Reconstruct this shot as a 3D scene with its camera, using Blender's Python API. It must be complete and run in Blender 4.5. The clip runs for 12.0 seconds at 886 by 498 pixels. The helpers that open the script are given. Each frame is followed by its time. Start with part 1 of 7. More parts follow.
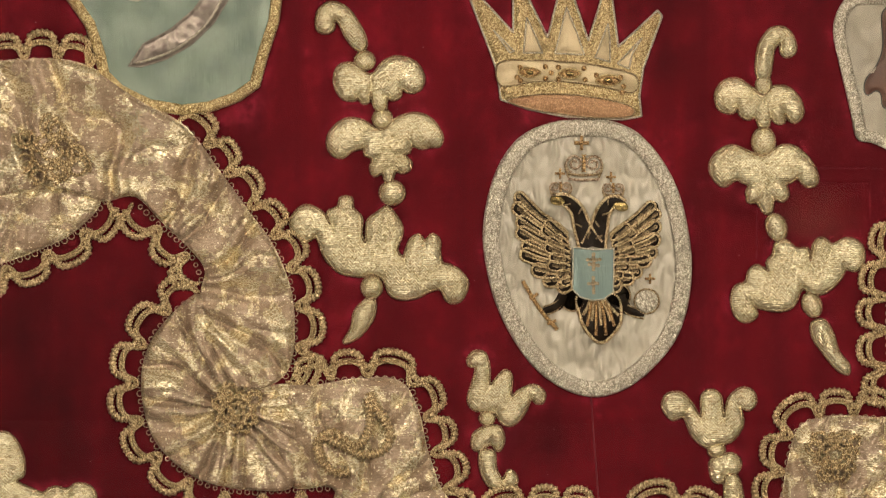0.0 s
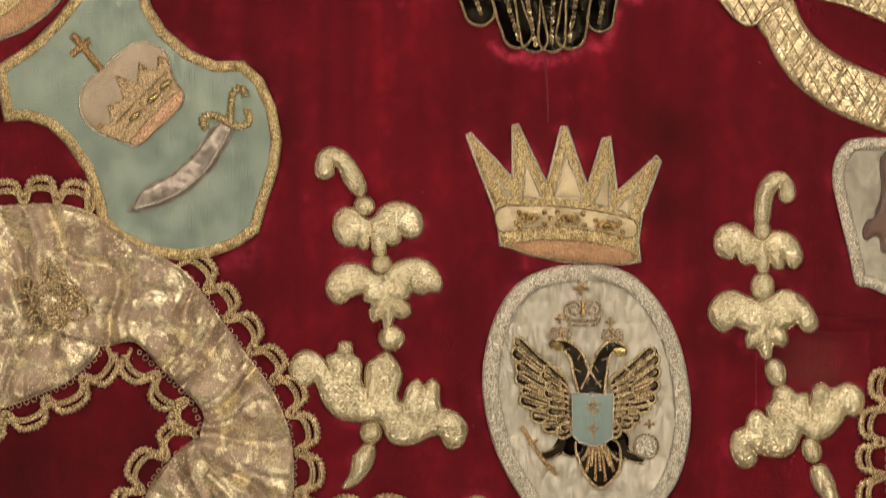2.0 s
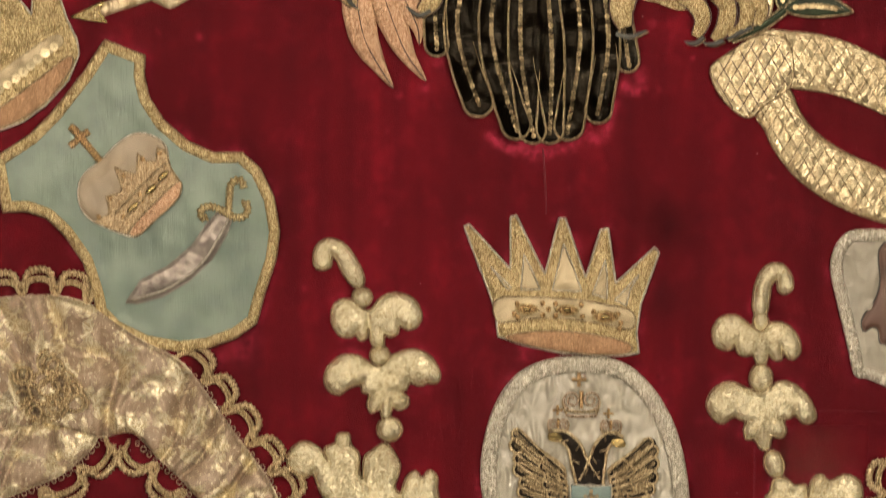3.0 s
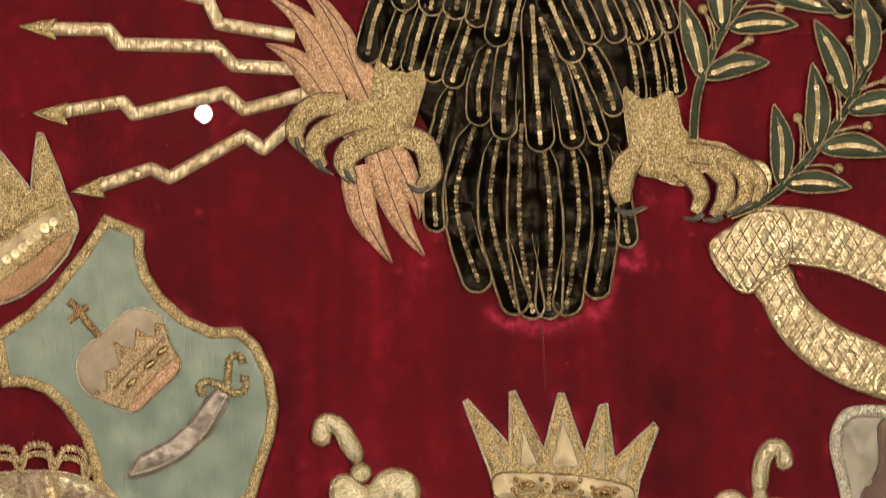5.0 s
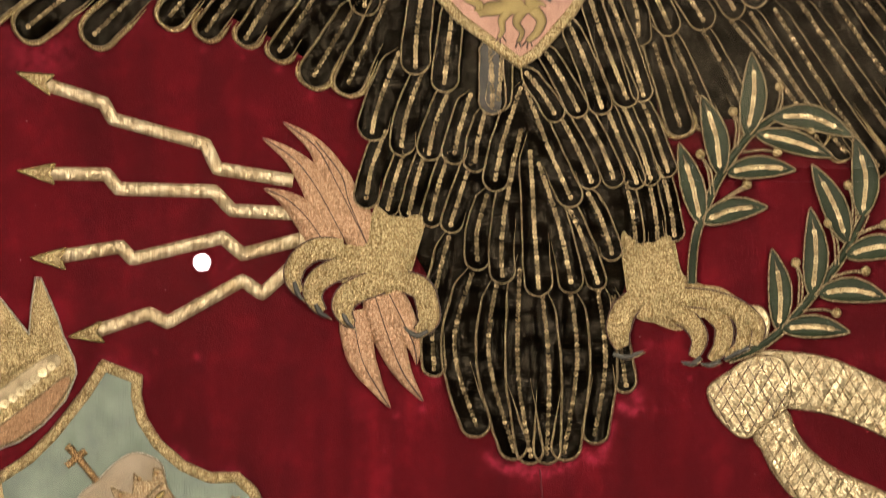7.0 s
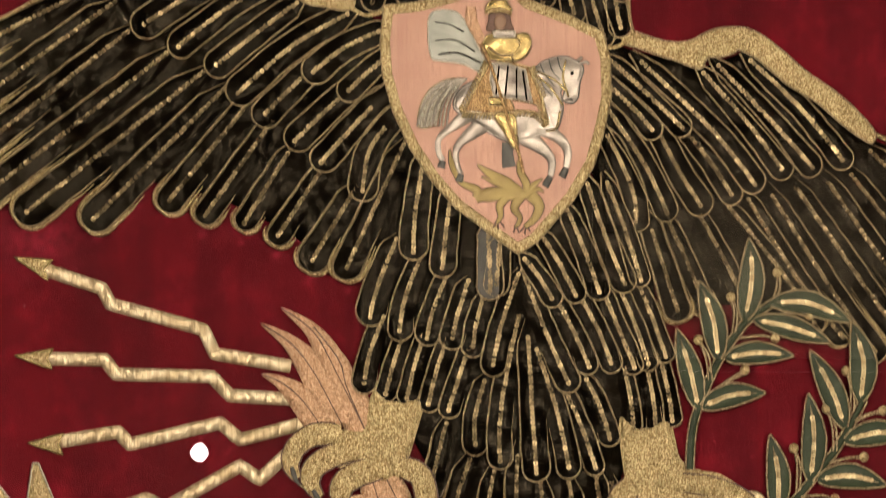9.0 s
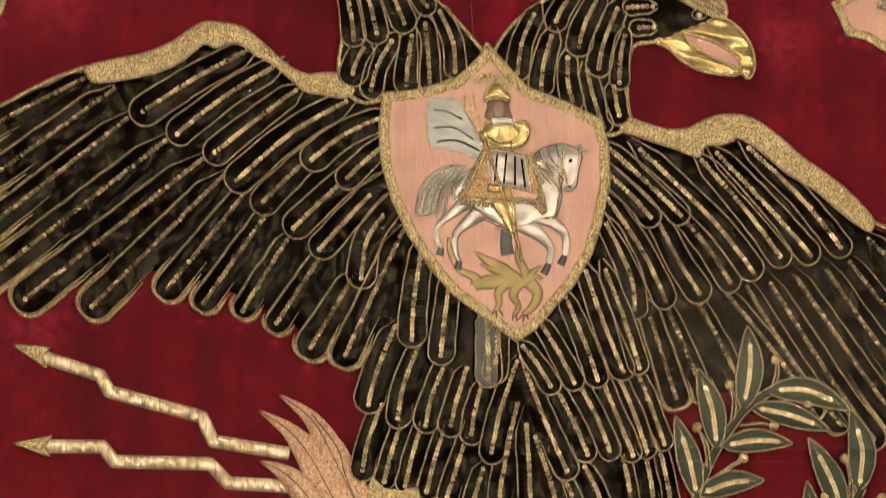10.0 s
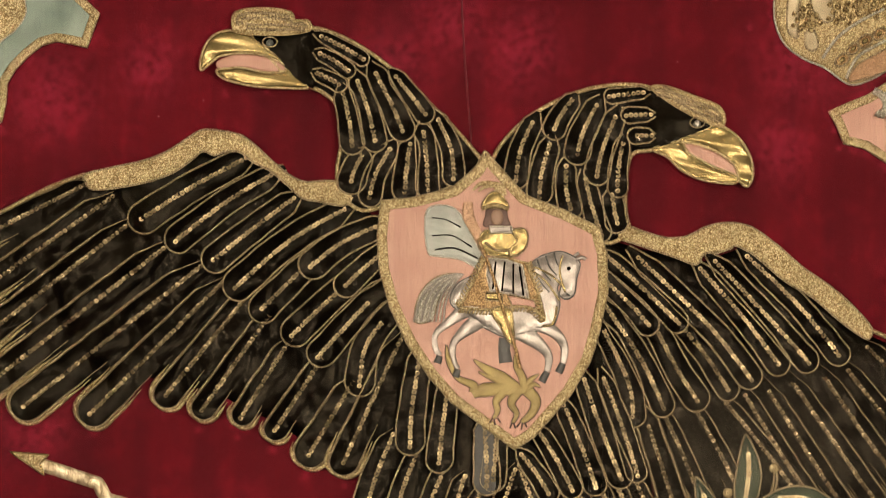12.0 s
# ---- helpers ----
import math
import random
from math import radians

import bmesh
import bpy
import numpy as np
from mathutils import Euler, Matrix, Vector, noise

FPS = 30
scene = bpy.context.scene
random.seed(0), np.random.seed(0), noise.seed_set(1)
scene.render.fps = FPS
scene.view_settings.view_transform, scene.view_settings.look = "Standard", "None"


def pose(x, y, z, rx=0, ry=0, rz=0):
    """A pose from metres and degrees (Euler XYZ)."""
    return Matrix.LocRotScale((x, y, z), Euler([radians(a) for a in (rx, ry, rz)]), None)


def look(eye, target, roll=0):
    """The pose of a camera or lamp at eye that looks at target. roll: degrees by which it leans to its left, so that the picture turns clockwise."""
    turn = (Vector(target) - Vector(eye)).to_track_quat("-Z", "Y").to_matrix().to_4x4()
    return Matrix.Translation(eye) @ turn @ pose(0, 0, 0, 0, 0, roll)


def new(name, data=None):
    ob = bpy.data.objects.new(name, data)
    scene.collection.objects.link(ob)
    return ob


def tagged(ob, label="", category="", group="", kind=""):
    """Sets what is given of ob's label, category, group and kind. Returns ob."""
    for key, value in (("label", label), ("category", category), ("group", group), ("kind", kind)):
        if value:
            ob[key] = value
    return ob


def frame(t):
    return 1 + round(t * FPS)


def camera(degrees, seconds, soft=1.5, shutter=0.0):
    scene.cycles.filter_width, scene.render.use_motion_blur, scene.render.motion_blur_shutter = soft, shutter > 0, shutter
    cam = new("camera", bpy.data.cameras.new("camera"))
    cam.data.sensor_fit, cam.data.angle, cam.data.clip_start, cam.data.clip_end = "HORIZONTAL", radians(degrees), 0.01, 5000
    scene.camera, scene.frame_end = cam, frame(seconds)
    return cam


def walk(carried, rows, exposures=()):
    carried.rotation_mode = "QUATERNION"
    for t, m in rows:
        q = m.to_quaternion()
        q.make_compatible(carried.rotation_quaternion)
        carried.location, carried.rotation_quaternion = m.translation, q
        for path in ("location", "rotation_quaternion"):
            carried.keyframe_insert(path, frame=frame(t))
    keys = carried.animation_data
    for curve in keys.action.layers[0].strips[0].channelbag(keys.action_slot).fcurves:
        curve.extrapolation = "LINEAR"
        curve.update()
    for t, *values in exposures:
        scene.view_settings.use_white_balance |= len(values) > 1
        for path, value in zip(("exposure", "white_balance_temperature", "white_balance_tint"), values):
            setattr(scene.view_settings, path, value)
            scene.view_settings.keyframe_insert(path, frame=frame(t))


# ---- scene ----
from mathutils import geometry

# ---- camera: a long lens on a tripod, tilted slowly upwards ----
D, EYE = 4.0, 1.6          # metres from the lens to the cloth; height of the lens
cam = camera(11.195, 12.0, soft=0.5, shutter=0.8)
TILTS = [  # seconds, yaw, pitch, roll in degrees
    (0.0, 0.0306, -6.0121, 0.293),
    (0.5, 0.0234, -5.7562, 0.2826),
    (1.0, 0.0245, -5.1976, 0.2837),
    (1.5, 0.0263, -4.6925, 0.2991),
    (2.0, 0.0299, -4.169, 0.2914),
    (2.5, 0.0212, -3.6517, 0.2706),
    (3.0, 0.0128, -3.0128, 0.3062),
    (5.0, 0.0113, -0.7889, 0.3665),
    (5.5, 0.0095, -0.3592, 0.361),
    (6.0, 0.0018, 0.0867, 0.3975),
    (6.5, 0.0041, 0.5388, 0.3731),
    (7.0, -0.0, 1.0441, 0.3639),
    (9.0, -0.011, 3.3955, 0.4089),
    (9.5, -0.0158, 3.9654, 0.4075),
    (10.0, -0.0217, 4.5046, 0.4351),
    (10.5, -0.0203, 4.9599, 0.4479),
    (11.0, -0.0292, 5.3418, 0.4556),
    (11.5, -0.03, 5.6455, 0.4821),
    (12.0, -0.0334, 5.8716, 0.4844),
]
LENS = 0.165               # the lens sits this far behind the tripod's pivot, so it sinks as it tilts upwards


def tilted(yaw, pitch, roll):
    sink = LENS * math.sin(radians(pitch))
    aim = math.degrees(math.atan(math.tan(radians(pitch)) + sink / D))
    return pose(0, 0, EYE - sink, 90 + aim, 0, yaw) @ pose(0, 0, 0, 0, 0, roll)


walk(cam, [(t, tilted(yaw, pitch, roll)) for t, yaw, pitch, roll in TILTS])

# ---- light ----
world = bpy.data.worlds.new("gallery")
scene.world = world
world.use_nodes = True
world.node_tree.nodes["Background"].inputs[0].default_value = (1.0, 0.86, 0.68, 1)
world.node_tree.nodes["Background"].inputs[1].default_value = 0.05


def lamp(name, eye, target, size, watts, colour=(1.0, 0.84, 0.64)):
    data = bpy.data.lights.new(name, "AREA")
    data.shape, data.size, data.energy, data.color = "DISK", size, watts, colour
    ob = new(name, data)
    ob.matrix_world = look(eye, target)
    return ob


# added, unseen key lamps at both sides, clear of the glass's mirror image
lamp("side_key_light", (-1.05, 0.4, 2.0), (0, D, 1.22), 0.34, 34.5)
lamp("side_key_light", (1.1, 0.3, 2.0), (0, D, 1.17), 0.34, 44)
lamp("ceiling_spot_light", (0.25, 2.2, 3.3), (0, D, 1.7), 0.2, 3)
# added, unseen fill that dimly lights the room behind the lens
lamp("room_fill_light", (0.0, -1.2, 3.36), (0, -0.6, 0), 1.2, 3)

# ---- materials ----


def material(name):
    m = bpy.data.materials.new(name)
    m.use_nodes = True
    nt = m.node_tree
    return m, nt, nt.nodes["Principled BSDF"]


def node(nt, kind, **inputs):
    nd = nt.nodes.new(kind)
    for k, v in inputs.items():
        nd.inputs[k.replace("_", " ")].default_value = v
    return nd


def coords(nt, stretch=(1, 1, 1)):
    tc = nt.nodes.new("ShaderNodeTexCoord")
    mp = nt.nodes.new("ShaderNodeMapping")
    mp.inputs["Scale"].default_value = stretch
    nt.links.new(tc.outputs["Object"], mp.inputs["Vector"])
    return mp.outputs["Vector"]


def blend(nt, fac, a, b, how="MIX"):
    mx = nt.nodes.new("ShaderNodeMix")
    mx.data_type, mx.blend_type = "RGBA", how
    for socket, value in ((mx.inputs[0], fac), (mx.inputs[6], a), (mx.inputs[7], b)):
        if hasattr(value, "default_value"):
            nt.links.new(value, socket)
        elif isinstance(value, tuple):
            socket.default_value = (*value[:3], 1)
        else:
            socket.default_value = value
    return mx.outputs[2]


def ramp(nt, value, lo, hi):
    r = nt.nodes.new("ShaderNodeMapRange")
    r.inputs[1].default_value, r.inputs[2].default_value = lo, hi
    nt.links.new(value, r.inputs[0])
    return r.outputs[0]


def arithmetic(nt, how, a, b=None):
    nd = nt.nodes.new("ShaderNodeMath")
    nd.operation = how
    for socket, value in zip(nd.inputs, (a, b)):
        if hasattr(value, "default_value"):
            nt.links.new(value, socket)
        elif value is not None:
            socket.default_value = value
    return nd.outputs[0]


def noise_of(nt, scale, detail=3.0, stretch=(1, 1, 1), rough=0.55):
    nd = node(nt, "ShaderNodeTexNoise", Scale=scale, Detail=detail, Roughness=rough)
    nt.links.new(coords(nt, stretch), nd.inputs["Vector"])
    return nd.outputs["Fac"]


def glitter(nt, scale, amount, stretch=(1, 1, 1)):
    """A normal that differs from one small facet to the next."""
    vo = node(nt, "ShaderNodeTexVoronoi", Scale=scale)
    nt.links.new(coords(nt, stretch), vo.inputs["Vector"])
    sub = nt.nodes.new("ShaderNodeVectorMath")
    sub.operation = "SUBTRACT"
    sub.inputs[1].default_value = (0.5, 0.5, 0.5)
    nt.links.new(vo.outputs["Color"], sub.inputs[0])
    mul = nt.nodes.new("ShaderNodeVectorMath")
    mul.operation = "SCALE"
    mul.inputs["Scale"].default_value = amount
    nt.links.new(sub.outputs[0], mul.inputs[0])
    geo = nt.nodes.new("ShaderNodeNewGeometry")
    add = nt.nodes.new("ShaderNodeVectorMath")
    add.operation = "ADD"
    nt.links.new(geo.outputs["Normal"], add.inputs[0])
    nt.links.new(mul.outputs[0], add.inputs[1])
    nrm = nt.nodes.new("ShaderNodeVectorMath")
    nrm.operation = "NORMALIZE"
    nt.links.new(add.outputs[0], nrm.inputs[0])
    return nrm.outputs[0], vo.outputs["Color"]


def bumped(nt, height, strength, distance, normal=None):
    b = node(nt, "ShaderNodeBump", Strength=strength, Distance=distance)
    nt.links.new(height, b.inputs["Height"])
    if normal is not None:
        nt.links.new(normal, b.inputs["Normal"])
    return b.outputs["Normal"]


def cells_of(nt, scale, stretch=(1, 1, 1)):
    """Small grains: a random value for each, and how far a point lies from its grain's middle."""
    vo = node(nt, "ShaderNodeTexVoronoi", Scale=scale)
    nt.links.new(coords(nt, stretch), vo.inputs["Vector"])
    return vo.outputs["Color"], vo.outputs["Distance"]


def thread_metal(name, colour, dark, rough=0.4, facet=620.0, amount=0.5, metal=0.5, wear=60.0, gap_tone=(0.35, 0.29, 0.22)):
    """Couched metal thread: beads of bullion that glint one by one, dark gaps between them, tarnish in patches."""
    m, nt, p = material(name)
    nrm, cells = glitter(nt, facet, amount)
    tarnish = ramp(nt, noise_of(nt, wear, 4), 0.3, 0.7)
    base = blend(nt, tarnish, blend(nt, 0.5, dark, colour), colour)
    # each bead of thread is more or less tarnished; shade between the beads is put into the colour
    base = blend(nt, ramp(nt, cells, 0.2, 0.75), dark, base)
    _, gap = cells_of(nt, facet)
    base = blend(nt, ramp(nt, gap, 0.36, 0.72), base, blend(nt, 1.0, base, gap_tone, "MULTIPLY"))
    nt.links.new(base, p.inputs["Base Color"])
    nt.links.new(bumped(nt, ramp(nt, gap, 0.7, 0.1), 0.35, 0.0008, nrm), p.inputs["Normal"])
    p.inputs["Metallic"].default_value, p.inputs["Roughness"].default_value = metal, rough
    return m


def padded_stitch(name, colour, dark):
    """Laid gold thread over padding: zigzag rows in some places, plain level rows in others."""
    m, nt, p = material(name)
    xyz = nt.nodes.new("ShaderNodeSeparateXYZ")
    nt.links.new(coords(nt), xyz.inputs[0])
    x, z = xyz.outputs[0], xyz.outputs[2]
    wob = arithmetic(nt, "MULTIPLY", noise_of(nt, 45.0, 1), 0.004)
    zig = arithmetic(nt, "PINGPONG", x, 0.0042)
    rows = arithmetic(nt, "ADD", arithmetic(nt, "ADD", z, wob), arithmetic(nt, "MULTIPLY", zig, 1.1))
    chevron = arithmetic(nt, "SINE", arithmetic(nt, "MULTIPLY", rows, 2 * math.pi / 0.0031))
    level = arithmetic(nt, "MULTIPLY", arithmetic(nt, "SINE", arithmetic(nt, "MULTIPLY", arithmetic(nt, "ADD", z, wob), 2 * math.pi / 0.0019)), 0.45)
    where = ramp(nt, noise_of(nt, 34.0, 1), 0.46, 0.52)
    stitch = nt.nodes.new("ShaderNodeMix")
    for socket, value in ((stitch.inputs[0], where), (stitch.inputs[2], level), (stitch.inputs[3], chevron)):
        nt.links.new(value, socket)
    height = stitch.outputs[0]
    nrm, cells = glitter(nt, 560.0, 0.58, (1.0, 1.0, 1.3))
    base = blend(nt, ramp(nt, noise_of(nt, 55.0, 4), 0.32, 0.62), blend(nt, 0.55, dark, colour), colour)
    # shade in the valleys between stitch rows, put into the colour
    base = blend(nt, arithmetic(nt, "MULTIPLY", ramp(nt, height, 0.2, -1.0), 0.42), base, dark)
    base = blend(nt, ramp(nt, cells, 0.1, 0.55), blend(nt, 1.0, base, (0.62, 0.55, 0.45), "MULTIPLY"), base)
    nt.links.new(base, p.inputs["Base Color"])
    nt.links.new(bumped(nt, height, 0.3, 0.0010, nrm), p.inputs["Normal"])
    p.inputs["Metallic"].default_value, p.inputs["Roughness"].default_value = 0.74, 0.30
    return m


def lame_weave(name, silk, gold, patch=55.0, lo=0.47, hi=0.55, rough=0.3):
    """Silk and metal brocade: figures of bright metal floats, stepped like the weave that makes them, on a dull silk ground."""
    m, nt, p = material(name)
    snap = nt.nodes.new("ShaderNodeVectorMath")
    snap.operation = "SNAP"
    snap.inputs[1].default_value = (0.0013, 1.0, 0.0009)
    nt.links.new(coords(nt), snap.inputs[0])
    fig = node(nt, "ShaderNodeTexNoise", Scale=patch, Detail=5.0, Roughness=0.62)
    nt.links.new(snap.outputs[0], fig.inputs["Vector"])
    mask = ramp(nt, fig.outputs["Fac"], lo, hi)
    speck = nt.nodes.new("ShaderNodeTexWhiteNoise")
    nt.links.new(snap.outputs[0], speck.inputs["Vector"])
    float_ = ramp(nt, speck.outputs["Value"], 0.1, 0.8)
    nrm, cells = glitter(nt, 560.0, 0.6, (1.0, 1.0, 1.5))
    dull = blend(nt, 1.0, silk, (0.66, 0.60, 0.54), "MULTIPLY")
    ground = blend(nt, ramp(nt, noise_of(nt, 40.0, 3), 0.35, 0.65), dull, silk)
    ground = blend(nt, ramp(nt, speck.outputs["Value"], 0.93, 1.02), ground, gold)
    bright = blend(nt, float_, blend(nt, 1.0, gold, (0.50, 0.43, 0.33), "MULTIPLY"), gold)
    base = blend(nt, mask, ground, bright)
    line = node(nt, "ShaderNodeTexWave", Scale=120.0, Distortion=9.0, Detail=2.0)
    line.inputs["Detail Scale"].default_value = 0.35
    line.bands_direction = "Z"
    nt.links.new(coords(nt), line.inputs["Vector"])
    base = blend(nt, ramp(nt, line.outputs["Fac"], 0.5, -0.2), base, blend(nt, 1.0, base, (0.90, 0.88, 0.84), "MULTIPLY"))
    nt.links.new(base, p.inputs["Base Color"])
    nt.links.new(arithmetic(nt, "MULTIPLY", mask, 0.7), p.inputs["Metallic"])
    nrm = bumped(nt, noise_of(nt, 26.0, 2.5, rough=0.5), 0.42, 0.012, nrm)
    nt.links.new(bumped(nt, line.outputs["Fac"], 0.12, 0.0009, nrm), p.inputs["Normal"])
    p.inputs["Roughness"].default_value = rough
    return m


def sequin_metal(name, colour, dark):
    """Thin gilt discs, each tarnished to its own tone."""
    m, nt, p = material(name)
    geo = nt.nodes.new("ShaderNodeNewGeometry")
    nt.links.new(blend(nt, arithmetic(nt, "POWER", geo.outputs["Random Per Island"], 1.9), dark, colour), p.inputs["Base Color"])
    nt.links.new(bumped(nt, noise_of(nt, 500.0, 2), 0.15, 0.0006), p.inputs["Normal"])
    p.inputs["Metallic"].default_value, p.inputs["Roughness"].default_value = 0.8, 0.33
    return m


def brocade(name, silk, gold, patch, lo, hi, facet, amount, ridge, rough=0.27, stretch=(1, 1, 1), crumple=0.0):
    """Silk ground with woven metal figures: the metal lies in patches, ribbed two ways."""
    m, nt, p = material(name)
    mask = ramp(nt, noise_of(nt, patch, 6, rough=0.6), lo, hi)
    shade = ramp(nt, noise_of(nt, 900.0, 2), 0.25, 0.75)
    nrm, cells = glitter(nt, facet, amount, stretch)
    base = blend(nt, mask, silk, gold)
    base = blend(nt, ramp(nt, cells, 0.15, 0.55), blend(nt, 1.0, base, (0.74, 0.68, 0.60), "MULTIPLY"), base)
    nt.links.new(blend(nt, shade, blend(nt, 1.0, base, (0.6, 0.56, 0.5), "MULTIPLY"), base), p.inputs["Base Color"])
    nt.links.new(ramp(nt, mask, -0.3, 1.15), p.inputs["Metallic"])
    if crumple:
        nrm = bumped(nt, noise_of(nt, 26.0, 2.5, rough=0.5), crumple, 0.012, nrm)
    for turn, far in ((0.75, 0.0), (-0.75, 0.5)):
        w = node(nt, "ShaderNodeTexWave", Scale=ridge, Distortion=5.0, Detail=2.0)
        mp = coords(nt)
        mp.node.inputs["Rotation"].default_value = (0, turn, 0)
        nt.links.new(mp, w.inputs["Vector"])
        side = ramp(nt, noise_of(nt, 22.0, 1), 0.45 + far * 0.1, 0.55 - far * 0.2)
        h = nt.nodes.new("ShaderNodeMath")
        h.operation = "MULTIPLY"
        nt.links.new(w.outputs["Fac"], h.inputs[0])
        nt.links.new(side, h.inputs[1])
        nrm = bumped(nt, h.outputs[0], 0.3, 0.0009, nrm)
    nt.links.new(nrm, p.inputs["Normal"])
    p.inputs["Roughness"].default_value = rough
    return m


def satin(name, colour, dark, rough=0.38, weave=1500.0, cloud=22.0, metal=0.0, sheen=0.3, lines=(1, 1, 1), crease=0.0, rib=0.0):
    m, nt, p = material(name)
    base = blend(nt, ramp(nt, noise_of(nt, cloud, 5), 0.3, 0.72), dark, colour)
    if rib:
        cordline = ramp(nt, noise_of(nt, 420.0, 1, (1.0, 1.0, 0.012)), 0.35, 0.65)
        base = blend(nt, arithmetic(nt, "MULTIPLY", cordline, rib), base, blend(nt, 1.0, base, (0.62, 0.55, 0.50), "MULTIPLY"))
    nt.links.new(base, p.inputs["Base Color"])
    nrm = bumped(nt, noise_of(nt, weave, 1, lines), 0.35, 0.0006)
    if crease:
        nrm = bumped(nt, noise_of(nt, 34.0, 1.2, (1, 1, 0.7)), crease, 0.012, nrm)
    nt.links.new(nrm, p.inputs["Normal"])
    p.inputs["Roughness"].default_value, p.inputs["Metallic"].default_value = rough, metal
    p.inputs["Sheen Weight"].default_value = sheen
    return m


def velvet():
    m, nt, p = material("crimson_velvet")
    deep, lit = (0.098, 0.0026, 0.0070), (0.160, 0.0042, 0.0114)
    pile = ramp(nt, noise_of(nt, 7.0, 6, rough=0.6), 0.34, 0.68)
    streak = ramp(nt, noise_of(nt, 40.0, 4, (1.0, 1.0, 0.035)), 0.36, 0.68)
    base = blend(nt, pile, deep, lit)
    base = blend(nt, streak, blend(nt, 1.0, base, (0.70, 0.78, 0.78), "MULTIPLY"), base)
    nap = ramp(nt, noise_of(nt, 30.0, 6, (0.9, 1.0, 0.8), rough=0.68), 0.50, 0.76)
    base = blend(nt, nap, base, blend(nt, 1.0, base, (1.7, 2.0, 2.0), "MULTIPLY"))
    crushed = ramp(nt, noise_of(nt, 30.0, 6, rough=0.66), 0.645, 0.80)
    base = blend(nt, crushed, base, (0.27, 0.020, 0.046))
    # paler pile: crushed marks and rims, plus broad patches on the upper velvet
    pile_mask = nt.nodes.new("ShaderNodeAttribute")
    pile_mask.attribute_name = "crushed"
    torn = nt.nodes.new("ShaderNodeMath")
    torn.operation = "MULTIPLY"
    nt.links.new(pile_mask.outputs["Fac"], torn.inputs[0])
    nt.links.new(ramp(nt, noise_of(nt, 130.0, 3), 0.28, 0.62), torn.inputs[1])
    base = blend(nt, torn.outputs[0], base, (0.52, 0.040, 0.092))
    # stamped patches that darken the velvet's colour
    dark_patch = nt.nodes.new("ShaderNodeAttribute")
    dark_patch.attribute_name = "dark_patch"
    dark_mask = arithmetic(nt, "MULTIPLY", dark_patch.outputs["Fac"], ramp(nt, noise_of(nt, 16.0, 4, (1.0, 1.0, 0.5)), 0.28, 0.55))
    base = blend(nt, dark_mask, base, blend(nt, 1.0, base, (0.46, 0.62, 0.55), "MULTIPLY"))
    fuzz = ramp(nt, noise_of(nt, 1400.0, 1), 0.3, 0.7)
    base = blend(nt, fuzz, blend(nt, 1.0, base, (0.75, 0.75, 0.75), "MULTIPLY"), base)
    nt.links.new(base, p.inputs["Base Color"])
    nt.links.new(bumped(nt, noise_of(nt, 900.0, 3), 0.5, 0.001, bumped(nt, noise_of(nt, 12.0, 3), 0.25, 0.01)), p.inputs["Normal"])
    p.inputs["Roughness"].default_value = 0.85
    p.inputs["Specular IOR Level"].default_value = 0.15
    p.inputs["Sheen Weight"].default_value, p.inputs["Sheen Roughness"].default_value = 0.12, 0.4
    p.inputs["Sheen Tint"].default_value = (1.0, 0.15, 0.25, 1)
    return m


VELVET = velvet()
CRUSHED = satin("crushed_velvet_pile", (0.13, 0.0045, 0.013), (0.09, 0.0025, 0.008), 0.85, 900.0, 60.0, sheen=0.15, crease=0.5)
GOLD = thread_metal("gold_bullion_thread", (0.88, 0.745, 0.44), (0.49, 0.385, 0.205), 0.30, 680.0, 0.8, 0.6, gap_tone=(0.50, 0.43, 0.33))
GOLD_PAD = padded_stitch("padded_gold_embroidery", (0.99, 0.94, 0.70), (0.52, 0.42, 0.23))
GOLD_CORD = thread_metal("gold_cord", (0.60, 0.49, 0.31), (0.30, 0.23, 0.135), 0.34, 800.0, 0.5)
GOLD_LACE = thread_metal("gold_gimp_lace", (0.92, 0.77, 0.50), (0.50, 0.39, 0.23), 0.34, 800.0, 0.5)
PICOT = thread_metal("silver_gilt_picot", (0.66, 0.54, 0.42), (0.36, 0.27, 0.20), 0.5, 900.0, 0.4, metal=0.3)
LAME = lame_weave("gold_lame_brocade", (0.385, 0.298, 0.222), (0.99, 0.92, 0.70), 46.0, 0.485, 0.535, 0.30)
SILVER = thread_metal("silver_thread_border", (0.84, 0.80, 0.70), (0.46, 0.43, 0.36), 0.30, 700.0, 0.8, metal=0.5, gap_tone=(0.6, 0.58, 0.54))
COPPER_GOLD = thread_metal("copper_gold_purl", (0.78, 0.55, 0.28), (0.44, 0.28, 0.13), 0.32, 700.0, 0.6, metal=0.45)
LEAF_SEQUIN = sequin_metal("polished_gilt_sequin", (0.92, 0.78, 0.48), (0.40, 0.30, 0.165))
SEQUIN = sequin_metal("gilt_sequin", (0.56, 0.43, 0.25), (0.15, 0.113, 0.064))
COPPER = thread_metal("copper_pink_embroidery", (0.78, 0.53, 0.36), (0.54, 0.34, 0.22), 0.32, 620.0, 0.8, metal=0.4, gap_tone=(0.7, 0.62, 0.54))
SMOOTH_GOLD = satin("gold_satin_stitch", (0.52, 0.40, 0.18), (0.26, 0.19, 0.07), 0.27, 1200.0, 40.0, metal=0.85, sheen=0, lines=(1, 1, 0.1), crease=0.5)
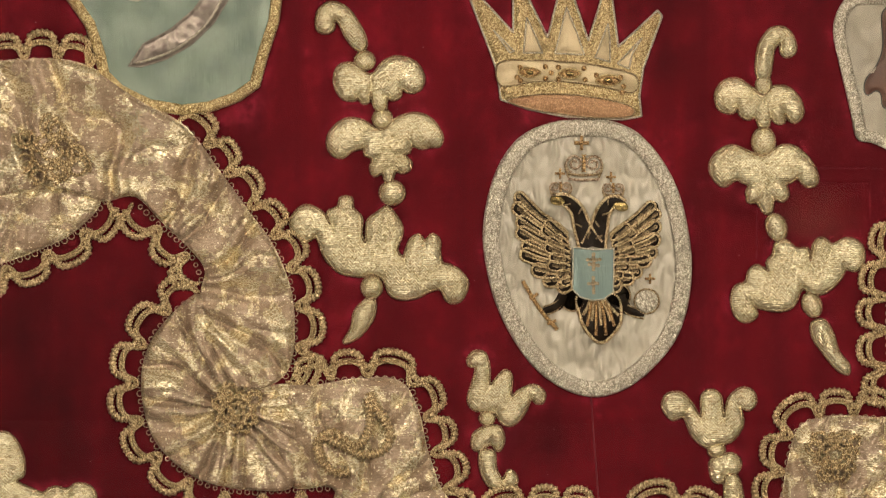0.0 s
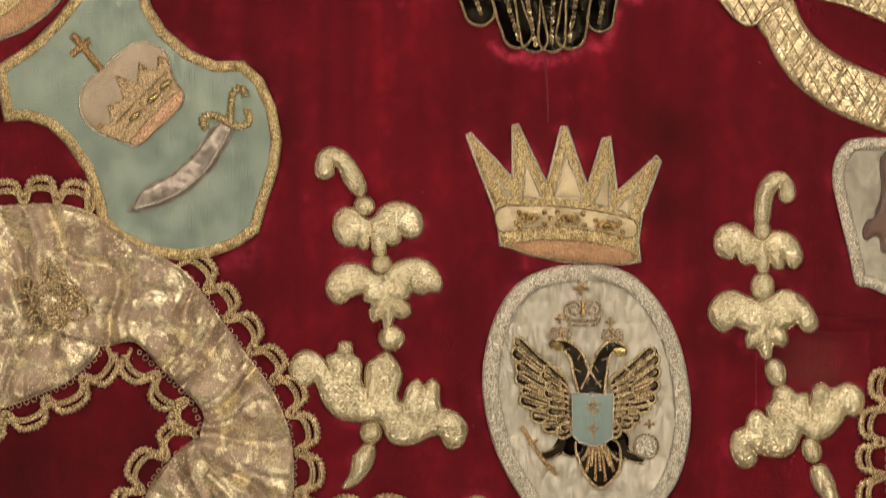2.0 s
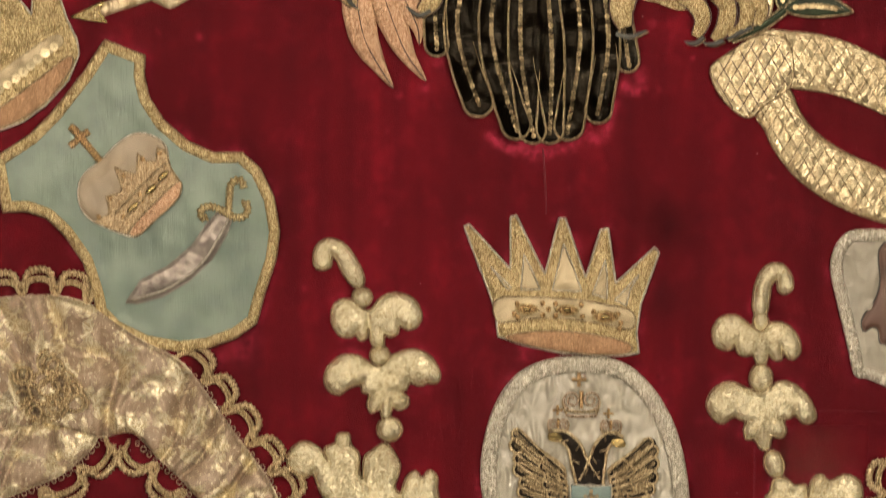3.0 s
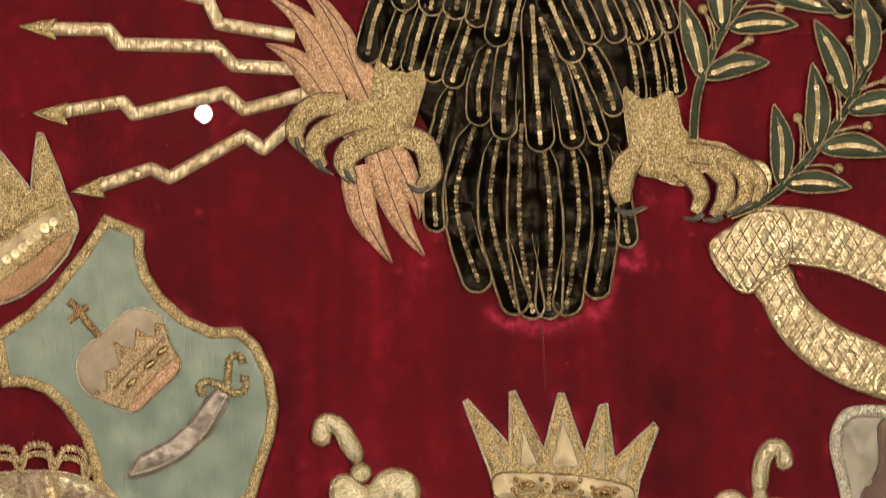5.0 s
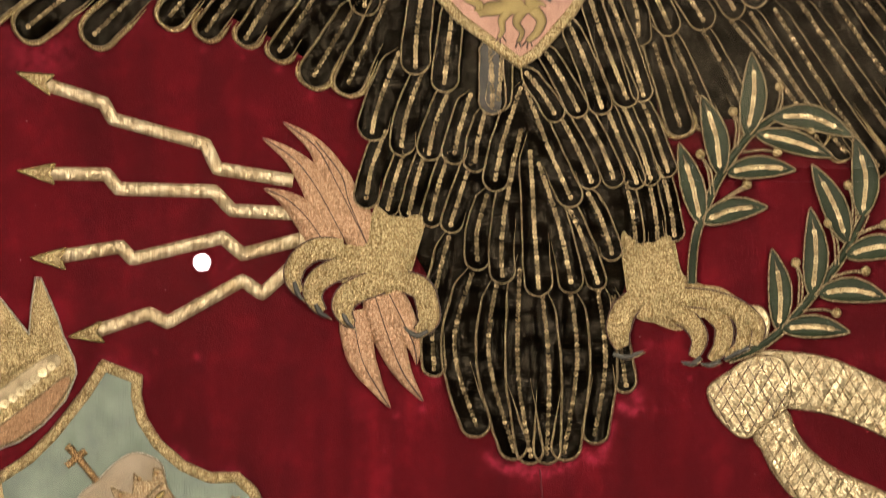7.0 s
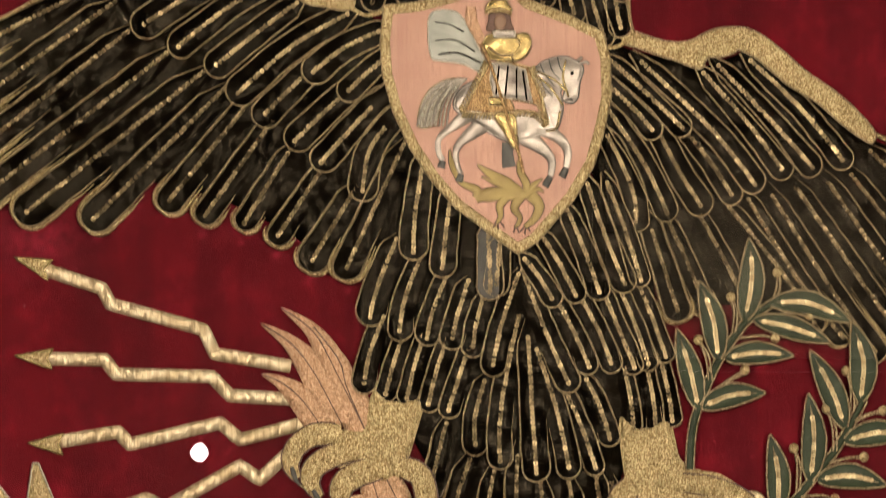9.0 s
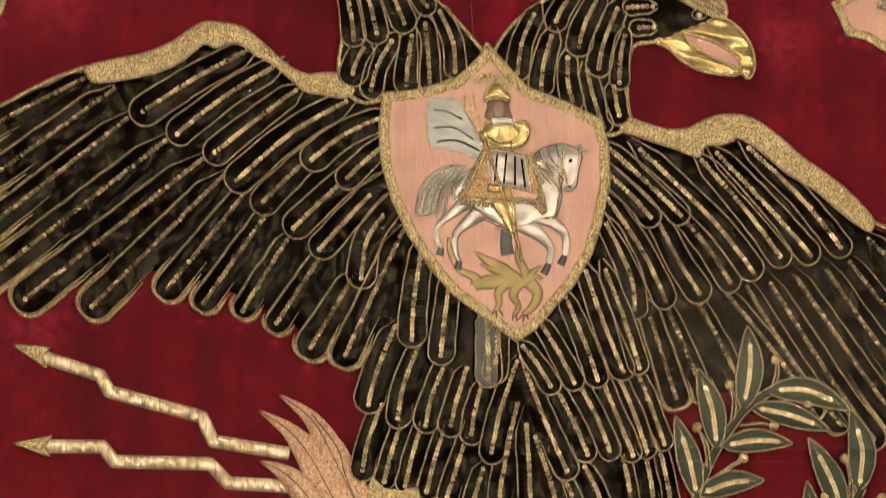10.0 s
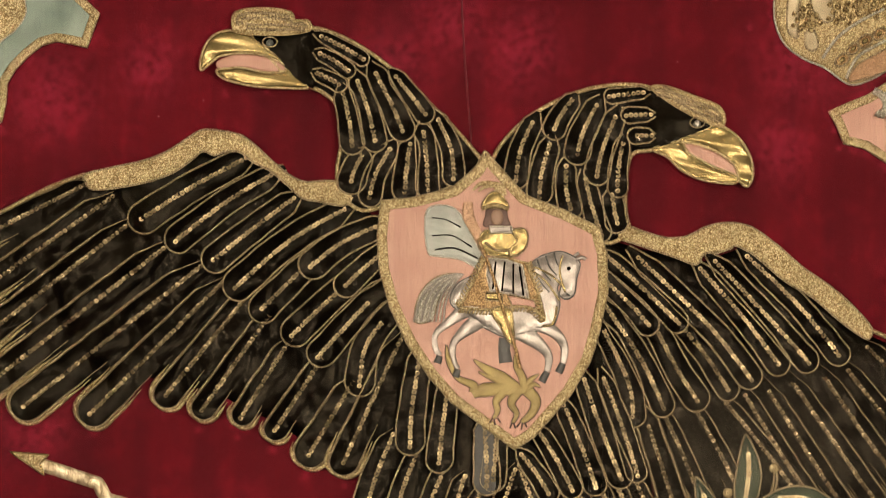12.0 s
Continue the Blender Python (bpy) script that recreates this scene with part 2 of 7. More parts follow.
SMOOTH_SILVER = satin("silver_satin_stitch", (0.50, 0.46, 0.42), (0.20, 0.175, 0.16), 0.3, 1200.0, 55.0, metal=0.8, sheen=0, lines=(1, 1, 0.15), crease=0.7)
TARNISHED = satin("tarnished_silver_stitch", (0.40, 0.355, 0.32), (0.15, 0.125, 0.11), 0.32, 1200.0, 150.0, metal=0.55, sheen=0, lines=(1, 1, 0.15), crease=0.6)
BLACK = satin("black_satin", (0.0050, 0.0034, 0.0020), (0.0012, 0.0009, 0.0006), 0.14, 1000.0, 45.0, sheen=0.0, crease=1.0)
BLACK.node_tree.nodes["Principled BSDF"].inputs["Specular IOR Level"].default_value = 0.155
BLACK.node_tree.nodes["Principled BSDF"].inputs["Specular Tint"].default_value = (1.0, 0.84, 0.62, 1)
UMBER = satin("umber_silk_floss", (0.022, 0.013, 0.007), (0.006, 0.004, 0.002), 0.4, 1300.0, 120.0, sheen=0.0, crease=0.6)
UMBER.node_tree.nodes["Principled BSDF"].inputs["Specular IOR Level"].default_value = 0.12
TEAL = satin("teal_silk", (0.215, 0.285, 0.232), (0.105, 0.160, 0.134), 0.42, 1500.0, 30.0, lines=(1, 1, 0.05), crease=0.5, rib=0.1)
PALE_GOLD = satin("pale_gold_satin", (0.54, 0.45, 0.285), (0.34, 0.275, 0.165), 0.28, 1500.0, 60.0, metal=0.25, crease=1.0)
LINING = thread_metal("copper_lining_thread", (0.56, 0.35, 0.20), (0.36, 0.215, 0.12), 0.36, 900.0, 0.6, metal=0.35, gap_tone=(0.7, 0.62, 0.54))
PALE_BLUE = satin("pale_blue_silver_silk", (0.42, 0.44, 0.40), (0.26, 0.28, 0.26), 0.36, 1200.0, 60.0, metal=0.2, sheen=0.2, crease=0.5)
PINK = satin("salmon_silk", (0.52, 0.285, 0.21), (0.41, 0.205, 0.145), 0.42, 1300.0, 26.0, lines=(1, 1, 0.04), crease=0.25, rib=0.32)
CREAM = satin("cream_satin", (0.50, 0.475, 0.40), (0.37, 0.345, 0.285), 0.25, 1500.0, 14.0, crease=1.0)
CREAM.node_tree.nodes["Principled BSDF"].inputs["Specular IOR Level"].default_value = 1.0
GREEN = satin("green_silk_leaf", (0.030, 0.046, 0.020), (0.012, 0.022, 0.009), 0.42, 1300.0, 40.0, sheen=0.0, lines=(1, 1, 0.2))
GREEN.node_tree.nodes["Principled BSDF"].inputs["Specular IOR Level"].default_value = 0.2
BROWN = satin("brown_silk", (0.12, 0.055, 0.035), (0.06, 0.026, 0.018), 0.5, 1300.0, 40.0)
BLUE = satin("blue_silk", (0.18, 0.26, 0.25), (0.11, 0.18, 0.18), 0.45, 1500.0, 30.0, lines=(1, 1, 0.1))
SLATE = satin("tarnished_claw_silk", (0.07, 0.07, 0.06), (0.03, 0.03, 0.03), 0.35)
FLOORING = satin("dark_stained_boards", (0.034, 0.023, 0.016), (0.024, 0.016, 0.011), 0.7, 200.0, 3.0, sheen=0.0, lines=(1, 0.05, 1))
PLASTER = satin("gallery_plaster", (0.035, 0.028, 0.022), (0.026, 0.021, 0.016), 0.9, 200.0, 3.0, sheen=0.0)

# ---- builders: millimetres on the cloth, x to the right, z up from the lens's height ----
ORIGIN = {}


def place(x, z, h=0.0):
    return Vector((x / 1000, D - h / 1000, EYE + z / 1000))


def thing(name, x, z, label, category, group="", kind=""):
    ob = new(name)
    ob.empty_display_size = 0.02
    ob.location = place(x, z)
    ORIGIN[ob.name] = Vector((x, z))
    return tagged(ob, label, category, group, kind)


def settle(h):
    """Upper layers press the lower ones flat."""
    return h if h < 6 else 6 + (h - 6) * 0.4


def part(name, verts, faces, mat, parent, label="", smooth=True):
    """One mesh under a thing or a part; verts are (x, z, height) in millimetres."""
    o = ORIGIN[parent.name]
    me = bpy.data.meshes.new(name)
    press = (lambda h: h) if name in ("lame_panel", "rosette_scroll", "laid_gimp") else settle
    me.from_pydata([((x - o.x) / 1000, -press(h) / 1000, (z - o.y) / 1000) for x, z, h in verts], [], faces)
    me.materials.append(mat)
    if smooth:
        me.polygons.foreach_set("use_smooth", [True] * len(me.polygons))
    me.update()
    ob = new(name, me)
    ob.parent = parent
    ORIGIN[ob.name] = o
    return tagged(ob, label)


def spline(pts, step=2.0, closed=False):
    """A smooth line through the points, sampled every step millimetres."""
    p = [np.array(q[:2], float) for q in pts]
    n, out = len(p), []
    if n == 2 and not closed:
        k = max(2, int(np.linalg.norm(p[1] - p[0]) / step))
        return np.array([p[0] + (p[1] - p[0]) * i / k for i in range(k + 1)])
    for i in range(n if closed else n - 1):
        if closed:
            a, b, c, d = (p[(i + k - 1) % n] for k in range(4))
        else:
            a, b, c, d = p[max(i - 1, 0)], p[i], p[i + 1], p[min(i + 2, n - 1)]
        k = max(2, int(np.linalg.norm(c - b) / step))
        for j in range(k):
            t = j / k
            out.append(0.5 * (2 * b + (c - a) * t + (2 * a - 5 * b + 4 * c - d) * t * t + (3 * b - a - 3 * c + d) * t ** 3))
    if not closed:
        out.append(p[-1])
    return np.array(out)


def polyline(pts, step=2.0, closed=True):
    """Straight runs between the points, sampled."""
    p = [np.array(q[:2], float) for q in pts]
    out = []
    for i in range(len(p) if closed else len(p) - 1):
        b, c = p[i], p[(i + 1) % len(p)]
        k = max(1, int(np.linalg.norm(c - b) / step))
        out += [b + (c - b) * j / k for j in range(k)]
    if not closed:
        out.append(p[-1])
    return np.array(out)


def tangents(line):
    d = np.gradient(line, axis=0)
    return d / np.maximum(np.linalg.norm(d, axis=1), 1e-6)[:, None]


def edge_distance(pts, ring):
    a, b = ring, np.roll(ring, -1, axis=0)
    ab = b - a
    best = np.full(len(pts), 1e9)
    for i in range(len(a)):
        t = np.clip(((pts - a[i]) @ ab[i]) / max(ab[i] @ ab[i], 1e-9), 0, 1)
        best = np.minimum(best, np.linalg.norm(pts - a[i] - t[:, None] * ab[i], axis=1))
    return best


def inside(pts, ring):
    hit = np.zeros(len(pts), bool)
    for (x0, y0), (x1, y1) in zip(ring, np.roll(ring, -1, axis=0)):
        if y0 != y1:
            hit ^= ((y0 > pts[:, 1]) != (y1 > pts[:, 1])) & (pts[:, 0] < (x1 - x0) * (pts[:, 1] - y0) / (y1 - y0) + x0)
    return hit


def pad(name, ring, mat, parent, height=4.0, round_=8.0, base=0.0, grid=3.0, relief=None, label="", rim=0.6):
    """A padded patch: flat to the cloth at its edge, rising over round_ millimetres to its height."""
    ring = np.asarray(ring, float)
    lo, hi = ring.min(0), ring.max(0)
    xs, ys = np.arange(lo[0] + grid / 2, hi[0], grid), np.arange(lo[1] + grid / 2, hi[1], grid)
    g = np.array([(x + (j % 2) * grid / 2, y) for j, y in enumerate(ys) for x in xs])
    d = np.zeros(0)
    if len(g):
        g = g[inside(g, ring)]
    if len(g):
        d = edge_distance(g, ring)
        g, d = g[d > grid * 0.4], d[d > grid * 0.4]
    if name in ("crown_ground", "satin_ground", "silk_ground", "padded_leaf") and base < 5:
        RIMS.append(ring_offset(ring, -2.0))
    n = len(ring)
    allp = [Vector(q) for q in ring] + [Vector(q) for q in g]
    v, _, faces, _, _, _ = geometry.delaunay_2d_cdt(allp, [(i, (i + 1) % n) for i in range(n)], [], 1, 1e-5)
    q = np.array([tuple(a) for a in v])
    d = edge_distance(q, ring)
    t = np.clip(d / round_, 0, 1)
    h = base + rim + (height - rim) * np.sqrt(1 - (1 - t) ** 2)
    if relief is not None:
        h = h + relief(q[:, 0], q[:, 1]) * np.clip(d / 3.0, 0, 1)
    verts = [(x, z, y) for (x, z), y in zip(q, h)]
    fs = []
    for f in faces:
        a, b, c = (v[i] for i in f[:3])
        fs.append(tuple(f) if (b - a).cross(c - a) > 0 else tuple(reversed(f)))
    # skirt down to the cloth
    m = len(verts)
    verts += [(x, z, base - 0.5) for x, z in ring]
    fs += [(i, m + i, m + (i + 1) % n, (i + 1) % n) for i in range(n) if i < m]
    return part(name, verts, fs, mat, parent, label)


def cord(name, line, radius, mat, parent, base=0.0, closed=False, ribs=0.0, pitch=2.2, sides=6, flat=1.0, label="", taper=False):
    """A laid cord: a tube along the line; ribs makes it swell at every twist."""
    line = np.asarray(line, float)
    if ribs:
        seg = np.linalg.norm(np.diff(line, axis=0), axis=1)
        s = np.concatenate([[0], np.cumsum(seg)])
        k = max(4, int(s[-1] / pitch * 4))
        u = np.linspace(0, s[-1], k)
        line = np.column_stack([np.interp(u, s, line[:, 0]), np.interp(u, s, line[:, 1])])
        r = radius * (1 + ribs * np.cos(2 * np.pi * u / pitch))
    else:
        r = np.full(len(line), radius)
    if taper:
        r = r * np.clip(np.linspace(0, 1, len(r)) * 6, 0.3, 1) * np.clip(np.linspace(1, 0, len(r)) * 6, 0.3, 1)
    n = len(line)
    tg = tangents(line)
    nr = np.column_stack([-tg[:, 1], tg[:, 0]])
    verts, faces = [], []
    for i in range(n):
        for j in range(sides):
            a = 2 * np.pi * j / sides
            w, h = r[i] * np.cos(a), r[i] * np.sin(a) * flat
            verts.append((line[i, 0] + nr[i, 0] * w, line[i, 1] + nr[i, 1] * w, base + radius * flat * 0.8 + h))
    for i in range(n if closed else n - 1):
        k = (i + 1) % n
        for j in range(sides):
            l = (j + 1) % sides
            faces.append((i * sides + j, k * sides + j, k * sides + l, i * sides + l))
    if not closed:
        faces += [tuple(range(sides)), tuple(range((n - 1) * sides, n * sides))[::-1]]
    return part(name, verts, faces, mat, parent, label)


def leaf(name, line, widths, mat, parent, height=2.5, base=0.0, across=6, label=""):
    """A rounded strip along a line whose width follows the widths, spread evenly over its length."""
    line = np.asarray(line, float)
    n = len(line)
    w = np.interp(np.linspace(0, 1, n), np.linspace(0, 1, len(widths)), widths)
    tg = tangents(line)
    nr = np.column_stack([-tg[:, 1], tg[:, 0]])
    verts, faces = [], []
    for i in range(n):
        for j in range(across + 1):
            a = np.pi * j / across
            s = -np.cos(a) * w[i] / 2
            hh = height * min(1, w[i] / max(w.max(), 1e-6) * 1.3)
            verts.append((line[i, 0] + nr[i, 0] * s, line[i, 1] + nr[i, 1] * s, base + 0.2 + hh * np.sin(a)))
    c = across + 1
    for i in range(n - 1):
        for j in range(across):
            faces.append((i * c + j, i * c + j + 1, (i + 1) * c + j + 1, (i + 1) * c + j))
    return part(name, verts, faces, mat, parent, label)


def sequins(name, line, parent, base=0.0, radius=2.3, gap=3.5, rng=None, label="", mat=None):
    """A row of round sequins, each a shallow pierced cup that lies with one edge on the last."""
    line = np.asarray(line, float)
    seg = np.linalg.norm(np.diff(line, axis=0), axis=1)
    s = np.concatenate([[0], np.cumsum(seg)])
    tg = tangents(line)
    verts, faces = [], []
    u = 0.0
    while u <= s[-1]:
        x, z = np.interp(u, s, line[:, 0]) + rng.uniform(-0.3, 0.3), np.interp(u, s, line[:, 1]) + rng.uniform(-0.3, 0.3)
        k0, r = len(verts), radius * rng.uniform(0.92, 1.08)
        ax, az = np.interp(u, s, tg[:, 0]) * 0.2, np.interp(u, s, tg[:, 1]) * 0.2
        lx, lz = ax + rng.gauss(0, 0.17), az + rng.gauss(0, 0.17)
        for rr, hh in ((0.24, 0.7), (0.62, 0.85), (1.0, 1.15), (1.0, 0.75)):
            for j in range(11):
                a = 2 * math.pi * j / 11
                dx, dz = r * rr * math.cos(a), r * rr * math.sin(a)
                verts.append((x + dx, z + dz, base + hh + lx * dx + lz * dz))
        for k in range(3):
            for j in range(11):
                l = (j + 1) % 11
                faces.append((k0 + k * 11 + j, k0 + k * 11 + 11 + j, k0 + k * 11 + 11 + l, k0 + k * 11 + l))
        u += gap * rng.uniform(0.94, 1.08)
    return part(name, verts, faces, mat or SEQUIN, parent, label, smooth=False)


def disc(x, z, rx, rz=None, turn=0.0, n=28):
    rz = rz or rx
    a = np.linspace(0, 2 * np.pi, n, endpoint=False)
    c, s = math.cos(radians(turn)), math.sin(radians(turn))
    return np.column_stack([x + rx * np.cos(a) * c - rz * np.sin(a) * s, z + rx * np.cos(a) * s + rz * np.sin(a) * c])


def ring_offset(ring, inset):
    """The ring moved inwards, for the inner edge of a border."""
    ring = np.asarray(ring, float)
    area = 0.5 * np.sum(ring[:, 0] * np.roll(ring[:, 1], -1) - np.roll(ring[:, 0], -1) * ring[:, 1])
    d = np.roll(ring, -2, axis=0) - np.roll(ring, 2, axis=0)
    d /= np.maximum(np.linalg.norm(d, axis=1), 1e-6)[:, None]
    nr = np.column_stack([-d[:, 1], d[:, 0]]) * (1 if area > 0 else -1)
    return ring + nr * inset


def border(name, ring, width, mat, parent, height=2.0, base=0.0, label=""):
    """A flat braid along the inside of a closed edge."""
    ring = np.asarray(ring, float)
    area = 0.5 * np.sum(ring[:, 0] * np.roll(ring[:, 1], -1) - np.roll(ring[:, 0], -1) * ring[:, 1])
    if area < 0:
        ring = ring[::-1]
    rows = [(0, -0.5), (0.0, height * 0.75), (width * 0.1, height), (width * 0.5, height * 1.04), (width * 0.9, height), (width, height * 0.75), (width, -0.5)]
    verts, faces, n = [], [], len(ring)
    for inset, h in rows:
        rr = ring_offset(ring, inset) if inset else ring
        verts += [(x, z, base + h) for x, z in rr]
    for k in range(len(rows) - 1):
        for i in range(n):
            j = (i + 1) % n
            faces.append((k * n + i, k * n + j, (k + 1) * n + j, (k + 1) * n + i))
    return part(name, verts, faces, mat, parent, label)


# ---- the room and the velvet ----


def box(name, x0, x1, y0, y1, z0, z1, mat, label, category):
    bm = bmesh.new()
    bmesh.ops.create_cube(bm, size=1)
    for v in bm.verts:
        v.co = Vector(((x0 + x1) / 2 + v.co.x * (x1 - x0), (y0 + y1) / 2 + v.co.y * (y1 - y0), (z0 + z1) / 2 + v.co.z * (z1 - z0)))
    me = bpy.data.meshes.new(name)
    bm.to_mesh(me)
    bm.free()
    me.materials.append(mat)
    return tagged(new(name, me), label, category, "", "structure")


box("floor", -3, 3, -3, 4.3, -0.1, 0, FLOORING, "dark brown gallery floor below the hanging", "floor")
box("ceiling", -3, 3, -3, 4.3, 3.4, 3.5, PLASTER, "dim plaster ceiling over the gallery", "ceiling")
box("wall_north", -3, 3, 4.06, 4.3, 0, 3.4, PLASTER, "plaster wall behind the velvet hanging", "wall")
box("wall_south", -3, 3, -3.2, -3, 0, 3.4, PLASTER, "dim plaster wall facing the hanging", "wall")
box("wall_west", -3.2, -3, -3, 4.3, 0, 3.4, PLASTER, "dim plaster side wall of the gallery", "wall")
box("wall_east", 3, 3.2, -3, 4.3, 0, 3.4, PLASTER, "dim plaster side wall of the gallery", "wall")


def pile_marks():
    """Spots (x, z, reach, strength) of paler pile: crushed rims round the appliques, broad patches higher up."""
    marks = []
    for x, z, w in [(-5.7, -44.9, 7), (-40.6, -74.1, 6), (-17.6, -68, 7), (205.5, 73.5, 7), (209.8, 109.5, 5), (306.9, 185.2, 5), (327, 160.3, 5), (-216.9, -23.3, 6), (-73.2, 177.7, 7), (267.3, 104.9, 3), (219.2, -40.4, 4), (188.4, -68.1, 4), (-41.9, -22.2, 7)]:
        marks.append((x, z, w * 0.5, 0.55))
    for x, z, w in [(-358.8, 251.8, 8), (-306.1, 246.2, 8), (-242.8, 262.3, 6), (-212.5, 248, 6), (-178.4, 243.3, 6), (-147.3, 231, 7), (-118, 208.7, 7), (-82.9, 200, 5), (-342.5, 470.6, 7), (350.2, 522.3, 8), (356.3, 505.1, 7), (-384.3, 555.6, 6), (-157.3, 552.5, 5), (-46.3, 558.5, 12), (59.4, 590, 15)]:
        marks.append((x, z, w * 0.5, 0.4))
    # broad, faint paler patches over the upper velvet
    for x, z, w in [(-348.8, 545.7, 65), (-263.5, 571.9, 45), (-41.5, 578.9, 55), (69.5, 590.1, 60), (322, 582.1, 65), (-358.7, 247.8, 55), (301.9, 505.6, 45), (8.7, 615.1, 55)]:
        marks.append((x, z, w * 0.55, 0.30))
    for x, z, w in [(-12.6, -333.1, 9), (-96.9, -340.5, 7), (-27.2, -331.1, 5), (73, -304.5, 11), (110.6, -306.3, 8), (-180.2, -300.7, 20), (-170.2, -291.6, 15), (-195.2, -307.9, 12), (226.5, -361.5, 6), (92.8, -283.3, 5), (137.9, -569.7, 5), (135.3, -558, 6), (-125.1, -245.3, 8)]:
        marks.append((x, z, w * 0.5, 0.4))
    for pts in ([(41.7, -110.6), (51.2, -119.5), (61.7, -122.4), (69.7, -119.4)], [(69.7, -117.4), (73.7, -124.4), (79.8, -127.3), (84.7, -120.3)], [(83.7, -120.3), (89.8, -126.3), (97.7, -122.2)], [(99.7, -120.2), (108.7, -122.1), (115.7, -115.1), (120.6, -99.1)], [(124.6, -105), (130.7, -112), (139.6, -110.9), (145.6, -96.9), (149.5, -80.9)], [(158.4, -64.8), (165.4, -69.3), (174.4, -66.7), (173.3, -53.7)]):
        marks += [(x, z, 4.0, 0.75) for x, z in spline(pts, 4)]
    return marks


def steps_of(lo, hi, far_lo, far_hi):
    """Grid lines 2 mm apart where the hanging is seen, 20 mm beyond."""
    return np.concatenate([np.arange(far_lo, lo, 20.0), np.arange(lo, hi, 2.0), np.arange(hi, far_hi + 1, 20.0)])


XS, ZS = steps_of(-440, 440, -900, 900), steps_of(-690, 690, -1150, 1190)
RIMS = []                  # edges of the appliques that lie on the velvet


def hanging():
    nx, nz = len(XS), len(ZS)
    verts, faces = [], []
    for z in ZS:
        for x in XS:
            dip = noise.noise((x / 160, z / 420, 3.1)) * 2.2 + noise.noise((x / 45, z / 90, 7.7)) * 0.5
            verts.append((x, z, min(0.0, -2.2 + dip)))
    for j in range(nz - 1):
        for i in range(nx - 1):
            a = j * nx + i
            faces.append((a, a + 1, a + nx + 1, a + nx))
    back = len(verts)
    verts += [(x, z, -30) for x, z in ((XS[0], ZS[0]), (XS[-1], ZS[0]), (XS[-1], ZS[-1]), (XS[0], ZS[-1]))]
    faces.append((back + 3, back + 2, back + 1, back))
    t = thing("velvet_hanging", 0, 0, "deep crimson silk velvet hanging, crushed and faded in patches", "textile hanging", kind="structure")
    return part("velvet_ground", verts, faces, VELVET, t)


def tone_pile(ground):
    """Pales the pile at the marks and in broken, crushed runs along applique edges, then darkens broad patches."""
    pile_mask = np.zeros((len(ZS), len(XS)))

    def stamp_at(x, z, reach, strength):
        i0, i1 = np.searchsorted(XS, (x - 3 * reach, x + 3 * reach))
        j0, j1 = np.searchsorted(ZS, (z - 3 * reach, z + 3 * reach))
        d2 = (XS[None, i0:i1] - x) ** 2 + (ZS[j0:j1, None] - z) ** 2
        pile_mask[j0:j1, i0:i1] = np.maximum(pile_mask[j0:j1, i0:i1], strength * np.exp(-d2 / (2 * reach * reach) * 1.6))

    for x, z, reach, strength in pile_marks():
        stamp_at(x, z, reach, strength)
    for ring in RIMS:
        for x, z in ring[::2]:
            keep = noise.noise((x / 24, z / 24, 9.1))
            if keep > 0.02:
                stamp_at(x, z, 3.2 + 2.0 * keep, min(0.42, 0.08 + 0.75 * keep))
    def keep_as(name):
        values = np.concatenate([np.clip(pile_mask, 0, 1).ravel(), np.zeros(4)])
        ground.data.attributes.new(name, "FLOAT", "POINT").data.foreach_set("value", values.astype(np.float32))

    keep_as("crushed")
    # broad patches where the velvet's colour is darker
    pile_mask[:] = 0
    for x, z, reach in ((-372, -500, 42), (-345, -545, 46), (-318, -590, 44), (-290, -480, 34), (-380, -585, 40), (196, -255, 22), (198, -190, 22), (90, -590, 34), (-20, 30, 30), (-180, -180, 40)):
        stamp_at(x, z, reach, 0.9)
    keep_as("dark_patch")


velvet_ground = hanging()
rng = random.Random(7)


# ---- the double-headed eagle ----
eagle = thing("double_headed_eagle", -10, 60, "black satin double-headed eagle with gold cord and sequins", "eagle applique")


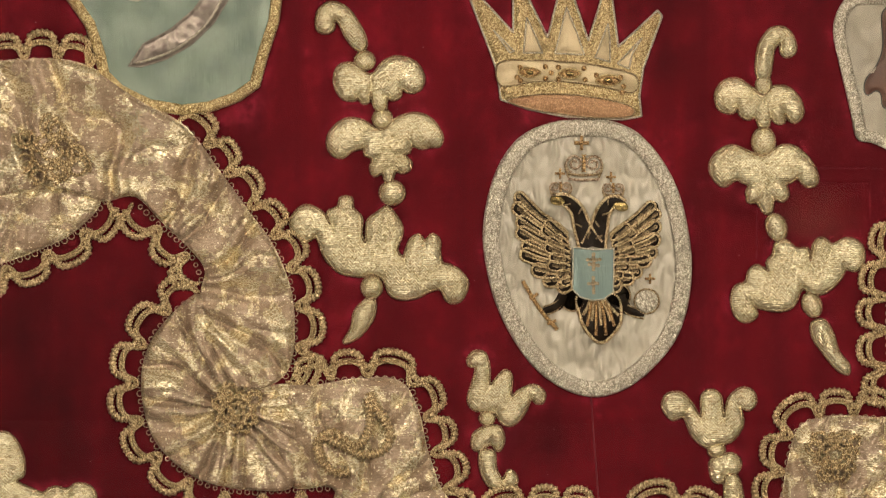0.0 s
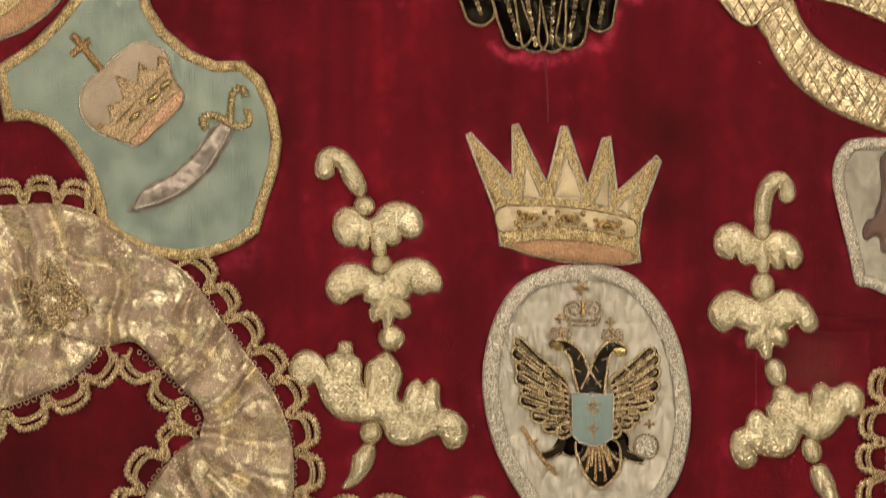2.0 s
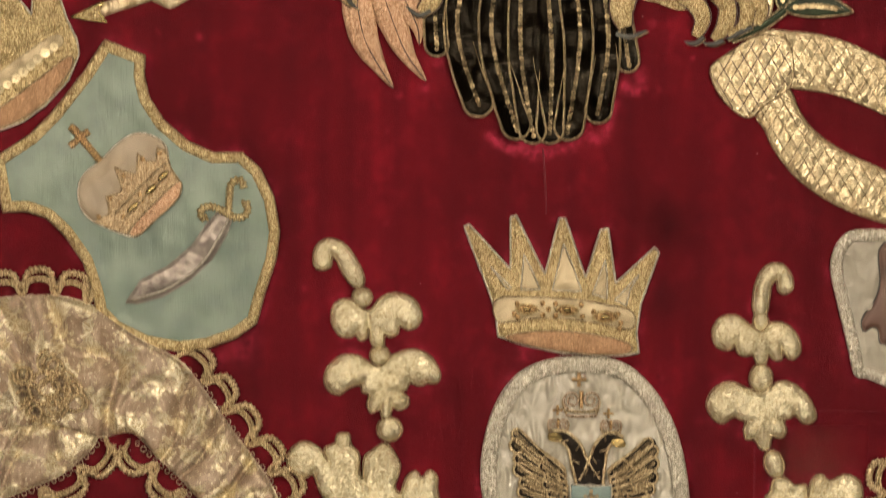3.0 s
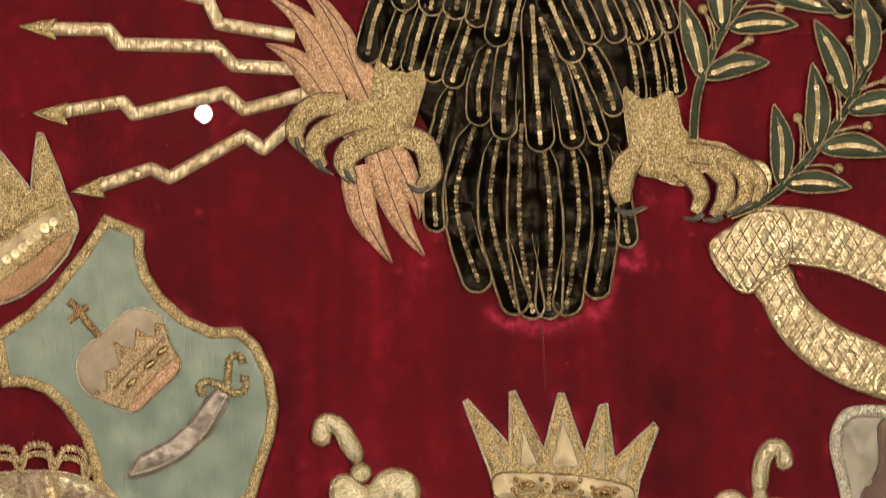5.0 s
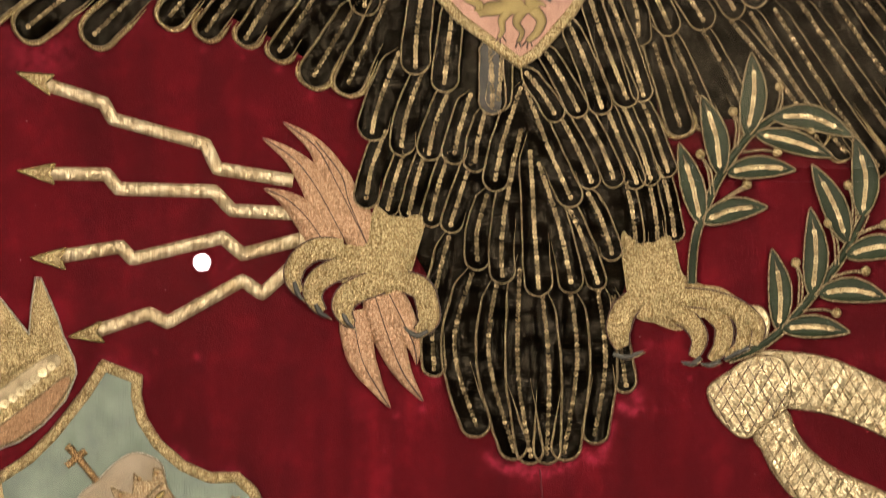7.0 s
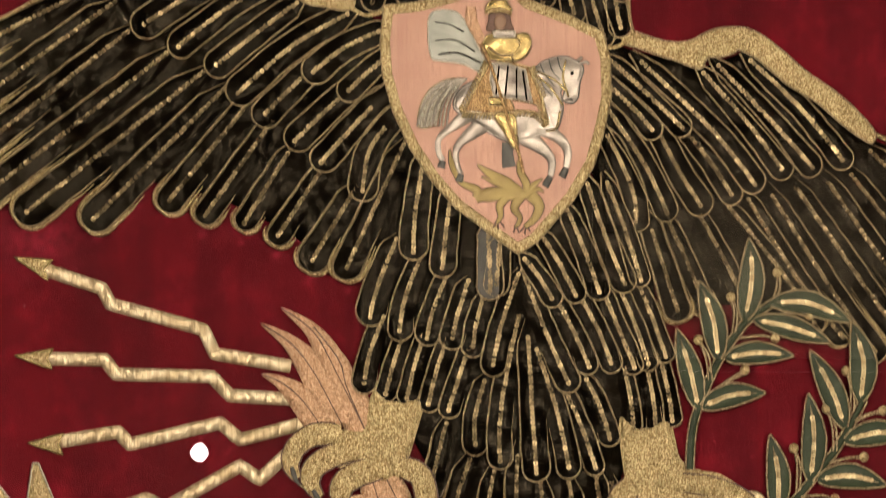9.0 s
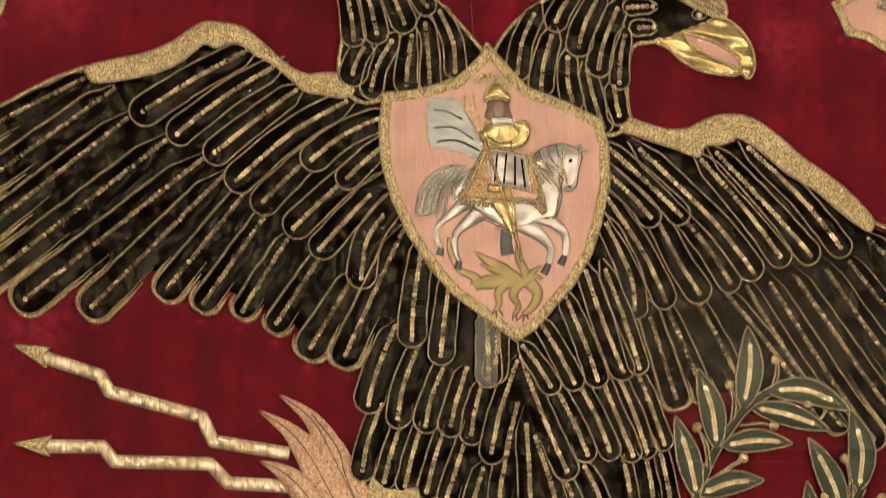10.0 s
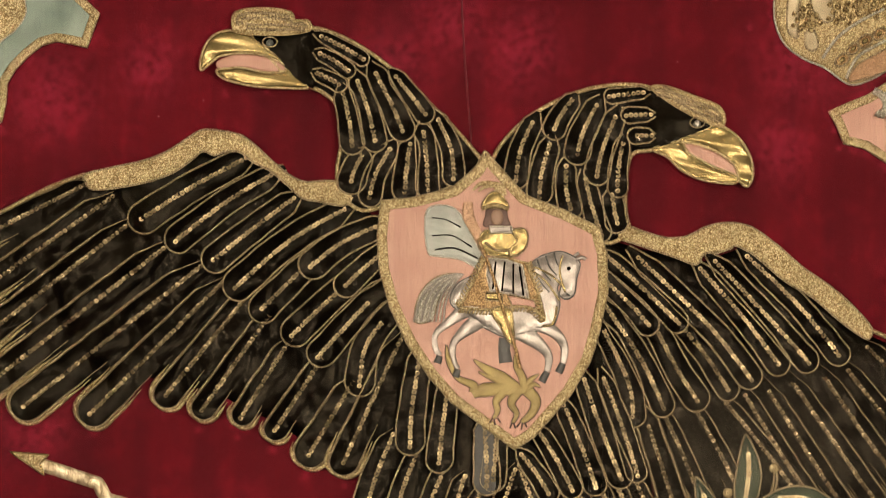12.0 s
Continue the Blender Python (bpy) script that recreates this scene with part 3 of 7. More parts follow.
def feather(line, w, layer, parent=eagle, cord_r=0.98, edge=False, shine=True, first=0.22, mat=None, seq=(2.25, 4.3), lines=0, rope=GOLD_CORD):
    """A rounded satin feather from its root to its tip, corded along its edge, with sequins down its middle."""
    c = spline(line, 2.0)
    if edge:
        w, c = w - 4.5, c[:-1]
    seg = np.concatenate([[0], np.cumsum(np.linalg.norm(np.diff(c, axis=0), axis=1))])
    total, r = seg[-1], w / 2
    s = np.concatenate([np.linspace(0, total - r, max(4, int((total - r) / 5))), total - r + r * np.sin(np.linspace(0.2, math.pi / 2 - 0.06, 7))])
    x, z = np.interp(s, seg, c[:, 0]), np.interp(s, seg, c[:, 1])
    c2 = np.column_stack([x, z])
    tg = tangents(c2)
    nr = np.column_stack([-tg[:, 1], tg[:, 0]])
    left = total - s
    hw = np.where(left < r, np.sqrt(np.maximum(r * r - (r - left) ** 2, 0.01)), r * (1 - 0.22 * np.clip((left - r) / max(total - r, 1), 0, 1)))
    hw = hw * np.clip(0.25 + s / (0.2 * total), 0, 1)
    wob = np.array([noise.noise((a / 14, b / 14, 1.3)) for a, b in c2]) * 0.9
    c2 = c2 + nr * wob[:, None]
    verts, faces, k = [], [], 6
    for i in range(len(c2)):
        for j in range(k + 1):
            a = -1 + 2 * j / k
            h = layer + 0.3 + 1.5 * (1 - a * a) ** 0.5 + 0.35 * noise.noise((c2[i, 0] / 9 + a, c2[i, 1] / 9, 5.0))
            verts.append((c2[i, 0] + nr[i, 0] * hw[i] * a, c2[i, 1] + nr[i, 1] * hw[i] * a, h))
    for i in range(len(c2) - 1):
        for j in range(k):
            a = i * (k + 1) + j
            faces.append((a, a + 1, a + k + 2, a + k + 1))
    f = part("feather", verts, faces, mat or BLACK, parent)
    rim = np.vstack([c2 + nr * hw[:, None], (c2 - nr * hw[:, None])[::-1]])
    if lines:
        # neighbours share one cord: the far side carries it only round the tip
        side = lines if isinstance(lines, int) else lines(c[-1, 0])
        near, far = c2 + nr * (hw * side)[:, None], c2 - nr * (hw * side)[:, None]
        rim = np.vstack([near, far[::-1][:int(len(c2) * 0.5)]])
    cord("edge_cord", rim, cord_r, rope, f, layer + 0.5, ribs=0.16, pitch=2.4, sides=5, taper=bool(lines))
    if edge:
        out = np.vstack([c2 + nr * (hw + 2.6)[:, None], (c2 - nr * (hw + 2.6)[:, None])[::-1]])
        m = len(out)
        cut = out[int(m * 0.30):int(m * 0.70)]
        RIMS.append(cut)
        cord("outer_cord", cut, cord_r * 1.15, GOLD, f, layer + 0.2, ribs=0.2, pitch=2.6, sides=5, taper=True)
    if shine:
        a, b = total * first, total - r * 0.55
        u = np.linspace(a, b, max(3, int((b - a) / 4)))
        row = np.column_stack([np.interp(u, seg, c[:, 0]), np.interp(u, seg, c[:, 1])])
        sequins("sequin_row", row, f, layer + 1.5, *seq, rng)
    return f


def feathers(rows, layer, step=2, rise=0.2, **kw):
    for i in range(0, len(rows), step):
        run = rows[i:i + step]
        feather([q[:2] for q in reversed(run)], run[0][2], layer + rise * (i // step), **kw)


def outward(x):
    return -1 if x < 86 else 1


# satin ground beneath the plumage
pad("wing_ground", polyline([(-422.2, 428.4), (-392.2, 438.8), (-317.3, 472.4), (-262.1, 480.5), (-222, 496), (-181.8, 500.4), (-141.1, 468.8), (-70.5, 451.7), (-45, 421.6), (11.4, 286), (-8.2, 230.7), (-58.1, 217.8), (-108.2, 232.3), (-148.6, 257.1), (-199, 281.7), (-259.3, 294.8), (-329.2, 283.1), (-419.5, 287.4)], 6), BLACK, eagle, 0.8, 4, grid=12)
pad("wing_ground", polyline([(141, 423.2), (176.2, 413.3), (231.6, 401.2), (266.7, 414.1), (312, 384.2), (382.3, 336.9), (432.4, 314.7), (431.9, 129.6), (362.1, 161.4), (277.1, 187.1), (219.6, 192.6), (156.9, 252.1), (131.5, 307.1), (141.2, 382.8)], 6), BLACK, eagle, 0.8, 4, grid=12)
pad("body_ground", polyline([(-63.6, 227.8), (6.1, 288.3), (66.2, 278.7), (136.2, 289.2), (186.6, 219.4), (197.3, 109.4), (162.7, 49.2), (150.5, -0.9), (143.3, -60.9), (113.5, -91.1), (83.6, -98.8), (53.5, -86.5), (23.4, -61.7), (8.1, -21.8), (-7.3, 38.1), (-52.8, 117.8)], 6), BLACK, eagle, 0.8, 4, grid=12)

# flight feathers, then two rows of coverts: tip with its width, then root
feathers([(-421.9, 410.8, 30), (-311.2, 468.9), (-420.9, 360.3, 31), (-289.4, 457.4), (-420.1, 316.5, 31), (-271.5, 435.8), (-419.2, 271.3, 33), (-236, 417.4), (-378.9, 258.6, 37), (-206.6, 398.5), (-317.7, 252.1, 35), (-190.3, 382.4), (-250.4, 267.7, 31), (-165.1, 375.1), (-216.2, 256.5, 28), (-149.7, 352.5), (-180.5, 250.8, 26), (-131.9, 330), (-151.8, 238, 27), (-101.7, 315.2), (-122, 214.7, 34), (-73.9, 295.3), (-90, 207, 32), (-31.7, 335.9)], 0.8, edge=True, cord_r=1.5, first=0.02, lines=-1)
feathers([(-166.2, 347.4, 27), (-117.6, 395.7), (-87.7, 416.1), (-136.9, 326.5, 27), (-84.8, 375.8), (-44.8, 396.3), (-113.1, 307.6, 26), (-74.4, 350.7), (-42.1, 383.7), (-71.2, 278.8, 27), (-64.2, 325.6), (-31.9, 366.1)], 3.4, 3, first=0.3)
feathers([(-275.9, 428.7, 29), (-219.1, 465.6), (-164.1, 495.5), (-242.4, 409.8, 26), (-191.2, 450.7), (-138.8, 482.5), (-209.5, 392.4, 26), (-165.8, 428.1), (-123.4, 460.4), (-189.1, 367.3, 29), (-135.4, 415.7), (-75.5, 450.6)], 3.6, 3, first=0.08)
feathers([(-122.5, 387.1, 27), (-90.2, 413.6), (-45.2, 435.7), (-90.7, 369.7, 23), (-69.8, 391), (-39.9, 416.6)], 5.4, 3, first=0.15)

feathers([(440.2, 260.8, 28), (405.1, 300.8), (372.5, 333.2), (437.6, 215.7, 28), (390.1, 270.5), (354.9, 315.5), (432.6, 175.5, 28), (382.6, 240.3), (332.4, 312.8), (420.1, 142.9, 28), (365, 220.2), (302.3, 310.1), (390.1, 140.2, 27), (342.5, 207.5), (282.2, 302.4), (360.1, 155, 26), (320, 204.8), (262.2, 297.2), (335.1, 164.8, 25), (299.9, 219.7), (244.7, 287.1), (275, 174.4, 23), (254.9, 219.4), (222.1, 279.4), (236, 179.1, 23), (217.3, 226.6), (194.6, 274.1)], 0.8, 3, edge=True, first=0.1, lines=1)
feathers([(212.5, 173, 29), (195.8, 224), (179.5, 274)], 1.6, 3, edge=True, cord_r=1.6, first=0.2)
feathers([(260.4, 279.1, 21), (239.3, 313.1), (206.6, 353.1), (233.9, 269.8, 25), (209.3, 307.8), (184, 357.9), (201.9, 263.5, 22), (179.2, 312.6), (140.3, 370.1), (171.9, 253.3, 23), (167.7, 292.4), (141.4, 347.5)], 3.2, 3, first=0.1)
feathers([(359.7, 311.6, 22), (317, 364.1), (264.2, 414.1), (332.6, 305.8, 22.5), (294.4, 348.8), (236.6, 409.8), (306, 302.1, 22.5), (271.9, 348.6), (224, 402.6), (281, 290.3, 24), (239.3, 343.3), (166.2, 413.3)], 4.0, 3, first=0.08)
feathers([(217.7, 340.6, 21), (181.4, 375.5), (141.1, 412), (191.1, 337.3, 21), (168.9, 362.8), (136.1, 392.8)], 5.2, 3, first=0.1)

# tail
feathers([(-6.8, -39.9, 21), (-8.2, 23.1), (7.4, 93.2), (163.3, -52.8, 19), (157, -10.9), (150.2, 39.1), (33.6, -92.6, 27), (10.5, -11.8), (30.1, 63.3), (133.6, -98, 23), (144.1, -25.9), (135.1, 51.5), (66.2, -112.4, 26), (41.1, -21.6), (49.6, 53.4), (107.2, -113.1, 26), (119.1, -26.1), (111.7, 43.8), (79.7, -116.3, 24), (66.7, -31.4), (68.5, 68.6), (92.7, -116.2, 24), (94.2, -31.3), (86.7, 43.7)], 1.4, 3, cord_r=1.4, first=0.08, lines=outward)
# breast, from the lowest row upwards
feathers([(31.6, 54.3, 22), (29.9, 88.3), (41.1, 128.4), (52.7, 42.5, 23), (53.3, 98.5), (71.7, 196.2), (148.5, 66.1, 18), (137.3, 99), (124.6, 131.5), (138.7, 38, 18), (125, 78.9), (104.7, 123.8), (115.2, 34.9, 22), (102.4, 93.8), (79.4, 163.7), (85.3, 31.7, 25), (80.3, 98.7), (75.8, 176.2)], 3.4, 3, first=0.12, lines=outward)
feathers([(-69.7, 108.5, 22), (-62.5, 147), (-48.3, 183.1), (-50.6, 101.1, 19), (-42.4, 134.6), (-31.2, 169.7), (-31.6, 98.2, 19), (-23.9, 132.3), (-14.1, 166.3), (-12.6, 92.4, 19), (-3.9, 129.9), (7.4, 165), (4.4, 87.5, 20), (16.2, 125.1), (27.4, 160.1), (170.4, 74.7, 17), (167.7, 103.7), (160.1, 138.6), (190.3, 74.9, 16), (187.7, 103.8), (180.1, 141.2), (205.3, 81, 18), (200.2, 113.9), (190, 153.8), (151.4, 63.6, 19), (140.3, 98.5), (125.1, 128.3)], 4.6, 3, first=0.1, rise=0.06, lines=outward)
feathers([(-65.2, 168.5, 28), (-56.4, 204.6), (-38.3, 249.9), (-38, 155.2, 23), (-32.8, 192.3), (-16.6, 235), (-14, 151.3, 23), (-7.7, 182.4), (7, 220.1), (8, 148, 23), (13.8, 177.6), (24.6, 212.7), (27.6, 141.1, 21), (29.9, 167.7), (38.7, 200.3), (44.2, 124.3, 23), (52.4, 167.8), (69.6, 220.6), (200.1, 137.9, 18), (187.5, 173.8), (172.3, 211.3), (185.1, 130.3, 18), (169.9, 173.7), (152.3, 213.6), (173.1, 127.7, 19), (156, 168.6), (138.7, 211), (153.1, 128.5, 20), (137.5, 168.4), (115.7, 205.8), (133.1, 127.4, 20), (117.5, 163.3), (97.3, 200.7), (116.2, 111.3, 23), (92.5, 163.1), (68.6, 225.6)], 5.8, 3, first=0.06, rise=0.05, lines=outward)
feathers([(177.8, 204.8, 19), (162.1, 253.8), (141.8, 306.4), (164.8, 199.7, 23), (144.6, 248.7), (124.3, 306.3), (141.8, 193, 21), (127.1, 233.5), (106.8, 281.1), (121.8, 190.4, 20), (104.6, 223.3), (84.4, 255.8), (101.8, 186.7, 19), (87.2, 210.6), (69.5, 233.1), (47.2, 195.3, 23), (49.6, 222.9), (51.4, 250.5), (-0.4, 211.5, 24), (3.3, 252.7), (9, 297.9), (-25.6, 226.9, 26), (-23.9, 267.6), (-15.3, 328)], 8.0, 3, first=0.1, rise=0.05)

FADED = satin("faded_grey_satin", (0.040, 0.036, 0.029), (0.010, 0.009, 0.007), 0.3, 1000.0, 45.0, sheen=0.2, crease=0.8)
tagged(feather([(40, 262), (42, 228), (43, 192)], 24, 8.6, mat=FADED, first=0.15), "black satin feather faded to grey")

# the two necks
def neck(ring, rows, seed):
    pad("neck_ground", spline(ring, 3, True), BLACK, eagle, 3.0, 12, 7.0, 5)
    cord("neck_cord", spline(ring, 2, True), 1.9, GOLD, eagle, 7.0, closed=True, ribs=0.2, pitch=2.6)
    for i, r in enumerate(rows):
        feathers(r, 9.0 + 0.9 * i, 3, rise=0.15, first=0.15)


neck([(-115, 607.9), (-92.2, 601.5), (-66.8, 587.9), (-41.4, 568.8), (-10.9, 541), (9.5, 520.9), (28.8, 499.2), (33.9, 487.1), (9.9, 466.6), (-20.2, 456.2), (-45.3, 449.9), (-70.4, 444.6), (-88.7, 459.1), (-92.4, 481.9), (-87.7, 512.4), (-93, 537.8), (-106.8, 550.4), (-119.5, 555.4), (-134.6, 560.3), (-144.9, 570.4), (-157.7, 585.6), (-167.9, 598.3), (-142.7, 602.6)],
     [[(11.4, 466.6, 20), (8.6, 500.5), (-8.3, 536), (-11.1, 455.3, 21), (-12.9, 487.7), (-16.8, 525.7), (-32.7, 452, 23), (-30.5, 482.5), (-26.7, 512.9), (-64.9, 447.7, 21), (-58.1, 477.1), (-40.8, 507.7), (-80.6, 458.7, 26), (-78.3, 477), (-66.9, 499.9)],
      [(-9.7, 524.3, 19), (-26, 546), (-46.5, 571.3), (-30.7, 507.3, 23), (-45.2, 540.7), (-64.2, 577.7), (-57.3, 496.9, 22), (-65.2, 532.9), (-79.3, 571), (-78.5, 494.2, 22), (-82.3, 525.2), (-90.2, 558.2)],
      [(-85.6, 553.1, 15), (-99.3, 561.6), (-116.1, 569.1), (-78.7, 565.4, 15), (-94.5, 577.5), (-114.8, 587), (-65.7, 577.2, 14), (-89.6, 591.3), (-115, 603.8)]], 1)
neck([(46, 488.2), (59.9, 512.7), (85, 534.2), (115.2, 549.7), (140.4, 557.1), (165.6, 559.3), (188.3, 555.5), (213.6, 537.9), (242.4, 520.3), (213.7, 508.9), (188.5, 501.1), (169.4, 495.8), (164.4, 468.9), (164.6, 443.6), (167.1, 427.4), (151.1, 417.2), (136, 422.1), (110.8, 437.1), (80.5, 446.9), (57.7, 467)],
     [[(145.1, 418.1, 20), (134.8, 448.4), (126.6, 483.8), (159.1, 426.3, 21), (155, 443.5), (150.9, 466.3), (118.8, 438.6, 21), (111.6, 463.4), (111.4, 493.8), (88, 451, 23), (89.4, 478.4), (99.2, 514), (66.3, 464.5, 22), (70.1, 498.5), (86, 534.2)],
      [(97.8, 509.4, 21), (105.2, 529.3), (120.2, 550.8), (119.5, 486.8, 24), (125.4, 514.2), (142.9, 549), (157.4, 457.7, 18), (157.8, 484.1), (163.2, 514.6), (137.3, 468.7, 23), (143.2, 499.2), (159.1, 539.9)],
      [(165.8, 511.5, 15), (176.9, 513.2), (191, 513.3), (160.1, 530.8, 15), (173.3, 531.9), (190.9, 532.6), (144.9, 547.5, 14), (163.1, 550.2), (185.8, 552.9)]], 2)


def head(upper, lower, mouth, crest, eye, face, bead=SMOOTH_SILVER, bead_label="silver bead eye"):
    pad("face", spline(face, 3, True), BLACK, eagle, 3.0, 8, 9.5, 3)
    pad("mouth_lining", spline(mouth, 2, True), PINK, eagle, 1.5, 5, 8.5, 2.5)
    b = pad("upper_beak", spline(upper, 2, True), SMOOTH_GOLD, eagle, 4.5, 7, 8.5, 1.8, lambda x, z: 1.1 * np.sin(z * 0.42 + x * 0.06), label="gold satin-stitched hooked upper beak")
    cord("beak_cord", spline(upper, 2, True), 1.25, GOLD, b, 9.0, closed=True, ribs=0.2)
    b = pad("lower_beak", spline(lower, 2, True), SMOOTH_GOLD, eagle, 4.0, 6, 8.5, 1.8, lambda x, z: 0.9 * np.sin(z * 0.5 + x * 0.1), label="gold satin-stitched lower beak")
    cord("beak_cord", spline(lower, 2, True), 1.2, GOLD, b, 9.0, closed=True, ribs=0.2)
    c = pad("crest", spline(crest, 2, True), GOLD, eagle, 4.5, 7, 9.5, 2.2, lambda x, z: 0.9 * np.sin(z * 0.9 + x * 0.2), label="looped gold bullion brow")
    cord("crest_cord", spline(crest, 2, True), 1.2, GOLD, c, 10.5, closed=True, ribs=0.25)
    for inset in (4.5, 8.5):
        cord("crest_row", ring_offset(spline(crest, 2, True), inset)[2:-2:2], 1.5, GOLD_CORD, c, 12.2, ribs=0.3, pitch=3.0)
    x, z = eye
    pad("eye", disc(x, z, 3.4, n=14), bead, eagle, 2.2, 3.4, 12.0, 1.5, label=bead_label)
    cord("eyelid_cord", disc(x, z + 1, 6.5, 4.5, n=18), 0.7, GOLD_CORD, eagle, 12.2, closed=True)


head([(-170, 600.3), (-190.7, 604.7), (-205.8, 598.9), (-214.2, 583.6), (-215, 569.3), (-208, 573.9), (-198, 581.7), (-177.8, 584.9), (-157.6, 582.5), (-138.3, 574), (-142.4, 579.1), (-155.2, 588.2)],
     [(-201.4, 568.4), (-192.7, 560.8), (-167.4, 554.9), (-142.1, 553.6), (-118.9, 554.3), (-129.6, 563.9), (-138.3, 574), (-139.3, 568.9), (-157.4, 567.3), (-177.7, 571.2), (-192.8, 570.5)],
     [(-201, 576.6), (-182.9, 583.3), (-157.6, 581), (-138.3, 573), (-140.3, 567.9), (-157.4, 567.8), (-177.7, 571.7), (-196.8, 569.5)],
     [(-185.2, 604.2), (-186.9, 617.5), (-178.4, 623.7), (-153.1, 624.9), (-134.9, 621.5), (-131.8, 614.9), (-119.6, 614), (-118, 605.8), (-132.6, 602.1), (-157.9, 601.4), (-175.5, 602.3)],
     (-153.7, 593.8),
     [(-173, 600.3), (-142.7, 602.6), (-115, 604.8), (-111.9, 558), (-122, 555.3), (-134.7, 565.4), (-147.5, 580.6), (-160.3, 590.7)], SLATE, "dark silk eye in a gold lid")
head([(212.1, 509.9), (236.3, 520.3), (243.9, 524.4), (261.5, 515.4), (274.2, 497.8), (277.7, 480), (272.7, 468.8), (265.6, 473.8), (261.6, 487), (246.4, 499), (228.8, 506)],
     [(188.5, 501.6), (212.1, 508.9), (220.2, 498.8), (241.4, 486.8), (261.6, 478.9), (264.6, 473.8), (256.6, 471.2), (231.4, 474.6), (213.7, 483), (201.1, 494.6)],
     [(212.2, 506.9), (231.3, 504), (254, 493), (265.6, 478.9), (241.4, 484.8), (217.2, 496.8)],
     [(186.8, 556.5), (200.9, 557.6), (226.2, 548.7), (246.3, 540.7), (252.4, 530.6), (250.4, 522.4), (242.4, 523.4), (221.2, 532.9), (202, 544.4)],
     (227.7, 524.3),
     [(185.8, 552.9), (203.5, 542.9), (223.7, 531.4), (241.3, 522.4), (213.7, 509.9), (191, 503.6), (188.4, 530)])

# gold braid along the top of each wing
for ring in ([(-317.4, 474.4), (-292.3, 481.2), (-264.7, 487.5), (-242.2, 496.9), (-224.7, 508.7), (-212.2, 515.4), (-192.1, 514.1), (-176.9, 510.1), (-164.2, 500.6), (-151.4, 489), (-136.2, 476.5), (-121, 469.5), (-103.4, 470.7), (-90.8, 469.3), (-70.5, 458.8), (-78, 451.1), (-90.6, 448.5), (-108.2, 451.9), (-123.3, 454.8), (-136, 465.8), (-151.3, 478.4), (-166.5, 486.4), (-179.2, 495.4), (-191.8, 496.3), (-201.8, 492.6), (-212, 496.1), (-221.9, 488.4), (-236.9, 477.6), (-256.9, 469.4), (-277, 464.6), (-302.1, 460.9), (-312.1, 461.8), (-316.3, 468.3)],
             [(150, 432.3), (166.1, 432.5), (181.2, 427.5), (201.4, 422.2), (218.9, 423.8), (234, 431.5), (249.1, 435.7), (266.7, 435.4), (281.8, 429.4), (301.9, 414.4), (322, 396.9), (347.2, 379.5), (367.2, 362), (382.8, 343.5), (380.3, 333.4), (369.7, 338.3), (352.2, 351.3), (332.1, 368.7), (307, 383.7), (291.9, 396.2), (276.8, 408.7), (261.7, 416.1), (259.2, 413.6), (246.6, 409.4), (234.1, 408.3), (227.6, 398.6), (206.4, 405.5), (176.2, 415.4), (153.6, 423.3)]):
    b = pad("wing_braid", spline(ring, 2.5, True), GOLD, eagle, 3.2, 5, 6.5, 2.6, label="gold thread braid along the wing's leading edge")
    cord("braid_cord", spline(ring, 2.5, True), 1.0, GOLD_CORD, b, 6.8, closed=True, ribs=0.2)
cord("wing_cord", spline([(-422.2, 427.4), (-392.3, 439.8), (-367.3, 453.2), (-342.4, 465.6), (-316.4, 474.9)], 2), 2.0, GOLD, eagle, 3.0, ribs=0.2)
cord("wing_cord", spline([(381.3, 342), (396.3, 335.5), (432.4, 314.7)], 2), 2.0, GOLD, eagle, 3.0, ribs=0.2)


# legs and claws
def toe(line, widths, claw):
    l = leaf("toe", spline(line, 2.5), widths, GOLD, eagle, 5.5, 8.4, 8, "gold bullion toe")
    tc = spline(line, 2.5)
    tg = tangents(tc)
    tw = np.interp(np.linspace(0, 1, len(tc)), np.linspace(0, 1, len(widths)), widths) / 2
    # brown cords stand in for the shade in the gaps between toes
    for sgn in (-1, 1):
        cord("toe_gap_shade", (tc + np.column_stack([-tg[:, 1], tg[:, 0]]) * (tw * sgn)[:, None])[3:], 0.9, BROWN, l, 8.6, sides=5)
    c = leaf("claw", spline(claw, 2), [4, 5, 4, 1], SLATE, l, 2.5, 11.5, 6, "dark grey satin claw")
    cord("claw_cord", spline(claw, 2) + np.array([1.6, -1.6]), 0.8, GOLD_CORD, l, 11.5)


def wrinkle(x, z):
    return 1.1 * np.sin(x * 0.23 + 1.5 * np.sin(z * 0.12)) * np.sin(z * 0.31 + x * 0.07)


pad("leg", spline([(-58.8, 111.8), (-42.7, 101.9), (-16.7, 102), (-22.5, 70.5), (-31.3, 45.4), (-47.3, 32.8), (-72.3, 31.6), (-92.3, 45), (-104.9, 57.4), (-92.5, 75), (-70.1, 76.7), (-65.2, 92.7)], 3, True), GOLD, eagle, 6, 12, 4.0, 2.8, wrinkle, "gold bullion leg")
pad("leg", spline([(157.4, 86.7), (177.5, 79.3), (201.4, 86.9), (211.6, 53.5), (227.7, 43.6), (247.7, 39.7), (266.8, 24.9), (257.9, 14.8), (227.9, 13.6), (210.4, 2), (187.9, 8.3), (166.8, 20.2)], 3, True), GOLD, eagle, 6, 12, 4.0, 2.8, wrinkle, "gold bullion leg")
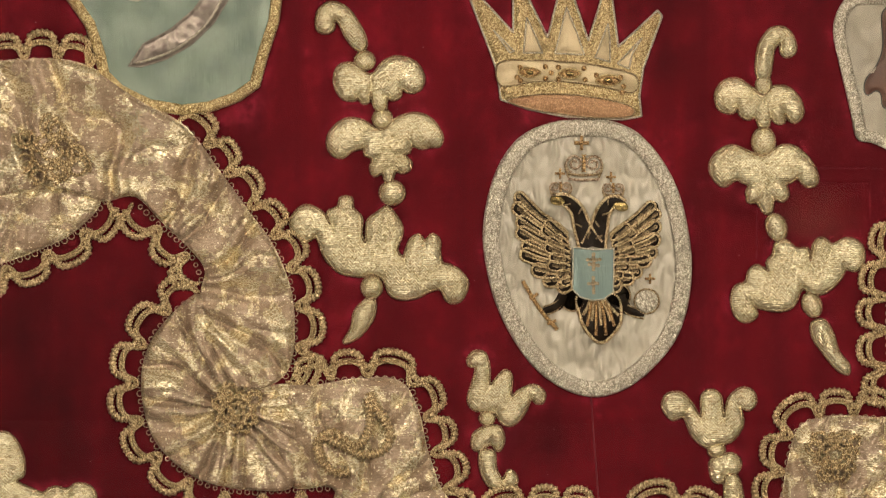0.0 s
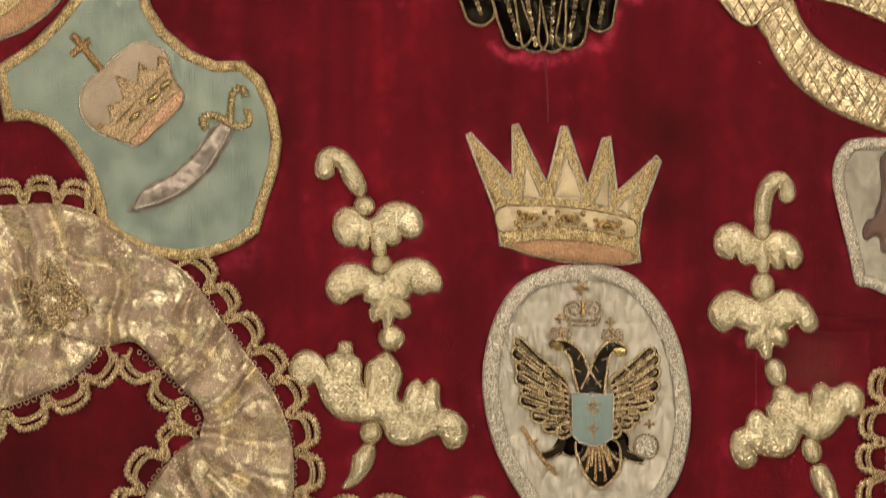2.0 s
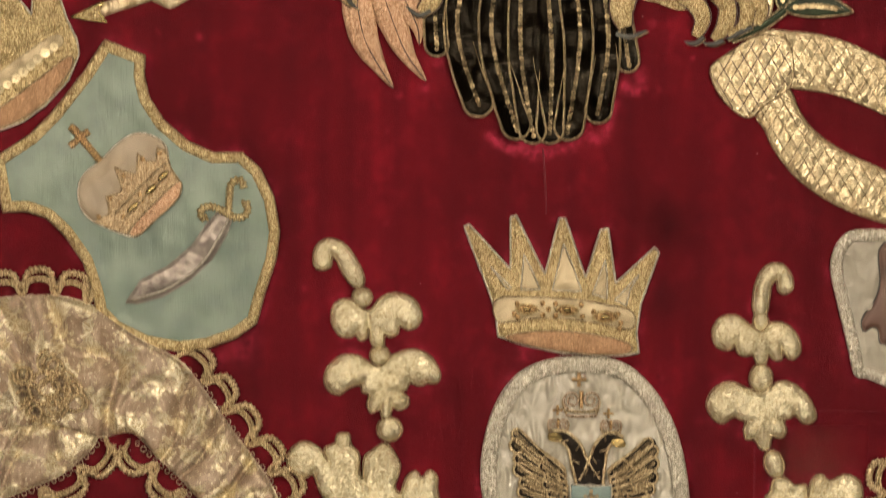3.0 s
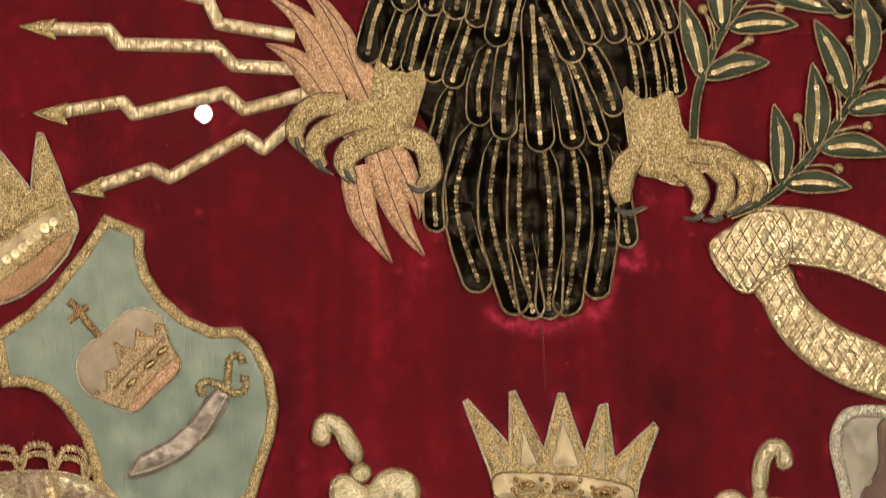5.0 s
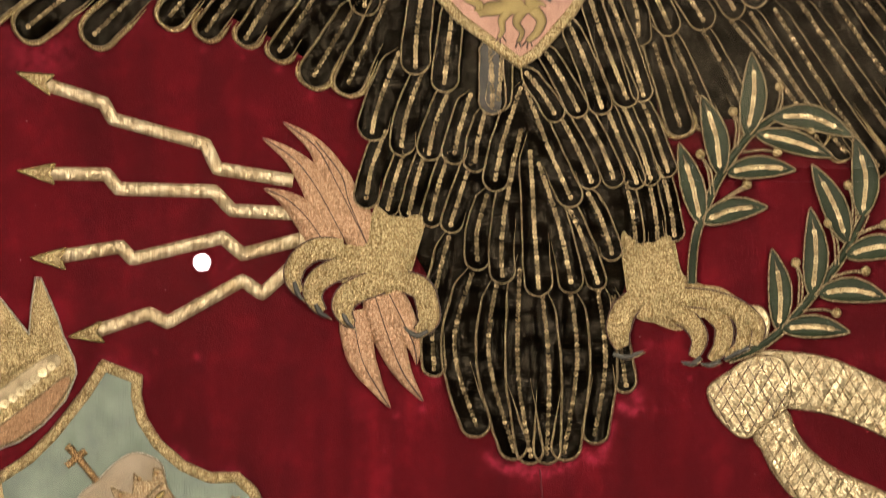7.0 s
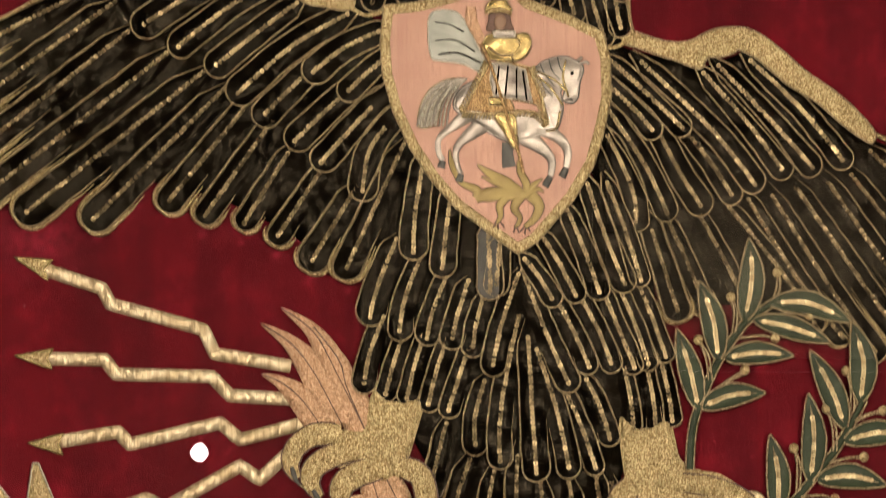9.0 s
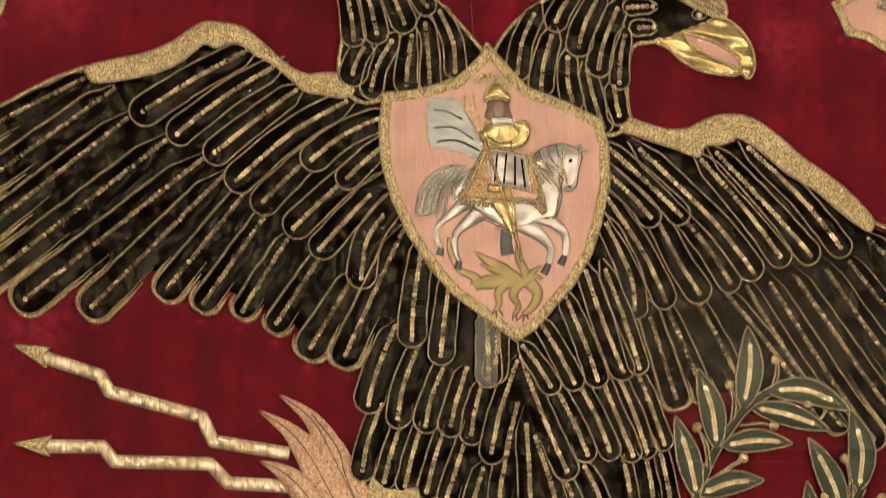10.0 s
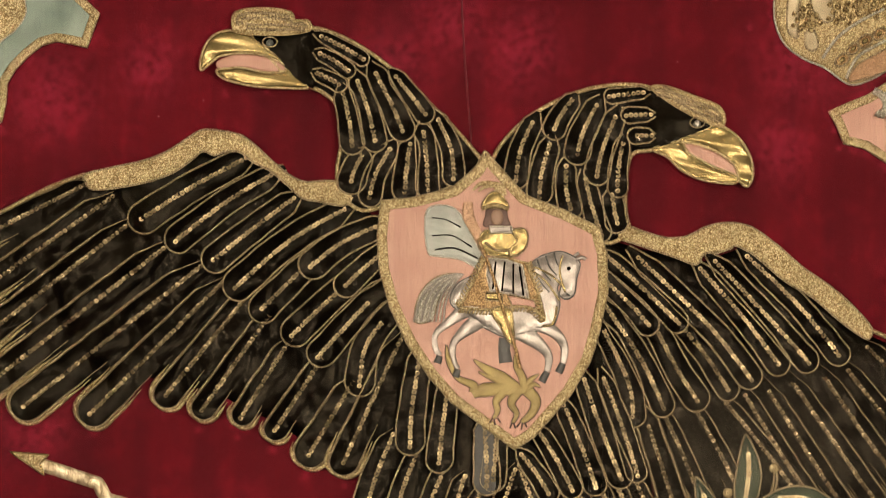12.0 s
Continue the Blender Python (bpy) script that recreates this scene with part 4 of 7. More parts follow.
toe([(-87.5, 72.6), (-112.5, 71.4), (-128.4, 59.8), (-132.3, 44.8), (-126.3, 33.3)], [16, 20, 19, 17, 8], [(-131.3, 43.3), (-127.3, 31.3), (-122.2, 26.3)])
toe([(-72.4, 60.2), (-97.4, 52.5), (-112.3, 41.4), (-114.2, 28.4), (-106.2, 16.4)], [18, 20, 20, 18, 8], [(-112.2, 23.4), (-107.1, 14.9), (-99.1, 11.5)])
toe([(-47.3, 45.3), (-72.3, 37.6), (-86.2, 27.6), (-87.1, 15), (-80.1, 5.1)], [18, 22, 22, 20, 8], [(-88.1, 15.5), (-83.1, 6.6), (-77.1, 1.6)])
toe([(-39.8, 45.4), (-19.8, 38), (-13.2, 23), (-13.1, 8), (-22, -1)], [18, 20, 20, 20, 9], [(-13, 0.5), (-23, -4), (-34.6, 3.9)])
toe([(207.8, 32), (238.8, 28.7), (265.3, 18.8), (278.9, 4.9), (275, -10.1)], [16, 17, 17, 15, 8], [(270.5, -12.6), (263, -16.2), (254.1, -21.2)])
toe([(200.3, 20.4), (218.9, 9.5), (227, -5.4), (221.1, -21.4)], [16, 17, 15, 8], [(228.1, -21.4), (220.6, -27.4), (210.6, -25.5)])
toe([(235.3, 19.6), (247.9, 7.2), (247, -10.3), (237.1, -24.3)], [15, 16, 16, 8], [(245.6, -24.3), (235.6, -28.3), (227.1, -26.4)])
toe([(252.8, 22.3), (265.4, 9.8), (264, -10.2), (250.6, -21.2)], [13, 14, 13, 7], [(262, -14.2), (255.6, -20.2), (248.1, -23.3)])
toe([(172.8, 31.7), (160.3, 19.2), (155.4, 1.6), (159, -13.3)], [18, 22, 22, 12], [(150.6, -18.9), (163.1, -21.8), (178, -15.7)])

# flames behind the bolts
for line, w in (([(-60, 62), (-92.9, 127.5), (-113.1, 162.4), (-142.3, 184.3)], 27), ([(-87.6, 81.6), (-112.9, 127.4), (-133.1, 152.3), (-160.2, 170.1)], 25), ([(-105.1, 78.4), (-122.7, 102.3), (-140.3, 117.2), (-158.9, 125.1)], 22),
                ([(-62, 66), (-82.8, 112.6), (-90.5, 137.6), (-113.2, 167.4)], 20), ([(-79.7, 17.6), (-71.9, -22.3), (-59.2, -47.3), (-45.6, -68.2)], 24), ([(-59.7, 30.2), (-47, -7.2), (-34.3, -37.1), (-16.6, -62)], 24), ([(-47.3, 32.8), (-34.6, 7.9), (-24.4, -14.5), (-22.8, -29.5)], 22)):
    leaf("flame", spline(line, 3), [w, 1.2 * w, 1.12 * w, 0.85 * w, 0.45 * w, 1], COPPER, eagle, 3.5, 2.2, 8, "copper-pink embroidered flame tongue")
    cord("flame_cord", spline(line, 3), 0.6, BROWN, eagle, 5.2)


def shine_ribbon(name, line, width, mat, parent, base, sharp=True, label=""):
    c = polyline(line, 3, False) if sharp else spline(line, 3)
    return leaf(name, c, [width, width], mat, parent, 1.6, base, 6, label)


def purl_ribbon(name, colour, dark):
    """Flat metal purl laid crosswise in short bright lengths."""
    m, nt, p = material(name)
    rung = noise_of(nt, 260.0, 2, (1.0, 1.0, 0.16))
    base = blend(nt, ramp(nt, rung, 0.36, 0.6), dark, colour)
    base = blend(nt, ramp(nt, noise_of(nt, 45.0, 3), 0.35, 0.65), blend(nt, 1.0, base, (0.72, 0.66, 0.56), "MULTIPLY"), base)
    nt.links.new(base, p.inputs["Base Color"])
    nrm, _ = glitter(nt, 300.0, 0.28, (1.0, 1.0, 0.3))
    nt.links.new(bumped(nt, rung, 0.5, 0.002, nrm), p.inputs["Normal"])
    p.inputs["Metallic"].default_value, p.inputs["Roughness"].default_value = 0.55, 0.32
    return m


BOLT = purl_ribbon("bolt_gold_purl", (0.66, 0.57, 0.40), (0.40, 0.32, 0.20))
for line, tip in (([(-353.6, 216.9), (-301, 200.2), (-293.4, 186.3), (-210.7, 164.3), (-200.5, 142.9), (-132.9, 132.3)], [(-379.7, 227.3), (-344.7, 225), (-352.6, 216.9), (-348.5, 206.4)]),
                  ([(-353, 137.4), (-298, 137.2), (-287.9, 124.3), (-202.9, 122.8), (-186.8, 105.9), (-130.2, 103.3)], [(-378.1, 139.7), (-343.1, 146.4), (-349, 137.4), (-344, 127.9)]),
                  ([(-342.5, 63.4), (-285.1, 73.3), (-275, 62.3), (-195.1, 81.9), (-177.5, 67), (-112.6, 84.4)], [(-365.5, 62.7), (-333.1, 72), (-338.5, 62.9), (-333.4, 52.4)]),
                  ([(-309.5, -2.9), (-259.6, 14.4), (-243.1, 6.5), (-177.3, 44), (-159.8, 32.1), (-125, 64.8)], [(-331, -7), (-301.6, 7.2), (-306, -2.4), (-298.5, -11.8)])):
    t = thing("lightning_bolt", *line[2], "zigzag lightning bolt of pale gold purl with an arrow tip", "lightning bolt", "bolts in the eagle's claw")
    shine_ribbon("shaft", line, 12.0, BOLT, t, 0.3)
    a = pad("arrowhead", polyline(tip, 2), GOLD, t, 2.8, 5, 0.4, 2.2)
    cord("arrowhead_cord", polyline(tip, 2), 0.8, SMOOTH_GOLD, a, 1.2, closed=True)


# laurel
def laurel(stem, leaves, berries):
    t = thing("laurel_branch", *stem[0], "green silk laurel branch corded in gold with sequin veins and berries", "laurel branch", "laurel in the eagle's claw")
    s = spline(stem, 3)
    leaf("stem", s, [7, 7, 6, 4], GREEN, t, 2.0, 8.6, 4)
    for side in (-1, 1):
        tg = tangents(s)
        cord("stem_cord", s + np.column_stack([-tg[:, 1], tg[:, 0]]) * 3.6 * side, 0.9, GOLD_CORD, t, 8.8, ribs=0.15)
    for i in range(0, len(leaves), 3):
        a, m, b = leaves[i:i + 3]
        w = a[2] * 1.04
        mid = 0.3 * np.array(m[:2]) + 0.35 * (np.array(a[:2]) + np.array(b[:2]))
        c = spline([a[:2], mid, b[:2]], 2.5)
        prof = [w * 0.22, w * 0.70, w * 0.97, w, w * 0.80, w * 0.42, 0.6]
        l = leaf("laurel_leaf", c, prof, GREEN, t, 2.6, 9.0 + 0.3 * (i // 3), 8)
        ww = np.interp(np.linspace(0, 1, len(c)), np.linspace(0, 1, 7), prof) / 2
        tg = tangents(c)
        nr = np.column_stack([-tg[:, 1], tg[:, 0]])
        cord("leaf_cord", np.vstack([c + nr * ww[:, None], (c - nr * ww[:, None])[::-1]]), 1.0, GOLD_CORD, l, 9.2 + 0.3 * (i // 3), ribs=0.15)
        run = c[int(len(c) * 0.10):int(len(c) * 0.86)]
        cord("vein_cord", run, 1.5, GOLD_CORD, l, 10.4 + 0.3 * (i // 3), ribs=0.3, taper=True)
        sequins("vein", run[int(len(run) * 0.12):int(len(run) * 0.9)], l, 12.2 + 0.3 * (i // 3), 2.3, 3.2, rng, mat=LEAF_SEQUIN)
    for i in range(0, len(berries), 2):
        (x, z), (x2, z2) = berries[i][:2], berries[i + 1][:2]
        b = pad("berry", disc(x, z, 4.6, n=16), GOLD, t, 4.5, 4.6, 8.6, 1.8, label="gold bullion berry")
        cord("berry_stalk", spline([(x2, z2), ((x + x2) / 2 + 2, (z + z2) / 2 + 2), (x, z)], 2), 1.2, GOLD_CORD, b, 8.8, ribs=0.15)
        cord("berry_stalk", spline([(x2 + 3, z2), ((x + x2) / 2 + 5, (z + z2) / 2 + 2), (x + 2, z - 3)], 2), 1.2, GOLD_CORD, b, 8.8, ribs=0.15)


laurel([(219.7, 43.5), (221.5, 74.6), (227.4, 98.6), (242.2, 134.7), (261, 163.9), (272.9, 177.5), (298.8, 195.1)],
       [(227.4, 97.1, 20), (223.1, 134.6), (207.9, 167.5), (229.9, 98.6, 20), (252.2, 119.8), (286.3, 111.5), (244.6, 140.7, 21), (249.4, 174.8), (227.7, 209.7), (251.1, 141.8, 19), (272, 155.9), (311.1, 144.7), (267.9, 175.9, 22), (284.2, 215.1), (271.5, 248), (276.9, 176, 19), (304.4, 177.7), (344.1, 156.4), (290.8, 191.1, 21), (321.7, 210.3), (362, 174.5)],
       [(227, 158.1), (236.2, 122.2), (268.2, 131.4), (241.3, 113.7), (255.8, 195.9), (257, 164.8), (295, 160.1), (264.5, 159.9), (296.7, 218.1), (291.8, 190.1), (324.9, 180.3), (286.9, 180)])
laurel([(252.1, -23.2), (278, -12.6), (302.9, 6.1), (327.7, 35.3), (347.6, 60.4), (362.5, 85.5), (373.3, 106.6)],
       [(296.9, 4.1, 20), (307.7, 40.1), (290.5, 74.5), (300.4, 4.1, 19), (327.9, 15.3), (359.4, 1.5), (325.8, 34.2, 21), (340, 70.3), (324.3, 111.2), (332.7, 35.3, 21), (357.6, 52.9), (393.8, 30.7), (356.5, 81.4, 21), (352.3, 115.4), (325.6, 149.3), (356.6, 69.4, 21), (377.5, 88.1), (417.5, 75.8), (369.9, 104.5, 23), (387.2, 140.7), (363, 174.5)],
       [(311.6, 62.7), (313.8, 25.2), (347.8, 18.4), (317.8, 20.2), (340.4, 97.8), (346.6, 60.4), (357.7, 131.5), (361.4, 95.5), (373.6, 55.6), (342.7, 50.4), (390.4, 96.7), (365, 88)])


# ---- the breast shield with the silver horse ----
BREAST = [(38.9, 499.3), (30.9, 483), (9.9, 465.1), (-22.7, 456.2), (-52.9, 452.9), (-56.1, 421.5), (-53.8, 391.2), (-44.4, 358.5), (-29, 325.9), (-8.7, 295.9), (11.5, 273.5), (41.7, 251.2), (66.9, 232.8), (84.3, 244), (116.6, 281.9), (134, 312.2), (141.4, 337.4), (148.8, 372.7), (147.6, 408.1), (141, 430.7), (110.7, 445.7), (75.4, 459), (57.7, 478.1)]
arms = thing("breast_shield", *BREAST[12], "salmon silk breast shield with a silver horse, gold-braided edge", "shield applique")
ring = polyline(BREAST, 2.5)
pad("silk_ground", ring, PINK, arms, 3.0, 6, 9.5, 5)
border("gold_border", ring, 8.5, GOLD, arms, 3.6, 9.8, "gold thread braid border")
cord("border_cord", ring, 1.0, GOLD_CORD, arms, 10.0, closed=True, ribs=0.2)


def stitched(name, pts, mat, parent, height, base, label="", outline=None, relief=None, sharp=False, grid=2.0, round_=7):
    r = polyline(pts, 2) if sharp else spline(pts, 2, True)
    p = pad(name, r, mat, parent, height, round_, base, grid, relief, label)
    if outline:
        cord("outline_cord", r, 0.7, outline, p, base + 0.4, closed=True, ribs=0.2)
    return p


B = 12.0
CREST_TAN = satin("tan_silk", (0.27, 0.165, 0.105), (0.19, 0.11, 0.07), 0.5, 1300.0, 60.0)


def limb(pts, widths, hoof):
    l = leaf("leg", spline(pts, 2), widths, SMOOTH_SILVER, arms, 3.2, B, 7, "silver satin-stitched horse leg")
    a, b = np.array(pts[-1][:2]), np.array(hoof[0][:2])
    leaf("hoof", spline([a, b], 1.5), [5.5, 6.5, 7], SLATE, l, 2.6, B + 0.6, 5, "tarnished dark hoof")


stitched("tail", [(-21.7, 345.1), (-20.4, 363.7), (-10.5, 379.9), (5.5, 388.2), (19.6, 386.8), (10.6, 380.6), (-0.3, 366.4), (-5.2, 351.3), (-10.2, 345.2)], SILVER, arms, 3, B, "silver purl horse tail", GOLD_CORD, lambda x, z: 0.9 * np.sin((x - z * 0.5) * 2.1))
limb([(33.4, 364.2), (10.9, 347.4), (-3, 335.2), (-4, 323.6), (0.1, 315.1)], [18, 14, 8, 5.5, 5.5], [(-1.8, 308.5)])
limb([(41, 351.6), (21, 336.4), (12.1, 325.2), (12.7, 311.1), (16.3, 303.6)], [18, 14, 8, 5.5, 5.5], [(14.3, 296.1)])
limb([(68.7, 339.3), (86.3, 327.9), (96.4, 315.9), (95.5, 301.8)], [18, 14, 8, 5.5], [(90.5, 292.7)])
limb([(81.2, 347), (101.3, 337.1), (110.4, 324.6), (109.5, 309.5)], [16, 12, 8, 5.5], [(105.5, 300.9)])
stitched("horse_body", [(9.8, 361.5), (13.2, 376.6), (26.7, 385.8), (48.2, 389), (78.4, 384.7), (98.6, 369.8), (104.2, 352.2), (93.7, 341), (63.7, 331.7), (42.1, 339.1), (26.9, 349)], SMOOTH_SILVER, arms, 5, B, "silver satin-stitched horse body", SLATE)
stitched("horse_neck", [(78.4, 389.8), (85.8, 402.5), (103.4, 408.7), (115, 406.3), (124, 398.8), (121.1, 385.1), (119.2, 371.5), (112.7, 366.4), (106.1, 370.3), (108.1, 381), (104.1, 377.4), (106.2, 359.8), (98.8, 342.1), (86.1, 364.6)], SMOOTH_SILVER, arms, 5, B + 0.8, "silver satin-stitched horse neck and head", SLATE)
for pts in ([(79.9, 392.3), (93.5, 382.3), (106.1, 364.8)], [(83.4, 394.9), (98.5, 387.4), (110.1, 376.4)], [(108.4, 405.2), (106, 390), (111.1, 372.4)], [(103.7, 359.7), (100.2, 344.6), (91.2, 342)]):
    cord("bridle_cord", spline(pts, 2), 0.9, SMOOTH_GOLD, arms, B + 5.4, ribs=0.2)
pad("eye", disc(114, 393.6, 1.8, n=10), BLACK, arms, 1.5, 1.8, B + 5.8, 1.2, label="dark bead eye of the horse")
for pts in ([(85.8, 401.5), (89.9, 392.4), (98.5, 382.4)], [(93.4, 405.1), (96.9, 395), (103.5, 387.5)], [(100.9, 407.7), (103.4, 398.6), (107, 392.6)], [(81.9, 393.3), (88.5, 382.3), (97.1, 372.3)]):
    cord("mane_line", spline(pts, 2), 0.7, SLATE, arms, B + 5.4)
for pts in ([(121, 401.8), (126, 403.8), (129.1, 401.8)], [(119, 404.8), (123, 407.8)]):
    cord("ear", spline(pts, 1.5), 1.6, SMOOTH_SILVER, arms, B + 3, ribs=0.1)
cord("nostril", spline([(112.1, 371.4), (115.2, 369.4)], 1.5), 0.8, SLATE, arms, B + 5.6)
for k in range(9):
    x, z = -9.2, 351.2
    cord("tail_strand", spline([(x - 14 + k * 3.3, z - 6), (x - 8 + k * 2.9, z + 14), (x + 6 + k * 2.2, z + 30), (x + 22 + k, z + 37)], 2), 0.95, SILVER if k % 2 else SMOOTH_SILVER, arms, B + 3.4, ribs=0.3)
stitched("cape", [(-11.5, 446.1), (5, 449.3), (16.1, 443.3), (25.3, 427.2), (33, 412.1), (38.6, 401.1), (34.6, 392.9), (18, 400.9), (-2.1, 403.7), (-10.7, 406.7), (-13.9, 426.9)], PALE_BLUE, arms, 3.5, B, "pale silver cape with dark fold lines", SILVER, lambda x, z: 1.2 * np.sin(z * 0.42 + x * 0.1))
for pts in ([(-7.4, 438.1), (5.1, 436.2), (17.8, 429.7)], [(-7.3, 421.9), (10.3, 422), (28, 412.1)], [(-4.7, 409.3), (12.9, 410.9), (33.1, 402)]):
    cord("fold_line", spline(pts, 2), 0.8, BLACK, arms, B + 3.4)
cloth = stitched("saddle_cloth", [(39.6, 402.1), (29.7, 381.8), (16.8, 358.5), (40.9, 356.7), (63.5, 357.4), (83.6, 356), (94.2, 347.1), (88.5, 372.2), (76.8, 398.4), (58.2, 403.2)], COPPER_GOLD, arms, 3.4, B + 3.2, "copper-gold saddle cloth with a cut fringe", GOLD, lambda x, z: 0.5 * np.sin(x * 2.0), True)
for pts in ([(39.6, 401.1), (29.7, 381.8), (17.8, 359)], [(17.8, 358), (42, 356.2), (64, 357.4)], [(76.8, 397.3), (86, 374.7), (93.2, 348.1)], [(64, 359.4), (81.1, 358), (92.2, 348)]):
    c = spline(pts, 2.6)
    tg = tangents(c)
    for p0, d in zip(c, tg):
        out = np.array([d[1], -d[0]]) if p0[1] < 372 or p0[0] < 60 else np.array([-d[1], d[0]])
        cord("fringe", np.array([p0 + d * 1.2, p0 + out * 4.6 - d * 1.0]), 1.0, GOLD, cloth, B + 6.2, sides=5)
    cord("cloth_cord", c, 1.3, GOLD, cloth, B + 6.4, ribs=0.25)
stitched("cloth_panel", [(59.9, 369.9), (83.1, 365.1), (86.1, 358.1), (64, 358.9)], PINK, arms, 1.2, B + 6.4, "faded salmon silk panel", GOLD_CORD, None, True)
stitched("tunic", [(42.6, 402.1), (58.2, 401.2), (72.8, 396.3), (79, 367.1), (60.9, 370.5), (44.8, 372.3), (41.2, 386.9)], SMOOTH_SILVER, arms, 3.5, B + 5.6, "silver striped tunic", SILVER, None, True)
for pts in ([(49.2, 399.1), (46.8, 374.4)], [(57.2, 399.2), (54.9, 372.9)], [(64.8, 397.2), (64.9, 371)], [(70.3, 394.8), (74, 369.1)]):
    cord("stripe", spline(pts, 3), 0.8, BLACK, arms, B + 8.8)
stitched("tunic_hem", [(40.8, 371.8), (54.9, 370.9), (55.5, 363.9), (40.9, 364.7)], SMOOTH_GOLD, arms, 1.6, B + 7.6, "gold satin-stitched hem", GOLD_CORD, None, True)
stitched("cuirass", [(36.4, 424.3), (43.4, 428.4), (64.6, 428.1), (73.6, 429.2), (77.7, 420.6), (74.2, 409.4), (63.7, 403.3), (46.6, 404.2), (36.5, 409.1), (33.5, 417.2)], SMOOTH_GOLD, arms, 5, B + 5.0, "padded gold cuirass", GOLD_CORD, lambda x, z: 0.5 * np.sin(x * 0.35) * np.sin(z * 0.5))
stitched("sleeve", [(63.1, 426.5), (73.6, 428.6), (77.7, 420.6), (73.7, 409.4), (63.2, 403.8), (60.7, 409.3), (67.6, 417.5)], SMOOTH_GOLD, arms, 3, B + 8.6, "padded gold sleeve", GOLD_CORD)
cord("breast_fold", spline([(39.5, 416.2), (49.6, 409.2), (62.7, 409.3)], 2), 1.2, GOLD_CORD, arms, B + 9.8, ribs=0.2)
stitched("collar", [(43.4, 430.4), (63, 430.6), (63.6, 425), (44.5, 424.4)], SMOOTH_SILVER, arms, 1.5, B + 9.5, "", SILVER, None, True)
stitched("rider_head", [(41.5, 447), (57, 446.4), (60, 438), (62.5, 431), (56, 429.5), (50, 431), (43, 429.5), (37.4, 431.5), (39.4, 439.5)], BROWN, arms, 3, B + 4.0, "plain brown stitched oval")
pad("plain_oval", disc(50, 438.5, 6.0, 7.2, n=18), CREST_TAN, arms, 2.4, 5, B + 6.0, 2, label="plain tan silk oval")
stitched("helmet", [(37.7, 448.1), (40.7, 457.2), (46.2, 461.8), (52.8, 460.9), (57.8, 453.8), (59.4, 447.8)], SMOOTH_GOLD, arms, 4, B + 6.0, "gold stitched helmet", GOLD_CORD)
cord("helmet_brim", spline([(36.3, 446), (48.3, 449.7), (60.4, 445.7)], 2), 1.9, GOLD, arms, B + 9.2, ribs=0.25)
for pts in ([(54.3, 457.8), (46.2, 467.9), (36.1, 468.8), (28.1, 462.7)], [(55.3, 457.9), (50.2, 465.9), (41.1, 466.8), (33.1, 461.7)], [(56.8, 457.9), (55.2, 464.9), (49.2, 468.9), (44.1, 469.4)]):
    leaf("plume", spline(pts, 2), [3, 4.5, 4, 1.5], GOLD, arms, 2.0, B + 6.5)
leaf("arm", spline([(35.5, 418.2), (29.3, 429.8), (24.7, 439.9), (24.1, 452.5)], 2), [8, 9, 11, 8], COPPER, arms, 2.5, B + 4)
stitched("boot", [(45, 356.7), (62, 357.4), (65.7, 339.3), (66.3, 325.7), (60.7, 328.6), (53.1, 341.7)], SMOOTH_GOLD, arms, 4, B + 6, "gold stitched riding boot", GOLD_CORD)
leaf("far_leg", spline([(57.7, 331.6), (57.3, 320.6), (58.8, 309.5)], 2), [11, 11, 13], SLATE, arms, 2, B, 5, "dark silk patch below the horse")
cord("lance", spline([(33.4, 419.7), (44.7, 392), (57.5, 351.8), (67.3, 321.7), (71.4, 304.1)], 2), 1.4, COPPER_GOLD, arms, B + 9, ribs=0.15)
OLIVE = satin("olive_gold_silk", (0.33, 0.255, 0.09), (0.19, 0.14, 0.045), 0.45, 1300.0, 40.0, metal=0.3)
